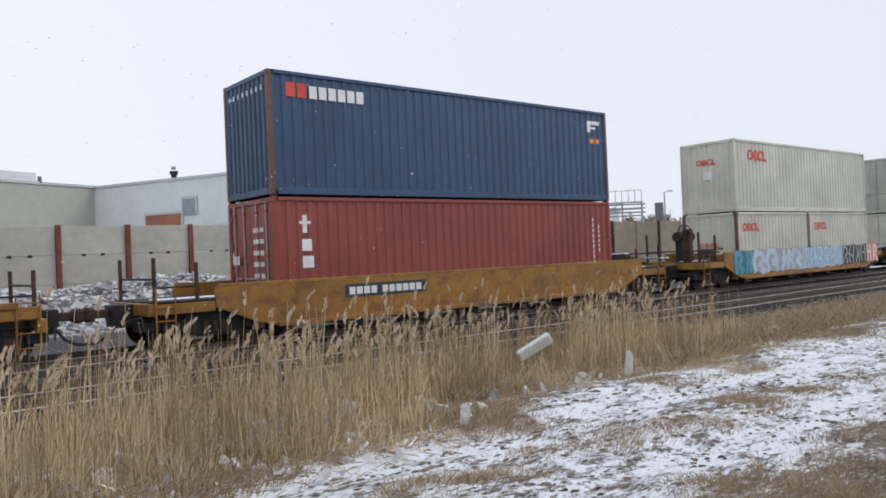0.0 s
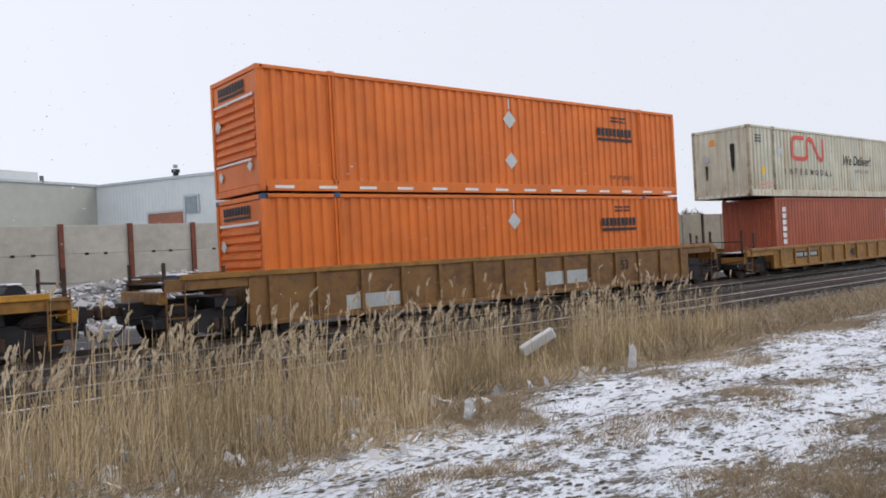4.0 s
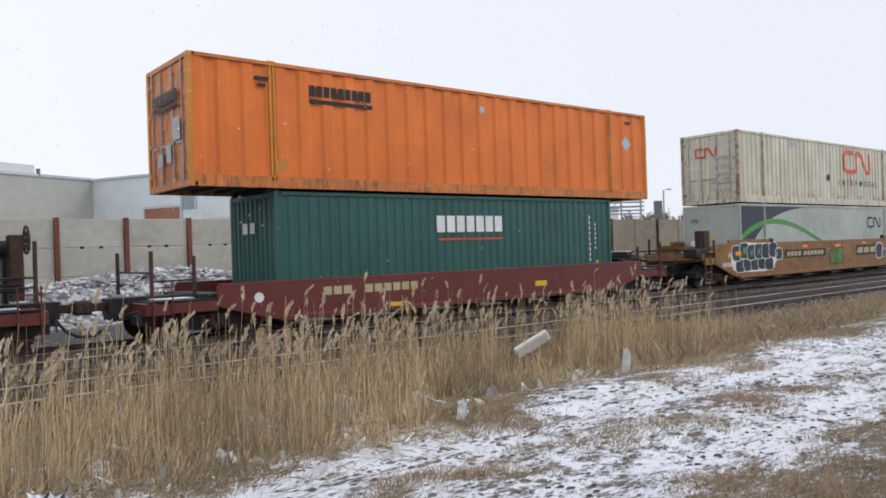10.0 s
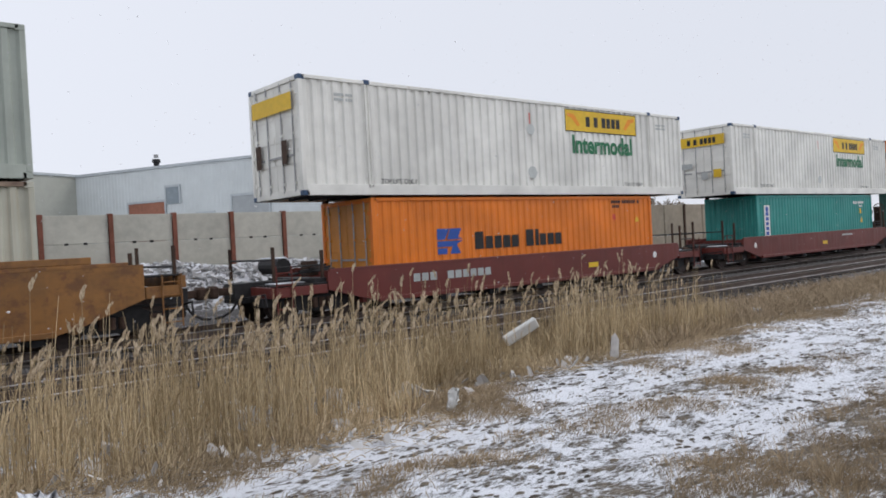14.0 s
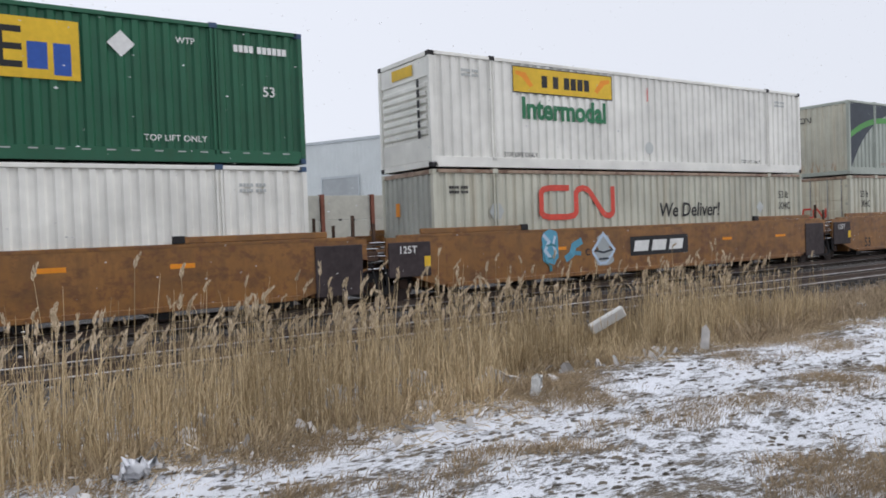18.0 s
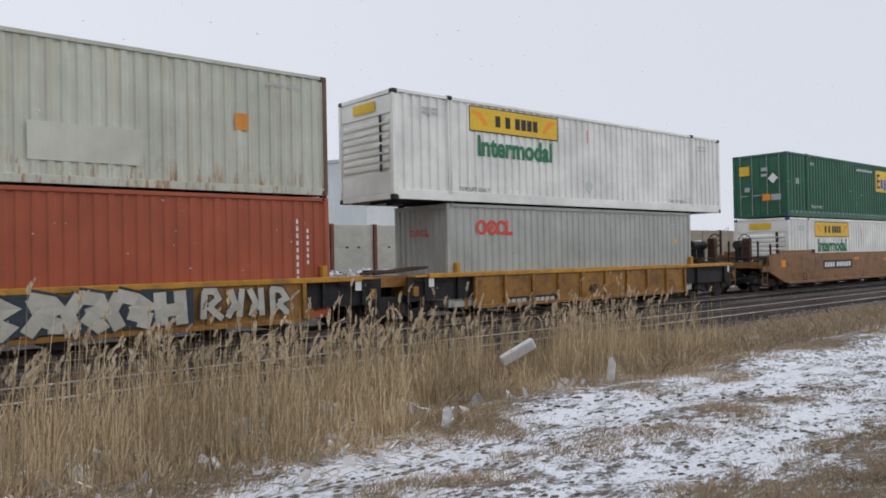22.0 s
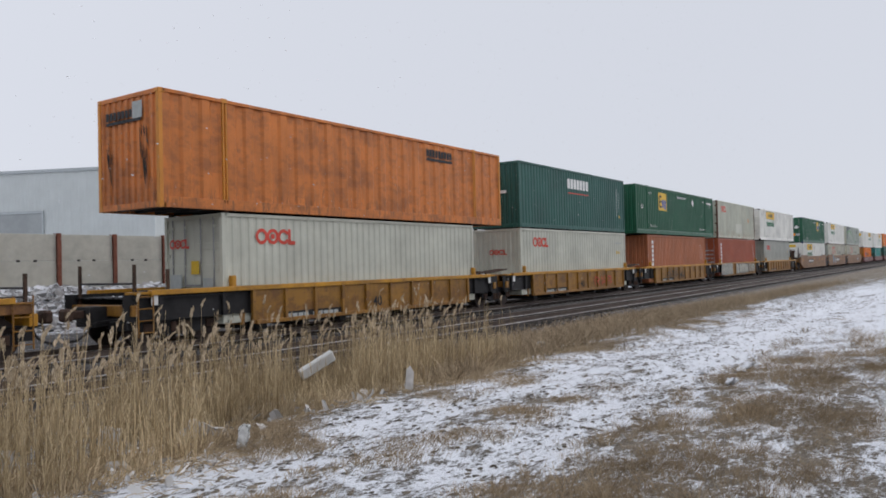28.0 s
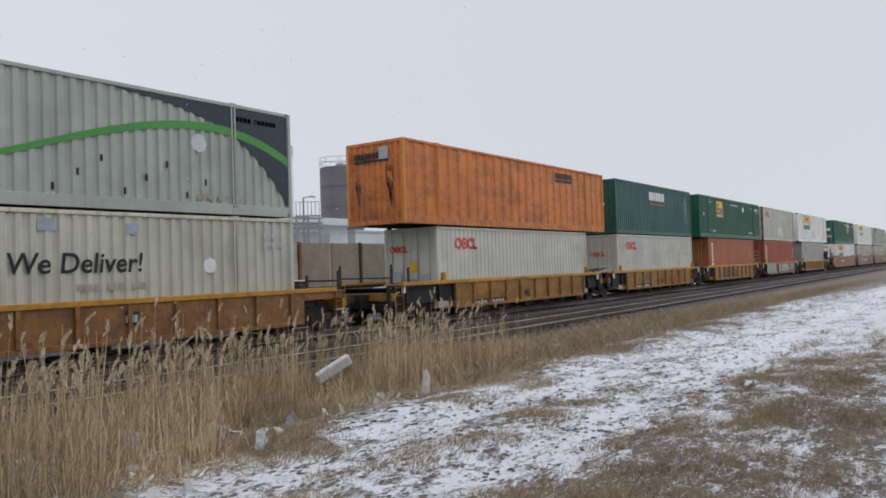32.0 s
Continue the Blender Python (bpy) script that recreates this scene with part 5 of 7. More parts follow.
def blob(rng, x, z, w, h, n=16, wob=0.16):
    return [(x + w / 2 + (w / 2) * (1 + wob * rng.uniform(-1, 1)) * math.copysign(abs(math.cos(a)) ** 0.6, math.cos(a)),
             z + h / 2 + (h / 2) * (1 + wob * rng.uniform(-1, 1)) * math.copysign(abs(math.sin(a)) ** 0.6, math.sin(a))) for a in [2 * math.pi * i / n for i in range(n)]]


def ring_of(poly, k=0.82):
    cx, cz = sum(p[0] for p in poly) / len(poly), sum(p[1] for p in poly) / len(poly)
    q = [(cx + (x - cx) * k, cz + (z - cz) * k) for x, z in poly]
    n = len(poly)
    return [[poly[i], poly[(i + 1) % n], q[(i + 1) % n], q[i]] for i in range(n)]


def graffiti(root, x0, x1, z0, z1, n, fill, line, seed, back=None, wob=0.18, y=-1.34):
    """Plain bubble shapes side by side, with outlines; no words."""
    rng = random.Random(seed)
    if back:
        patches("graffiti_back", [blob(rng, x0, z0, x1 - x0, z1 - z0, 40, 0.08)], back, root, (0, 0, 0), (0, y - 0.002, 0))
    w = (x1 - x0) / n
    for i in range(n):
        b = blob(rng, x0 + i * w - 0.04, z0 + rng.uniform(0, 0.08), w * 1.06, (z1 - z0) * rng.uniform(0.86, 1.0), 14, wob)
        patches("graffiti", [b], fill, root, (0, 0, 0), (0, y - 0.004 - 0.001 * (i % 2), 0))
        patches("graffiti_line", ring_of(b, 0.88), line, root, (0, 0, 0), (0, y - 0.007 - 0.001 * (i % 2), 0))


def wild(root, x0, x1, z0, z1, n, fill, line, seed, back=None, y=-1.34, half=0.10):
    """Sprayed strokes that lean and bend, each with a darker edge; no words."""
    rng = random.Random(seed)
    w, h = (x1 - x0) / n, z1 - z0
    if back:
        q = [(x0 + (x1 - x0) * i / 12, z0 + rng.uniform(-0.02, 0.10) * h) for i in range(13)] + [(x1 - (x1 - x0) * i / 12, z1 - rng.uniform(-0.02, 0.10) * h) for i in range(13)]
        m = len(q)
        patches("graffiti_back", [[q[i], q[i + 1], q[m - 2 - i], q[m - 1 - i]] for i in range(12)], back, root, (0, 0, 0), (0, y - 0.002, 0))
    for i in range(n):
        cx, lean = x0 + i * w, rng.uniform(-0.1, 0.18) * w
        bow = rng.choice((0.0, 0.25, -0.2))
        strokes = [[(cx + 0.2 * w, z0 + 0.08 * h), (cx + (0.2 + bow) * w + lean * 0.5, z0 + 0.5 * h), (cx + 0.22 * w + lean, z0 + 0.92 * h)],
                   [(cx + 0.15 * w + lean, z0 + 0.90 * h), (cx + 0.62 * w + lean, z0 + rng.uniform(0.75, 0.95) * h), (cx + 0.82 * w, z0 + rng.uniform(0.5, 0.7) * h), (cx + 0.45 * w, z0 + 0.45 * h)],
                   [(cx + 0.4 * w, z0 + 0.45 * h), (cx + 0.8 * w, z0 + rng.uniform(0.1, 0.35) * h), (cx + rng.uniform(0.5, 1.0) * w, z0 + 0.06 * h)]]
        if rng.random() < 0.35:
            strokes = strokes[:1] + [[(cx + 0.7 * w, z0 + 0.08 * h), (cx + 0.72 * w + lean, z0 + 0.94 * h)], [(cx + 0.2 * w, z0 + rng.uniform(0.2, 0.6) * h), (cx + 0.75 * w, z0 + rng.uniform(0.3, 0.7) * h)]]
        for j, st in enumerate(strokes):
            patches("graffiti_line", ribbon(st, half * 1.45), line, root, (0, 0, 0), (0, y - 0.004 - 0.0004 * j, 0))
        for j, st in enumerate(strokes):
            patches("graffiti", ribbon(st, half), fill, root, (0, 0, 0), (0, y - 0.006 - 0.0004 * j, 0))


wild(car, -6.6, -5.2, 0.45, 1.42, 2, GRAF_BLUE, GRAF_TEAL, 1, GRAF_TEAL, -1.34, 0.09)
wild(car, -5.2, -1.0, 0.45, 1.44, 4, GRAF_PALE, GRAF_GREY, 2, GRAF_GREY, -1.34, 0.12)
wild(car, -1.0, 2.9, 0.46, 1.44, 6, GRAF_PALE, GRAF_BLUE, 3, GRAF_PALE, -1.34, 0.08)
wild(car, 2.9, 5.6, 0.50, 1.44, 4, GRAF_GREY, GRAF_DARK, 4, GRAF_DARK, -1.34, 0.05)
wild(car, 5.6, 6.9, 0.50, 1.46, 2, mark_white, GRAF_PINK, 5, GRAF_PINK, -1.34, 0.05)

# B: navy over brick red
f = container("navy blue container with a red and white name mark", 14.14, z_up(TALL), L40, W40, TALL, P_BLUE, "plain", None, P_RUSTPOST)
f.side("name_mark", word_bars("XX", 0.48, 2.3, 0.6, 0.34), mark_red)
f.side("name_mark", word_bars("xxxxxx", 1.1, 2.3, 1.6, 0.42), mark_white)
f.side("emblem", [rect(11.25, 2.45, 0.6, 0.12), rect(11.25, 2.2, 0.16, 0.25), rect(11.4, 2.3, 0.25, 0.08)], mark_white)
f.side("warning_sticker", [rect(11.35, 1.85, 0.22, 0.14), rect(11.65, 1.85, 0.15, 0.14)], mark_orange)
f.end("vent_holes", [rect(0.35 + 0.25 * i, 2.45, 0.07, 0.12) for i in range(8)], mark_white)
f = container("brick red container with white mark and door rods", 14.14, FLOOR, L40, W40, TALL, P_BRICK, "doors")
f.side("name_mark", [rect(0.78, 2.05, 0.12, 0.42), rect(0.70, 2.26, 0.30, 0.07), rect(0.75, 1.62, 0.26, 0.28), rect(0.75, 1.22, 0.3, 0.28)], mark_white)
right_print(f, 11.3)
f.end("name_mark", word_bars("ixx", 0.3, 1.35, 0.42, 0.3), mark_white, "", 0.03)
f.end("number_mark", [q for i in range(6) for q in word_bars("XXX XX", 1.5, 0.75 + i * 0.27, 0.55, 0.11)], mark_white, "", 0.03)
f.end("warning_sticker", [[(0.35, 0.5), (0.6, 0.5), (0.48, 0.74)]], mark_yellow, "", 0.03)
car = well_car("smooth-sided yellow well car", 14.14, "smooth", C_YEL, 9.4, 9.4, 6.2, 6.2, 1.17)
car_ends(car, 9.4, 9.4, C_YEL, "posts", "tank")
plate(car, -4.3, 0.82, 2.5, 0.32, "XXXX XXXXXX", INK["slate"], mark_white)
box("deck_snow", 8.8, 9.2, -1.3, -0.5, 1.3, 1.34, snow_white, car)

# C: cream grey long container over red
FADED = plain("faded_marking", (0.62, 0.36, 0.28), 0.6, 0, 0.15, 9)
f = container("cream-grey long container with rust stains and a red emblem", -5.65, z_up(TALL), L53, W53, TALL, P_CREAM, "plain", None, P_CREAMPOST, None, 0.30)
logo_ring(f, 3.55, 1.55, 2.95, 1.1, mark_red)
spaced(f, "INTERMODAL", 2.8, 0.95, 0.36, 0.475)
f.words("We Deliver!", 8.45, 1.52, 0.64, mark_black, 0.012, 0.97, 0.15)
f.side("address_mark", word_bars("xxx xx xx", 9.7, 1.16, 1.6, 0.2), faint_ink)
f.words("53 ft", 14.7, 2.02, 0.36, mark_black, 0.01, 0.9)
f.words("XHC", 14.72, 1.64, 0.36, mark_black, 0.01, 0.9)
f.side("placard", [diamond(2.5, 1.9, 0.24)], mark_grey)
f.side("warning_sticker", [rect(0.95, 0.9, 0.26, 0.32)], mark_yellow)
f.side("rust_patch", [rect(15.0, 0.42, 0.55, 0.32)], P_RUSTPOST)
f.side("faded_panel", [rect(0.65, 0.50, 1.2, 0.10), rect(0.75, 0.36, 1.0, 0.08)], FADED)
small_print(f, 0.5, 2.45, 0.5, 3, mark_black)
SOOT = plain("soot_stain", (0.03, 0.028, 0.025), 0.9, 0, 0.3, 8)
f.end("placard", [diamond(0.65, 1.65, 0.2)], mark_grey)
f.end("soot_stain", [[(1.75, 2.2), (1.95, 2.2), (1.93, 1.3), (1.85, 1.0), (1.78, 1.3)], [(0.6, 1.4), (0.72, 1.4), (0.7, 0.8), (0.63, 0.8)]], SOOT, "", 0.001)
f.end("warning_sticker", [rect(0.85, 2.2, 0.2, 0.26)], mark_orange)
f.end("reflector", [rect(0.2 + i * 0.28, 0.05, 0.2, 0.06) for i in range(8)], mark_white, "", 0.002)
f = container("rust-red container with a white name column", -5.65, FLOOR, L40, W40, TALL, P_RUSTRED, "plain")
name_column(f, 0.62, 2.5, 0.32, 0.2, 6, mark_white, 0.275)
right_print(f, 11.3)
car = well_car("yellow ribbed well car", -5.65, "ribbed", C_YEL, 9.35, 9.35, 6.1, 6.1, 1.04)
car_ends(car, 9.35, 9.35, C_YEL, "posts", "tank")
plate(car, -5.0, 0.66, 2.3, 0.28, "XXXX XXXXXX", mark_black, mark_grey)
car_words(car, "40", 0.55, 0.55, 0.5, mark_black, -1.345)

# D: two orange long containers
for low in (False, True):
    f = container("bright orange long container with ribbed end", -26.95, FLOOR if low else z_up(TALL), L53, W53, TALL, P_ORANGE, "ribs", None, None, None, 0.30, False, P_BLUE if low else None)
    ruled_name_side(f, 11.9, 1.75)
    ruled_name_ribs(f, TALL)
    f.side("placard", [diamond(7.95, 2.15, 0.26)] + ([] if low else [diamond(7.95, 0.95, 0.25)]), placard_grey)
    f.side("warning_strip", [rect(7.92, 2.45, 0.05, 0.32)], placard_grey)
    small_print(f, 12.6, 2.5, 0.8, 2, mark_black)
    if not low:
        reflector_strips(f)
    top_lift(f, 12.4, 0.5, 0.17)
car = well_car("weathered ochre ribbed well car for long containers", -26.95, "ribbed", C_OLD, 10.9, 10.9, 8.0, 8.0, 1.36, cap=C_YEL)
car_ends(car, 10.9, 10.9, C_OLD, "tank", "posts")
car_words(car, "53", 4.6, 0.85, 0.42, mark_black, -1.345)
patches("pale_patch", [rect(1.0, 0.55, 1.9, 0.4)], mark_grey, car, (0, 0, 0), (0, -1.336, 0))
patches("pale_patch", [rect(-6.0, 0.45, 1.6, 0.35)], mark_grey, car, (0, 0, 0), (0, -1.336, 0))

# E: faded orange over maroon
f = container("faded orange long container with ribbed end and grey placards", -48.27, z_up(TALL), L53, W53, TALL, P_ORANGE_BLEACHED, "ribs", None, None, None, 0.30)
ruled_name_side(f, 11.95, 1.8)
ruled_name_ribs(f, TALL)
reflector_strips(f)
f.side("placard", [diamond(8.1, 2.25, 0.25), diamond(8.07, 0.95, 0.25)], placard_grey)
top_lift(f, 3.1, 0.5, 0.26)
small_print(f, 3.2, 2.55, 1.2, 2, mark_black)
small_print(f, 12.6, 2.6, 0.9, 1, mark_black)
top_lift(f, 13.0, 0.42, 0.2)
f.end("broken_panel", [rect(1.15, TALL - 0.55, 0.3, 0.38)], mark_grey, "", 0.002)
f = container("maroon container with a blue and white name banner", -48.27, FLOOR, L40, W40, TALL, P_MAROON, "plain")
f.side("name_banner", [rect(0.55, 1.1, 0.42, 1.08)], mark_blue)
f.side("name_banner", [rect(0.55, 2.18, 0.42, 0.36)], mark_white)
f.side("emblem", [disc(0.76, 2.36, 0.12, 8, 0.07)], INK["slate"], "", 0.002)
f.side("name_mark", [rect(0.64, 1.93 - i * 0.265, 0.24, 0.19) for i in range(4)], mark_white, "", 0.002)
right_print(f, 11.3)
f.end("name_mark", word_bars("XXXXXX", 0.2, 1.95, 1.15, 0.2, 0.02), mark_white)
car = well_car("yellow ribbed well car", -48.27, "ribbed", C_YEL, 9.7, 9.7, 6.1, 6.1, 1.17, cap=C_YELB)
car_ends(car, 9.7, 9.7, C_YEL, "posts", "tank")
plate(car, -4.9, 0.45, 2.3, 0.3, "XXXX XXXXX", mark_black, mark_grey)
car_words(car, "40", 0.45, 0.65, 0.46, mark_black, -1.345)

GRAF_OLIVE = plain("graffiti_olive", (0.10, 0.19, 0.06), 0.5, 0, 0.3, 5)

# F: cream long container over light grey with a green swoosh
f = container("ivory long container with rust runs, red emblem and doors", -70.5, z_up(TALL), L53, W53, TALL, P_CREAM, "doors", P_CREAM, P_CREAMPOST, None, 0.36)
logo_ring(f, 9.65, 1.52, 2.95, 1.12, mark_red)
spaced(f, "INTERMODAL", 8.95, 0.95, 0.36, 0.475)
f.side("placard", [disc(7.96, 1.25, 0.17, 8)], mark_black)
f.side("placard", [diamond(15.15, 1.7, 0.2)], mark_white)
f.side("repair_patch", [rect(9.0, 0.3, 0.45, 0.16), rect(11.1, 0.3, 0.5, 0.16), rect(13.0, 0.3, 0.4, 0.16), rect(4.3, 2.5, 0.6, 0.22), rect(6.2, 0.3, 0.4, 0.14)], repair_blue)
small_print(f, 15.0, 2.45, 0.5, 3, mark_black)
logo_ring(f, 0.7, 1.9, 0.95, 0.42, mark_red, "end")
f.end("number_mark", [q for i in range(5) for q in word_bars("XXX XX", 1.5, 0.5 + i * 0.33, 0.7, 0.12)], mark_grey, "", 0.03)
f = container("light grey long container with a dark panel and green swoosh", -70.5, FLOOR, L53, W53, TALL, P_LIGHT, "smooth", None, None, None, 0.30, True)
arc_livery(f, TALL)
logo_ring(f, 12.1, 1.85, 1.55, 0.55, mark_black)
small_print(f, 14.3, 2.4, 1.3, 1, mark_grey, 0.13)
f.side("placard", [diamond(15.2, 1.85, 0.2)], mark_white)
logo_ring(f, 0.4, 2.2, 0.3, 0.15, mark_black, "end")
f.end("warning_sticker", [rect(1.35, 1.55, 0.16, 0.14)], mark_yellow)
f.end("placard", [diamond(0.5, 1.35, 0.16)], mark_white)
car = well_car("rusty brown-yellow well car with graffiti", -70.5, "raised", C_BRN, 11.3, 11.3, 8.4, 8.4, 1.51)
car_ends(car, 11.3, 11.3, C_BRN, "posts", "brake")
GRAF_GREEN = plain("graffiti_green", (0.022, 0.065, 0.05), 0.5, 0, 0.3, 5)
rngf = random.Random(11)
GRAF_FILL = [GRAF_GREEN, GRAF_DARK]
patches("graffiti_back", [blob(rngf, -8.9, 0.50, 3.55, 1.18, 30, 0.05)], mark_white, car, (0, 0, 0), (0, -1.336, 0))
for row, (z, h, n, xa) in enumerate(((0.52, 0.56, 5, -8.6), (0.98, 0.68, 6, -8.85))):
    for i in range(n):
        b = blob(rngf, xa + i * 0.57, z + rngf.uniform(-0.03, 0.05), 0.74, h, 18, 0.07)
        y = -1.338 - 0.004 * row - 0.0006 * i
        patches("graffiti", [b], mark_white, car, (0, 0, 0), (0, y, 0))
        cx, cz = sum(p[0] for p in b) / len(b), sum(p[1] for p in b) / len(b)
        patches("graffiti", [[(cx + (x - cx) * 0.91, cz + (q - cz) * 0.91) for x, q in b]], GRAF_FILL[row == 0 or i > 2], car, (0, 0, 0), (0, y - 0.0003, 0))
        if row and 0 < i < 4:
            patches("graffiti_line", ribbon([(cx - 0.1, cz - 0.12), (cx + 0.1, cz + 0.12)], 0.014) + ribbon([(cx - 0.1, cz + 0.12), (cx + 0.1, cz - 0.12)], 0.014), mark_grey, car, (0, 0, 0), (0, y - 0.0006, 0))
graffiti(car, -5.42, -4.82, 0.90, 1.46, 1, GRAF_DARK, mark_white, 13, None, 0.05, -1.34)
patches("graffiti", [rect(-9.5 + 0.13 * i, 0.78, 0.07, 0.16, 0.02) for i in range(5)] + [rect(-9.1, 1.12, 0.06, 0.22, 0.1), rect(-8.98, 1.15, 0.16, 0.05)], mark_white, car, (0, 0, 0), (0, -1.338, 0))
plate(car, -4.64, 0.98, 3.85, 0.34, "XXXX XXXXXX", mark_black, mark_tan, -1.332, 0.05)
plate(car, 2.45, 0.9, 2.45, 0.48, "XXX", mark_black, mark_tan, -1.332, 0.08)
graffiti(car, 4.75, 5.6, 0.65, 1.5, 1, GRAF_DARK, mark_white, 14, None, 0.06, -1.34)
graffiti(car, 5.5, 6.9, 0.65, 1.15, 3, GRAF_DARK, mark_white, 15, None, 0.12, -1.34)
graffiti(car, -0.35, 1.04, 0.50, 1.32, 2, GRAF_OLIVE, GRAF_GREEN, 16, None, 0.2, -1.34)
patches("orange_patch", [rect(-8.6, 1.2, 0.45, 0.16), rect(-3.0, 1.4, 0.5, 0.12), rect(0.15, 1.36, 0.6, 0.12), rect(3.1, 1.45, 0.5, 0.1), rect(6.9, 1.26, 0.5, 0.14), rect(9.35, 1.12, 0.5, 0.2)], mark_orange, car, (0, 0, 0), (0, -1.35, 0))
patches("pale_patch", [rect(1.05, 1.0, 0.9, 0.5), rect(-2.05, 1.4, 0.85, 0.15), rect(-0.6, 1.08, 0.3, 0.25), rect(-9.5, 1.05, 0.45, 0.45), rect(7.6, 1.25, 0.35, 0.22), rect(8.6, 1.28, 0.3, 0.2)], C_YEL, car, (0, 0, 0), (0, -1.333, 0))
plate(car, 7.3, 0.8, 0.5, 0.32, "XX", mark_black, mark_grey)
patches("pale_patch", [rect(8.28, 0.68, 0.9, 0.56)], C_YEL, car, (0, 0, 0), (0, -1.334, 0))
car_words(car, "56", 8.36, 0.75, 0.56, mark_black, -1.34)
box("tool_box", -10.55, -10.14, -1.2, -0.8, 1.2, 2.2, rust_steel, car, "upright rusty locker on the end platform", 0.02)
box("battery_box", -11.2, -10.42, -1.25, -0.7, 1.2, 1.52, black_steel, car, "black box on the end platform", 0.02)

# G: orange over dark green
f = container("bright orange long container with ochre posts and doors", -92.69, z_up(TALL), L53, W53, TALL, P_ORANGE, "doors", P_ORANGE_FADED, P_OCHRE, P_ORANGE_FADED, 0.62)
ruled_name_side(f, 2.95, 2.05)
f.side("placard", [diamond(15.05, 1.85, 0.26), disc(8.5, 2.4, 0.1, 10)], mark_grey)
f.side("notice", [rect(2.0, 0.4, 0.35, 0.28)], P_OCHRE)
f.side("number_mark", [rect(1.55, 2.45, 0.4, 0.09), rect(1.62, 2.3, 0.2, 0.08), rect(15.0, 2.5, 0.3, 0.1)], mark_black)
f.end("name_mark", word_bars("XXXXXXXXX", 0.5, 1.95, 1.6, 0.24), mark_black, "", 0.03)
f.end("name_rule", [rect(0.5, 1.8, 1.6, 0.09)], mark_black, "", 0.03)
f.end("notice", [rect(1.75, 1.05, 0.45, 0.5), rect(1.35, 0.6, 0.28, 0.4), rect(0.8, 0.55, 0.3, 0.3)], mark_grey, "", 0.03)
f = container("dark green container with a white name and rusty post", -92.69, FLOOR, L40, W40, TALL, P_DARKGREEN, "plain", None, P_DARKGREEN)
f.side("name_mark", word_bars("XXXXXXX", 4.8, 1.9, 2.5, 0.45), mark_white)
f.side("name_rule", [rect(4.85, 1.68, 2.4, 0.05)], mark_red)
right_print(f, 11.1)
f.end("notice", [rect(0.75, 1.95, 0.26, 0.26), rect(1.15, 1.95, 0.26, 0.26)], mark_white)
car = well_car("dark red smooth well car", -92.69, "smooth", C_RED, 9.5, 9.5, 6.2, 6.2, 1.04)
car_ends(car, 9.5, 9.5, C_RED, "posts", "tank")
plate(car, -5.1, 0.72, 3.2, 0.36, "XXX  XXXXXX", None, mark_tan)
patches("yellow_reflector", [rect(2.3, 0.62, 0.5, 0.16), rect(-3.0, 0.4, 0.4, 0.1)], mark_yellow, car, (0, 0, 0), (0, -1.338, 0))
patches("notice", [disc(-6.6, 0.85, 0.12, 8)], mark_white, car, (0, 0, 0), (0, -1.338, 0))

# H: white over teal
f = container("white long container with yellow banner and doors", -112.65, z_up(LOW) - 0.02, L53, W53, TALL, P_WHITE, "doors", None, None, None, 0.30, False, P_BLUE)
yellow_banner_side(f, 9.65)
f.end("banner", [rect(0.25, 2.1, 2.05, 0.42)], mark_yellow, "", 0.035)
f.end("banner_name", word_bars("X X XXXX", 0.6, 2.18, 1.35, 0.24), mark_black, "", 0.037)
f.end("warning_sticker", [rect(1.75, 0.75, 0.36, 0.34)], mark_yellow, "", 0.03)
f.end("notice", [rect(0.3, 1.2, 0.5, 0.22), rect(1.2, 0.7, 0.3, 0.3)], mark_grey, "", 0.03)
f = container("teal container with a white name column", -112.65, FLOOR - 0.02, L40, W40, LOW, P_TEAL, "plain", None, None, None, 0.278)
f.side("name_banner", [rect(0.62, 0.85, 0.5, 1.32)], mark_white)
f.side("name_mark", [rect(0.74, 1.72 - i * 0.21, 0.26, 0.15) for i in range(5)] + [disc(0.87, 2.0, 0.13, 8)], mark_blue, "", 0.002)
f.side("number_mark", word_bars("XXXX XXXXXX", 9.9, 2.15, 1.3, 0.12) + word_bars("XXXX", 10.6, 1.98, 0.4, 0.1), mark_white)
f.side("warning_sticker", [[(10.7, 1.2), (11.0, 1.2), (10.85, 1.5)], rect(10.65, 1.65, 0.2, 0.25)], mark_yellow)
car = well_car("dark red smooth well car", -112.65, "smooth", C_RED, 9.45, 9.5, 6.2, 6.2, 1.04)
car_ends(car, 9.45, 9.5, C_RED, "posts", "brake")
patches("yellow_reflector", [rect(-0.2, 0.62, 0.5, 0.16)], mark_yellow, car, (0, 0, 0), (0, -1.338, 0))
patches("notice", [disc(-6.6, 0.85, 0.12, 8)], mark_white, car, (0, 0, 0), (0, -1.338, 0))
patches("pale_patch", [rect(2.0, 0.95, 1.2, 0.08)], mark_grey, car, (0, 0, 0), (0, -1.336, 0))

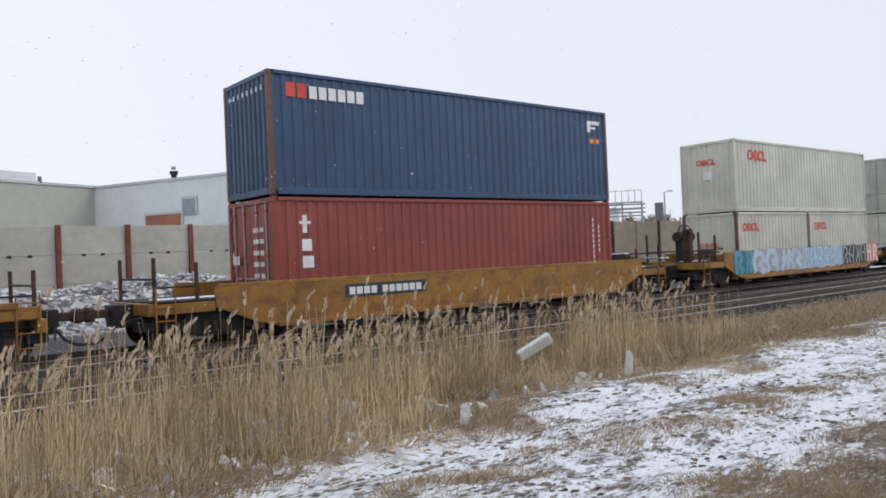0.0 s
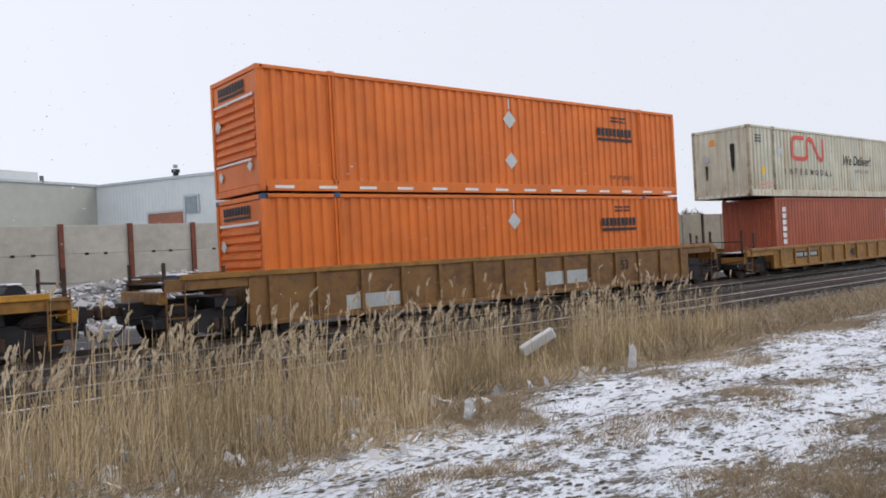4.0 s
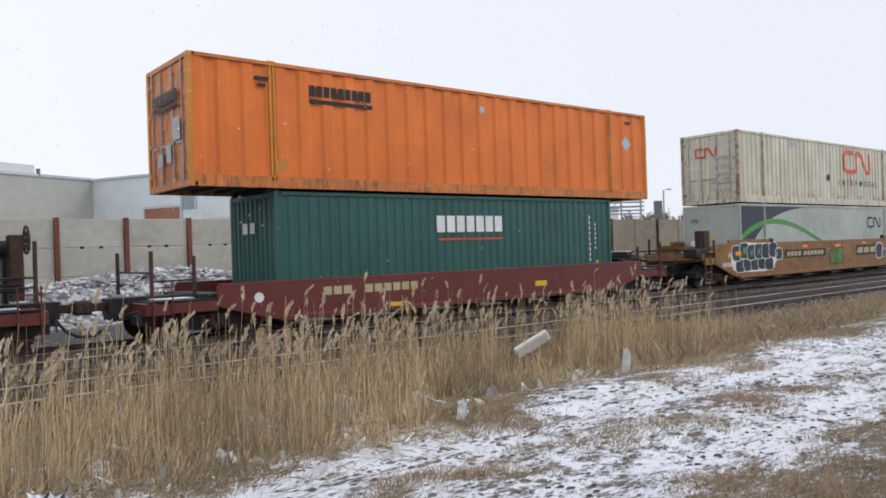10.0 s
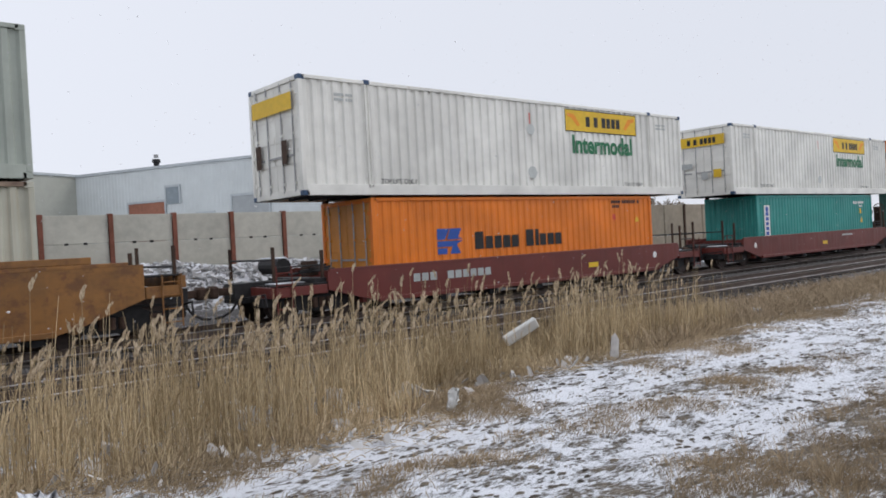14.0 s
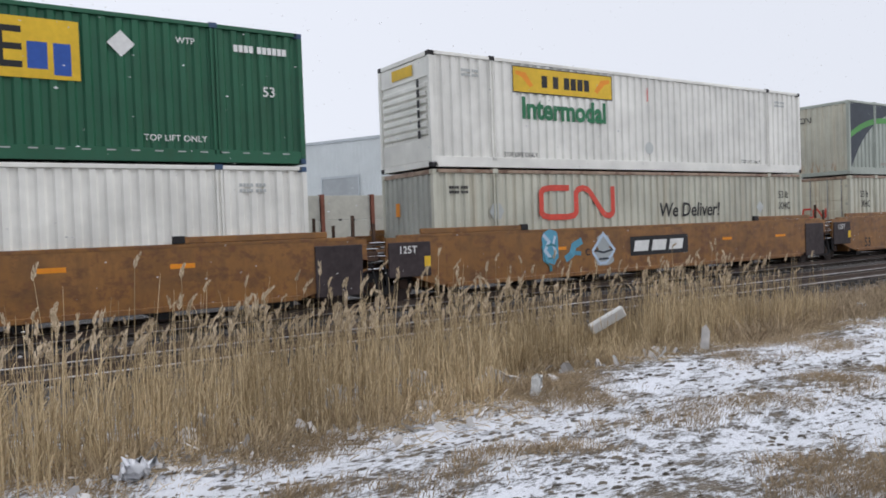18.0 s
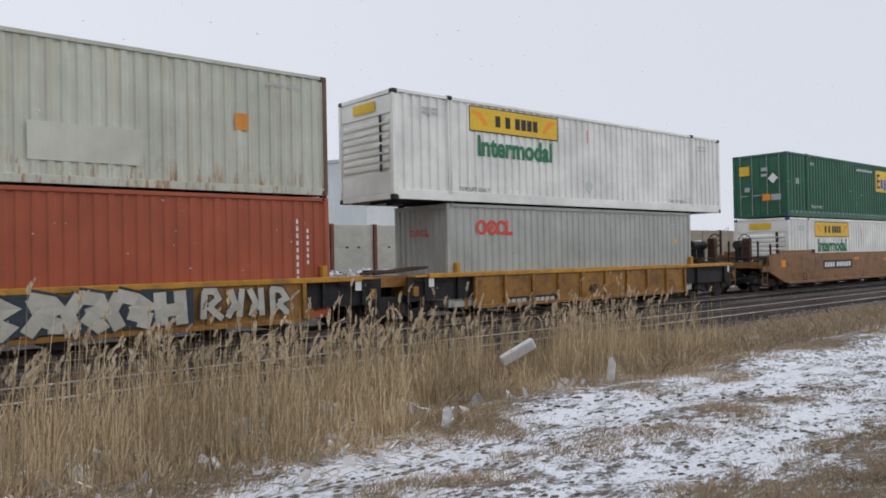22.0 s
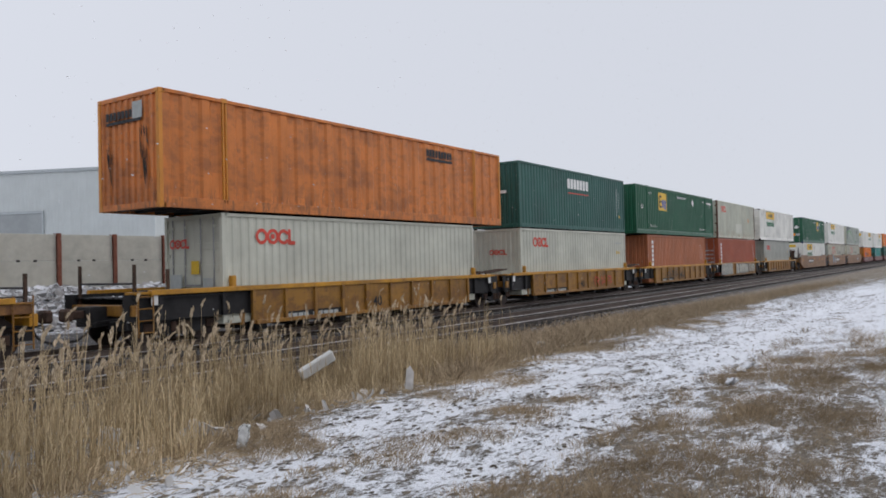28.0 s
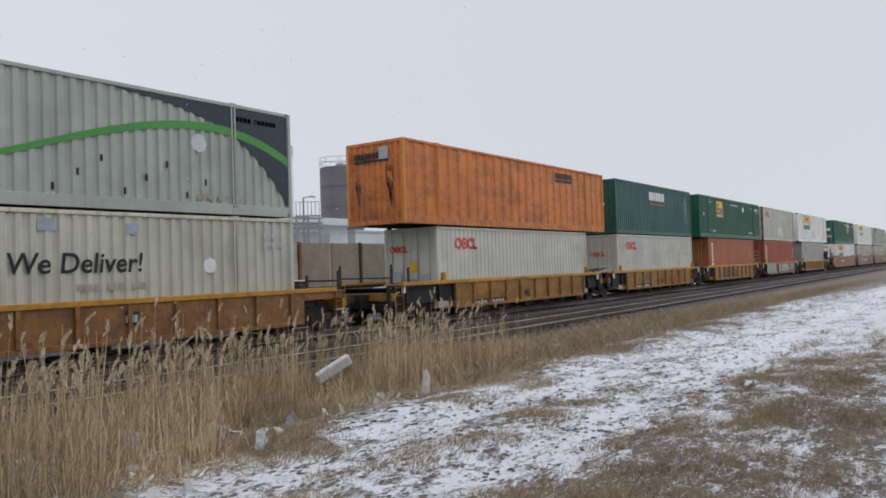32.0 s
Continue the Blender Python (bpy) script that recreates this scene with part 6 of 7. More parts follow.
# I: white over orange
f = container("white long container with yellow banner and doors", -132.5, z_up(LOW) - 0.02, L53, W53, TALL, P_WHITE, "doors", None, None, None, 0.30, False, P_BLUE)
yellow_banner_side(f, 9.65)
f.side("placard", [disc(8.0, 2.0, 0.19, 6), disc(8.03, 0.68, 0.19, 6)], placard_grey, "", 0.002)
f.end("banner", [rect(0.25, 2.1, 2.05, 0.42)], mark_yellow, "", 0.035)
f.end("notice", [rect(0.35, 0.8, 0.28, 0.6), rect(1.7, 0.8, 0.28, 0.6)], rust_steel, "", 0.03)
f = container("vivid orange container with blue emblem and dark lettering bars", -132.5, FLOOR - 0.02, L40, W40, LOW, P_VIVID, "doors", P_OCHRE, None, None, 0.278)
f.side("name_mark", word_bars("Xxxxx Xixxx", 3.55, 1.1, 3.8, 0.5), mark_black)
f.side("emblem", [[(2.15, 1.72), (2.6, 1.72), (2.42, 1.42), (2.15, 1.42)], [(2.62, 1.72), (3.05, 1.72), (2.92, 1.48), (3.08, 1.42), (2.5, 1.42)], [(2.15, 1.38), (3.08, 1.38), (2.85, 1.28), (3.0, 1.02), (2.6, 1.02), (2.7, 1.22), (2.15, 1.22)], rect(2.15, 1.02, 0.35, 0.16)], mark_blue)
f.side("number_mark", word_bars("XXXX XXXXXX X", 9.9, 2.35, 1.6, 0.1) + word_bars("XXXX", 9.95, 2.2, 0.4, 0.09), mark_black)
f.side("warning_sticker", [[(11.2, 1.7), (11.45, 1.7), (11.32, 1.92)]], mark_yellow)
f.side("warning_sticker", [rect(9.95, 1.8, 0.16, 0.18)], mark_red)
car = well_car("dark red smooth well car with a pale number", -132.5, "smooth", C_RED, 9.5, 9.45, 6.2, 6.2, 1.04)
car_ends(car, 9.5, 9.45, C_RED, "tank", "posts")
plate(car, -5.1, 0.62, 3.2, 0.38, "XXX  XXXXXX", None, mark_grey)
patches("yellow_reflector", [rect(2.3, 0.62, 0.5, 0.16)], mark_yellow, car, (0, 0, 0), (0, -1.338, 0))
patches("notice", [disc(6.0, 0.85, 0.12, 8)], mark_white, car, (0, 0, 0), (0, -1.338, 0))

# J: grey swoosh over cream
f = container("light grey long container with dark panel and green swoosh", -154.42, z_up(TALL), L53, W53, TALL, P_LIGHT, "plain", P_IVORY, None, None, 0.30)
arc_livery(f, TALL)
logo_ring(f, 12.05, 1.9, 1.6, 0.55, mark_black)
f.words("We Deliver", 11.4, 0.40, 0.36, mark_black, 0.004, 0.95)
f.side("address_mark", word_bars("xxx xx xx", 2.4, 0.36, 1.4, 0.16), faint_ink)
f.side("placard", [disc(3.6, 1.8, 0.19, 6)], placard_grey)
logo_ring(f, 0.55, 2.2, 0.5, 0.22, mark_black, "end")
f = container("cream-grey long container with red emblem and doors", -154.42, FLOOR, L53, W53, TALL, P_IVORY, "doors", P_CREAM, P_IVORY, P_RUSTRAIL, 0.30)
deliver_marks(f)
f.words("53 ft", 0.75, 2.05, 0.36, mark_black, 0.01, 0.9)
f.words("XHC", 0.82, 1.66, 0.36, mark_black, 0.01, 0.9)
logo_ring(f, 0.6, 1.25, 1.0, 0.42, mark_red, "end")
carJ = well_car("brown-yellow smooth well car, lead unit of an articulated set", -154.42, "raised", C_BRN, 9.8, 11.3, 7.9, 8.4, 1.48, shared_l=True)
car_ends(carJ, 9.8, 11.3, C_BRN, "none", "posts", False, True)
plate(carJ, 3.2, 0.75, 2.7, 0.36, "XXXX XXXXXX", mark_black, mark_white)
car_words(carJ, "53", -7.2, 0.45, 0.5, mark_black)
car_words(carJ, "A", 2.6, 0.7, 0.26, mark_black)

# K: white over cream
f = container("white long container with yellow banner and ribbed end", -173.93, z_up(TALL), L53, W53, TALL, P_WHITE, "ribs", None, None, None, 0.30, False, black_steel)
yellow_banner_side(f, 2.7)
yellow_banner_ribs(f, TALL)
f = container("cream-grey long container with red emblem", -173.93, FLOOR, L53, W53, TALL, P_IVORY, "plain", P_GREYW, P_IVORY, P_RUSTRAIL, 0.30)
deliver_marks(f)
f.side("placard", [disc(2.0, 1.8, 0.24, 6)], mark_grey)
small_print(f, 0.5, 2.4, 0.6, 2, mark_black)
f.end("warning_sticker", [rect(0.75, 1.75, 0.2, 0.36)], mark_orange)
carK = well_car("brown-yellow smooth well car with small blue graffiti, middle unit", -173.93, "raised", C_BRN, 9.8, 9.8, 7.9, 7.9, 1.48, shared_l=True, shared_r=True)
plate(carK, -1.11, 0.74, 2.65, 0.58, "XXX", mark_black, mark_white, -1.332, 0.08)
car_words(carK, "C", -2.98, 0.85, 0.28, mark_black)
rngk = random.Random(5)
patches("graffiti", [blob(rngk, -4.62, 0.66, 0.60, 0.97, 16, 0.10)], GRAF_BLUE, carK, (0, 0, 0), (0, -1.342, 0))
patches("graffiti", ribbon([(-4.55, 1.5), (-4.35, 1.3), (-4.5, 1.05), (-4.3, 0.85)], 0.05) + ribbon([(-4.12, 1.45), (-4.2, 1.2), (-4.08, 0.95)], 0.04), GRAF_PALE, carK, (0, 0, 0), (0, -1.344, 0))
patches("graffiti_line", ribbon([(-4.45, 1.18), (-4.25, 1.22), (-4.1, 1.16)], 0.03) + ribbon([(-4.4, 0.82), (-4.2, 0.86)], 0.025) + ribbon([(-4.62, 1.2), (-4.5, 0.75), (-4.32, 0.62)], 0.02) + [rect(-4.36, 0.48, 0.1, 0.18)], GRAF_TEAL, carK, (0, 0, 0), (0, -1.347, 0))
patches("graffiti", ribbon([(-3.75, 0.78), (-3.5, 0.92), (-3.42, 1.15), (-3.1, 1.28)], 0.10) + ribbon([(-3.45, 0.95), (-3.15, 0.92)], 0.06), GRAF_BLUE, carK, (0, 0, 0), (0, -1.342, 0), "pale blue sprayed hook shape")
patches("graffiti", [blob(rngk, -2.62, 0.52, 0.78, 0.5, 14, 0.1), blob(rngk, -2.5, 0.98, 0.52, 0.44, 14, 0.1)], GRAF_GREY, carK, (0, 0, 0), (0, -1.342, 0))
patches("graffiti_line", ribbon([(-2.7, 0.95), (-2.25, 1.45), (-1.78, 0.95)], 0.045) + ribbon([(-2.7, 0.95), (-2.4, 0.6), (-2.15, 0.6), (-1.8, 0.95)], 0.04), GRAF_PALE, carK, (0, 0, 0), (0, -1.346, 0))
patches("graffiti_line", ribbon([(-2.6, 0.98), (-2.25, 0.9), (-1.88, 0.98)], 0.03) + ribbon([(-2.45, 0.72), (-2.05, 0.72)], 0.03), GRAF_DARK, carK, (0, 0, 0), (0, -1.348, 0))
patches("orange_patch", [rect(3.3, 1.05, 0.5, 0.09), rect(6.3, 1.05, 0.6, 0.08), rect(-4.2, 1.05, 0.5, 0.09)], mark_orange, carK, (0, 0, 0), (0, -1.337, 0))

# L: emerald over white
f = container("emerald green long container with a yellow square sign and doors", -193.45, z_up(TALL), L53, W53, TALL, P_EMERALD, "doors", None, None, None, 0.30, False, P_BLUE)


def square_sign_marks(f, x, dx, right53, tl):
    f.side("square_sign", [rect(x, 1.5, 1.55, 1.12)], mark_yellow)
    f.side("sign_shape", [rect(x + 0.16, 1.68, 0.42, 0.76)], mark_black, "", 0.002)
    f.side("sign_shape", [rect(x + 0.16 + 0.12, 1.80, 0.3, 0.2)], mark_yellow, "", 0.004)
    f.side("sign_shape", [rect(x + 0.28, 2.12, 0.3, 0.2)], mark_yellow, "", 0.004)
    f.side("sign_shape", [rect(x + 0.66, 1.68, 0.34, 0.5)], mark_blue, "", 0.002)
    f.side("sign_shape", [rect(x + 1.1, 1.58, 0.3, 0.6)], mark_blue, "", 0.002)
    f.side("placard", [diamond(dx, 2.3, 0.26)], mark_white)
    f.words("53", 0.85, 1.5, 0.34, mark_white, 0.012)
    f.words("53", 15.2, right53, 0.3, mark_white, 0.012)
    f.words("WTP", 2.3, 2.42, 0.18, mark_white, 0.008)
    f.words("WTP", 13.4, 2.42, 0.18, mark_white, 0.008)
    f.side("number_mark", word_bars("XXXX XXXXXX", 14.6, 2.36, 1.2, 0.15), mark_white)
    f.side("notice_bars", word_bars("XXXXXXXXXXXXX", 7.6, 2.45, 2.0, 0.12), mark_grey)
    top_lift(f, 2.35, tl, 0.18, mark_white)
    top_lift(f, 12.7, tl, 0.18, mark_white)
    f.side("reflector", [rect(0.3 + i * 0.45, 0.20, 0.16, 0.025) for i in range(35)], mark_grey, "", 0.022)


square_sign_marks(f, 10.05, 12.35, 1.45, 0.42)
f.end("square_sign", [rect(0.35, 1.95, 0.5, 0.42)], mark_yellow, "", 0.03)
f.end("placard", [diamond(1.95, 1.75, 0.24)], mark_white, "", 0.03)
f.end("warning_sticker", [rect(1.45, 0.75, 0.36, 0.3)], mark_orange, "", 0.03)
f.end("notice", [rect(1.85, 0.75, 0.45, 0.26), rect(1.4, 2.1, 0.3, 0.16), rect(1.4, 1.85, 0.3, 0.12), rect(0.6, 1.2, 0.25, 0.2)], mark_grey, "", 0.03)
f = container("white long container with yellow banner and ribbed end", -193.45, FLOOR, L53, W53, TALL, P_WHITE, "ribs", None, None, None, 0.30, False, P_BLUE)
yellow_banner_side(f, 2.7)
yellow_banner_ribs(f, TALL)
carL = well_car("brown-yellow smooth well car, end unit of an articulated set", -193.45, "raised", C_BRN, 11.2, 9.8, 8.4, 7.9, 1.48, shared_r=True)
car_ends(carL, 11.2, 9.8, C_BRN, "brake", "none", True, False)
plate(carL, -4.74, 0.88, 3.3, 0.40, "XXXX XXXXXX", mark_black, mark_white, -1.332, 0.04)
patches("orange_patch", [rect(-8.9, 1.05, 0.4, 0.3), rect(-1.2, 1.28, 0.6, 0.1), rect(2.6, 1.2, 0.5, 0.1), rect(5.0, 1.15, 0.5, 0.1)], mark_orange, carL, (0, 0, 0), (0, -1.337, 0))
car_words(carL, "53", -6.9, 0.4, 0.5, mark_black)


def joint(parent, x, mat, tag):
    """Shared bogie and black end frames between two units of an articulated car."""
    bogie(parent, x)
    for e in (-1, 1):
        bm = bmesh.new()
        a, b = sorted((x + e * 0.35, x + e * 1.55))
        for s in (-1, 1):
            add_box(bm, a, b, s * 1.31 - 0.05, s * 1.31 + 0.05, 0.3 if e < 0 else 0.62, 1.47, 0.015)
        add_box(bm, (a + b) / 2 - 0.1, (a + b) / 2 + 0.1, -1.25, 1.25, 0.92, 1.1)
        part("joint_frame", bm, umber_steel, parent, "black end frame over the shared bogie")
    for yy in (-1.1, 1.1):
        for dx in (-0.45, 0.1):
            box("stanchion", x + dx - 0.035, x + dx + 0.035, yy - 0.035, yy + 0.035, 0.95, 2.15 - 0.2 * (dx > 0), rust_steel, parent, "", 0.006)
    for k in range(4):
        rod("brake_pipe", (x - 0.8 + 0.2 * k, -1.15, 1.45 - 0.18 * k), (x + 0.9, -1.0, 1.05 + 0.12 * k), 0.03, galvanised if k == 1 else black_steel, parent)
    box("joint_snow", x - 0.5, x + 0.6, -0.6, 0.1, 1.06, 1.09, snow_white, parent, "", 0.01)
    box("joint_body", x - 0.55, x + 0.55, -0.95, 0.95, 0.5, 0.97, umber_steel, parent, "dark pivot housing over the shared bogie", 0.04)
    for k in range(3):
        rod("hand_rail", (x - 0.5, -1.2, 1.0 + 0.2 * k), (x + 0.45, -1.2, 1.05 + 0.2 * k), 0.022, galvanised, parent)
    box("joint_deck", x - 1.4, x + 1.4, -1.1, 1.1, 0.98, 1.05, black_steel, parent)
    for k, (zz, a, b) in enumerate(((1.30, -0.9, 0.2), (1.12, -0.3, 0.9), (0.82, -0.6, 0.7), (1.44, -0.2, 0.5))):
        rod("brake_pipe", (x + a, -1.28, zz), (x + b, -1.24, zz + 0.06), 0.026, rust_steel, parent, "", 6)
        box("pipe_snow", x + a + 0.1, x + b - 0.1, -1.30, -1.23, zz + 0.045, zz + 0.062, snow_white, parent, "", 0)
    for k in range(3):
        rod("brake_hose", (x - 0.45 + 0.35 * k, -1.3, 0.95), (x - 0.25 + 0.3 * k, -1.32, 0.35), 0.024, black_steel, parent, "", 6)
    box("valve_block", x - 0.25, x + 0.1, -1.3, -1.05, 1.05, 1.28, rust_steel, parent, "", 0.02)
    if tag:
        car_words(parent, "125T", x + 0.62, 1.2, 0.25, mark_white, -1.366)
        patches("yellow_reflector", [rect(x + 1.35, 0.85, 0.18, 0.26)], mark_yellow, parent, (0, 0, 0), (0, -1.366, 0))


joint(carJ, -9.8, C_BRN, True)
joint(carK, -9.8, C_BRN, True)

# M to Q: five-unit articulated yellow set
M_U, N_U, O_U, P_U, Q_U = -215.32, -231.43, -247.2, -263.06, -278.98
f = container("white long container with yellow banner and ribbed end", M_U, z_up(TALL), L53, W53, TALL, P_WHITE, "ribs", None, None, None, 0.30, False, black_steel)
yellow_banner_side(f, 2.75)
yellow_banner_ribs(f, TALL)
f = container("slate grey dirty container with a red ring emblem", M_U - 0.1, FLOOR, L40, W40, TALL, P_GREYW, "plain", None, P_GREYW)
red_line(f, 1.1, 2.02)
logo_discs(f, 0.75, 2.0, 0.9, 0.2, mark_red, "end")
small_print(f, 10.8, 2.4, 0.8, 2, mark_grey)
f.side("warning_sticker", [rect(11.1, 1.75, 0.15, 0.16)], mark_yellow)
f = container("pale grey rust-streaked container with red emblem and doors", N_U, z_up(TALL), L40, W40, TALL, P_PALEWORN, "doors", P_PALEWORN, P_RUSTPOST)
red_line(f, 1.15, 2.05, 1.55, 0.48)
f.side("notice", [rect(9.8, 1.4, 0.32, 0.38)], P_OCHRE)
f.side("repair_patch", [rect(5.6, 0.45, 2.1, 0.75)], P_PALE)
small_print(f, 10.6, 2.5, 0.9, 1, mark_grey)
logo_discs(f, 0.3, 2.1, 0.8, 0.26, mark_red, "end")
f.end("notice", [rect(0.4, 1.5, 0.3, 0.3), rect(1.5, 1.3, 0.4, 0.4), rect(1.5, 0.8, 0.4, 0.3)], mark_grey, "", 0.03)
f = container("rust-red container with a white name column and doors", N_U, FLOOR, L40, W40, TALL, P_RUSTRED, "doors")
name_column(f, 0.66, 2.5, 0.34, 0.2, 6, mark_white, 0.27)
right_print(f, 11.3)
f.end("number_mark", [q for i in range(5) for q in word_bars("XXX XX", 1.45, 0.7 + i * 0.3, 0.6, 0.11)], mark_grey, "", 0.03)
f = container("emerald green long container with a yellow square sign", O_U, z_up(TALL), L53, W53, TALL, P_EMERALD, "plain", None, None, None, 0.30)
square_sign_marks(f, 3.97, 11.12, 2.1, 0.42)
f.end("square_sign", [rect(1.0, 1.85, 0.6, 0.42)], mark_yellow)
f.end("notice", [rect(0.6, 0.35, 0.5, 0.25), rect(1.1, 1.4, 0.3, 0.16), disc(0.45, 2.0, 0.16, 8)], mark_grey)
f = container("terracotta container with a white name column", O_U, FLOOR, L40, W40, TALL, P_TERRA, "plain")
name_column(f, 0.72, 2.55, 0.34, 0.2, 6, mark_white, 0.27)
right_print(f, 11.0)
f = container("dark green container with a white name", P_U, z_up(TALL), L40, W40, TALL, P_DARKGREEN, "plain", None, P_DARKGREEN)
f.side("name_mark", word_bars("XXXXXXX", 4.9, 2.0, 2.5, 0.48), mark_white)
f.side("name_rule", [rect(4.95, 1.76, 2.4, 0.05)], mark_red)
right_print(f, 11.1)
f.end("notice", [rect(0.7, 2.05, 0.3, 0.3), rect(1.15, 2.05, 0.3, 0.3), rect(1.5, 1.5, 0.3, 0.14)], mark_white)
f = container("pale grey container with a red ring emblem", P_U, FLOOR, L40, W40, TALL, P_PALE, "plain")
red_line(f, 1.18, 2.08)
logo_discs(f, 0.85, 1.75, 0.9, 0.24, mark_red, "end")
small_print(f, 10.8, 2.3, 0.9, 1, mark_grey)
f.side("warning_sticker", [rect(10.9, 1.75, 0.14, 0.16), rect(11.2, 1.75, 0.14, 0.16)], mark_yellow)
f = container("orange long container with soot stains on its end", Q_U, z_up(TALL), L53, W53, TALL, P_ORANGE_FADED, "plain", P_ORANGE_FADED, P_OCHRE, None, 0.62)
f.side("name_mark", word_bars("XXXXXXXXX", 11.0, 2.35, 1.65, 0.26), mark_black)
f.side("name_rule", [rect(11.0, 2.2, 1.65, 0.1)], mark_black)
f.end("name_mark", word_bars("XXXXXXXXX", 0.4, 2.3, 1.5, 0.2), mark_black)
f.end("name_rule", [rect(0.4, 2.18, 1.5, 0.08)], mark_black)
f.end("vent_cover", [rect(1.55, 2.25, 0.4, 0.42)], mark_grey, "", 0.004)
soot = random.Random(5)
for k in range(26):
    right = k < 18
    sx = soot.gauss(1.92, 0.08) if right else soot.gauss(0.55, 0.035)
    zt, ln, sw = soot.uniform(1.2, 2.1) if right else soot.uniform(1.3, 1.9), soot.uniform(0.2, 0.75), soot.uniform(0.010, 0.026)
    drift = 0.12 * (2.1 - zt) if right else 0
    f.end("soot_stain", [[(sx + drift - sw, zt), (sx + drift + sw * 0.6, zt - ln * 0.2), (sx + drift + 0.1 * ln, zt - ln), (sx + drift - sw * 0.4, zt - ln * 0.7)]], SOOT, "", 0.001)
f = container("pale grey container with red emblem and door rods", Q_U - 0.1, FLOOR, L40, W40, TALL, P_PALE, "doors")
red_line(f, 1.15, 2.08)
logo_discs(f, 0.25, 2.0, 0.85, 0.26, mark_red, "end")
f.end("warning_sticker", [rect(1.2, 1.3, 0.34, 0.36)], mark_yellow, "", 0.03)
f.end("notice", [rect(0.3, 0.9, 0.5, 0.4), rect(1.7, 0.9, 0.4, 0.3)], mark_grey, "", 0.03)

UNITS = []
for k, (uu, hl, hr) in enumerate(((M_U, 7.9, 9.5), (N_U, 8.05, 7.85), (O_U, 7.93, 7.72), (P_U, 7.96, 7.93), (Q_U, 9.3, 7.96))):
    c = well_car("yellow well car unit with a bright top walkway", uu, "unit", C_YEL, hl, hr, 5.3, 5.3, 1.17, shared_l=k < 4, shared_r=k > 0, cap=C_YELB)
    UNITS.append(c)
    for x in (-5.9, 5.9):
        for s in (-1, 1):
            box("corner_guide", x - 0.07, x + 0.07, s * 1.25 - 0.08, s * 1.25 + 0.08, 1.3, 1.62, C_YELB, c, "", 0.02)
    box("platform_plate", -hl + 0.5, -6.3, -1.3, -0.9, 1.24, 1.3, C_YELB, c)
    box("platform_plate", 6.3, hr - 0.5, -1.3, -0.9, 1.24, 1.3, C_YELB, c)
    if k < 4:
        bogie(c, -hl)
        box("joint_snow", -hl - 0.4, -hl + 0.5, -0.5, 0.1, 1.30, 1.33, snow_white, c, "", 0.01)
        box("joint_deck", -hl - 0.6, -hl + 1.2, -0.9, 0.9, 1.0, 1.29, C_YEL, c)
        rod("pivot", (-hl, 0, 0.7), (-hl, 0, 1.45), 0.28, rust_steel, c, "", 14)
        for q in range(3):
            rod("brake_pipe", (-hl - 0.6, -0.9 + 0.3 * q, 1.36), (-hl + 1.3, -0.8 + 0.2 * q, 1.5), 0.035, rust_steel, c)
    if k != 1:
        plate(c, -4.2, 0.28, 2.4, 0.28, "XXXX XXXXX", mark_black, mark_grey)
        car_words(c, "40", -0.3, 0.5, 0.44, mark_black, -1.345)
car_ends(UNITS[0], 7.9, 9.5, C_YEL, "none", "brake", False, True)
car_ends(UNITS[4], 9.3, 7.9, C_YEL, "posts", "none", True, False)
wild(UNITS[1], -6.05, -2.8, 0.40, 1.27, 4, GRAF_SILVER, GRAF_DARK, 31, GRAF_GREY, -1.41, 0.10)
wild(UNITS[1], -1.6, 2.6, 0.40, 1.22, 5, GRAF_SILVER, GRAF_DARK, 32, GRAF_DARK, -1.41, 0.13)
wild(UNITS[1], 2.7, 4.9, 0.48, 1.2, 4, GRAF_SILVER, GRAF_DARK, 35, None, -1.41, 0.07)
wild(UNITS[2], -3.2, 0.5, 0.45, 1.0, 5, GRAF_DARK, C_OLD, 33, None, -1.41, 0.03)
wild(UNITS[3], 1.2, 3.6, 0.5, 1.0, 3, mark_red, C_OLD, 34, None, -1.41, 0.025)

# R: swoosh over cream, at the tail
R_U = -300.18
f = container("light grey long container with dark panel and green swoosh", R_U, z_up(TALL), L53, W53, TALL, P_LIGHT, "plain", None, None, None, 0.30)
arc_livery(f, TALL, True)
f.side("number_mark", word_bars("XXXX XXXXXX", 14.25, 2.45, 1.4, 0.13), mark_grey)
f.side("address_mark", word_bars("xxx xx xx", 13.0, 0.34, 1.5, 0.2), faint_ink)
f.side("placard", [disc(13.1, 1.75, 0.24, 8)], placard_grey)
f.side("rust_hole", [rect(9.4 + 0.55 * i, 0.35 + 0.35 * (i % 3), 0.06, 0.16) for i in range(8)], SOOT)
f = container("cream-grey long container with lettering", R_U, FLOOR, L53, W53, TALL, P_IVORY, "plain", None, None, P_CREAM, 0.30)
f.words("We Deliver!", 8.45, 1.55, 0.62, mark_black, 0.014, 0.97, 0.12)
f.side("address_mark", word_bars("xxx xx xx", 9.9, 1.15, 1.7, 0.2), faint_ink)
f.side("placard", [disc(13.35, 1.65, 0.2, 8)], mark_white)
f.side("number_mark", word_bars("XXXX", 15.1, 2.35, 0.6, 0.14) + word_bars("XXXXX", 15.1, 2.1, 0.7, 0.14), mark_grey)
f.side("repair_patch", [rect(9.1, 2.45, 0.4, 0.25), rect(11.1, 2.4, 0.3, 0.25)], repair_blue)
car = well_car("ochre ribbed well car at the tail", R_U, "ribbed", C_BRN, 11.2, 10.6, 8.0, 7.9, 1.14, cap=C_YELB)
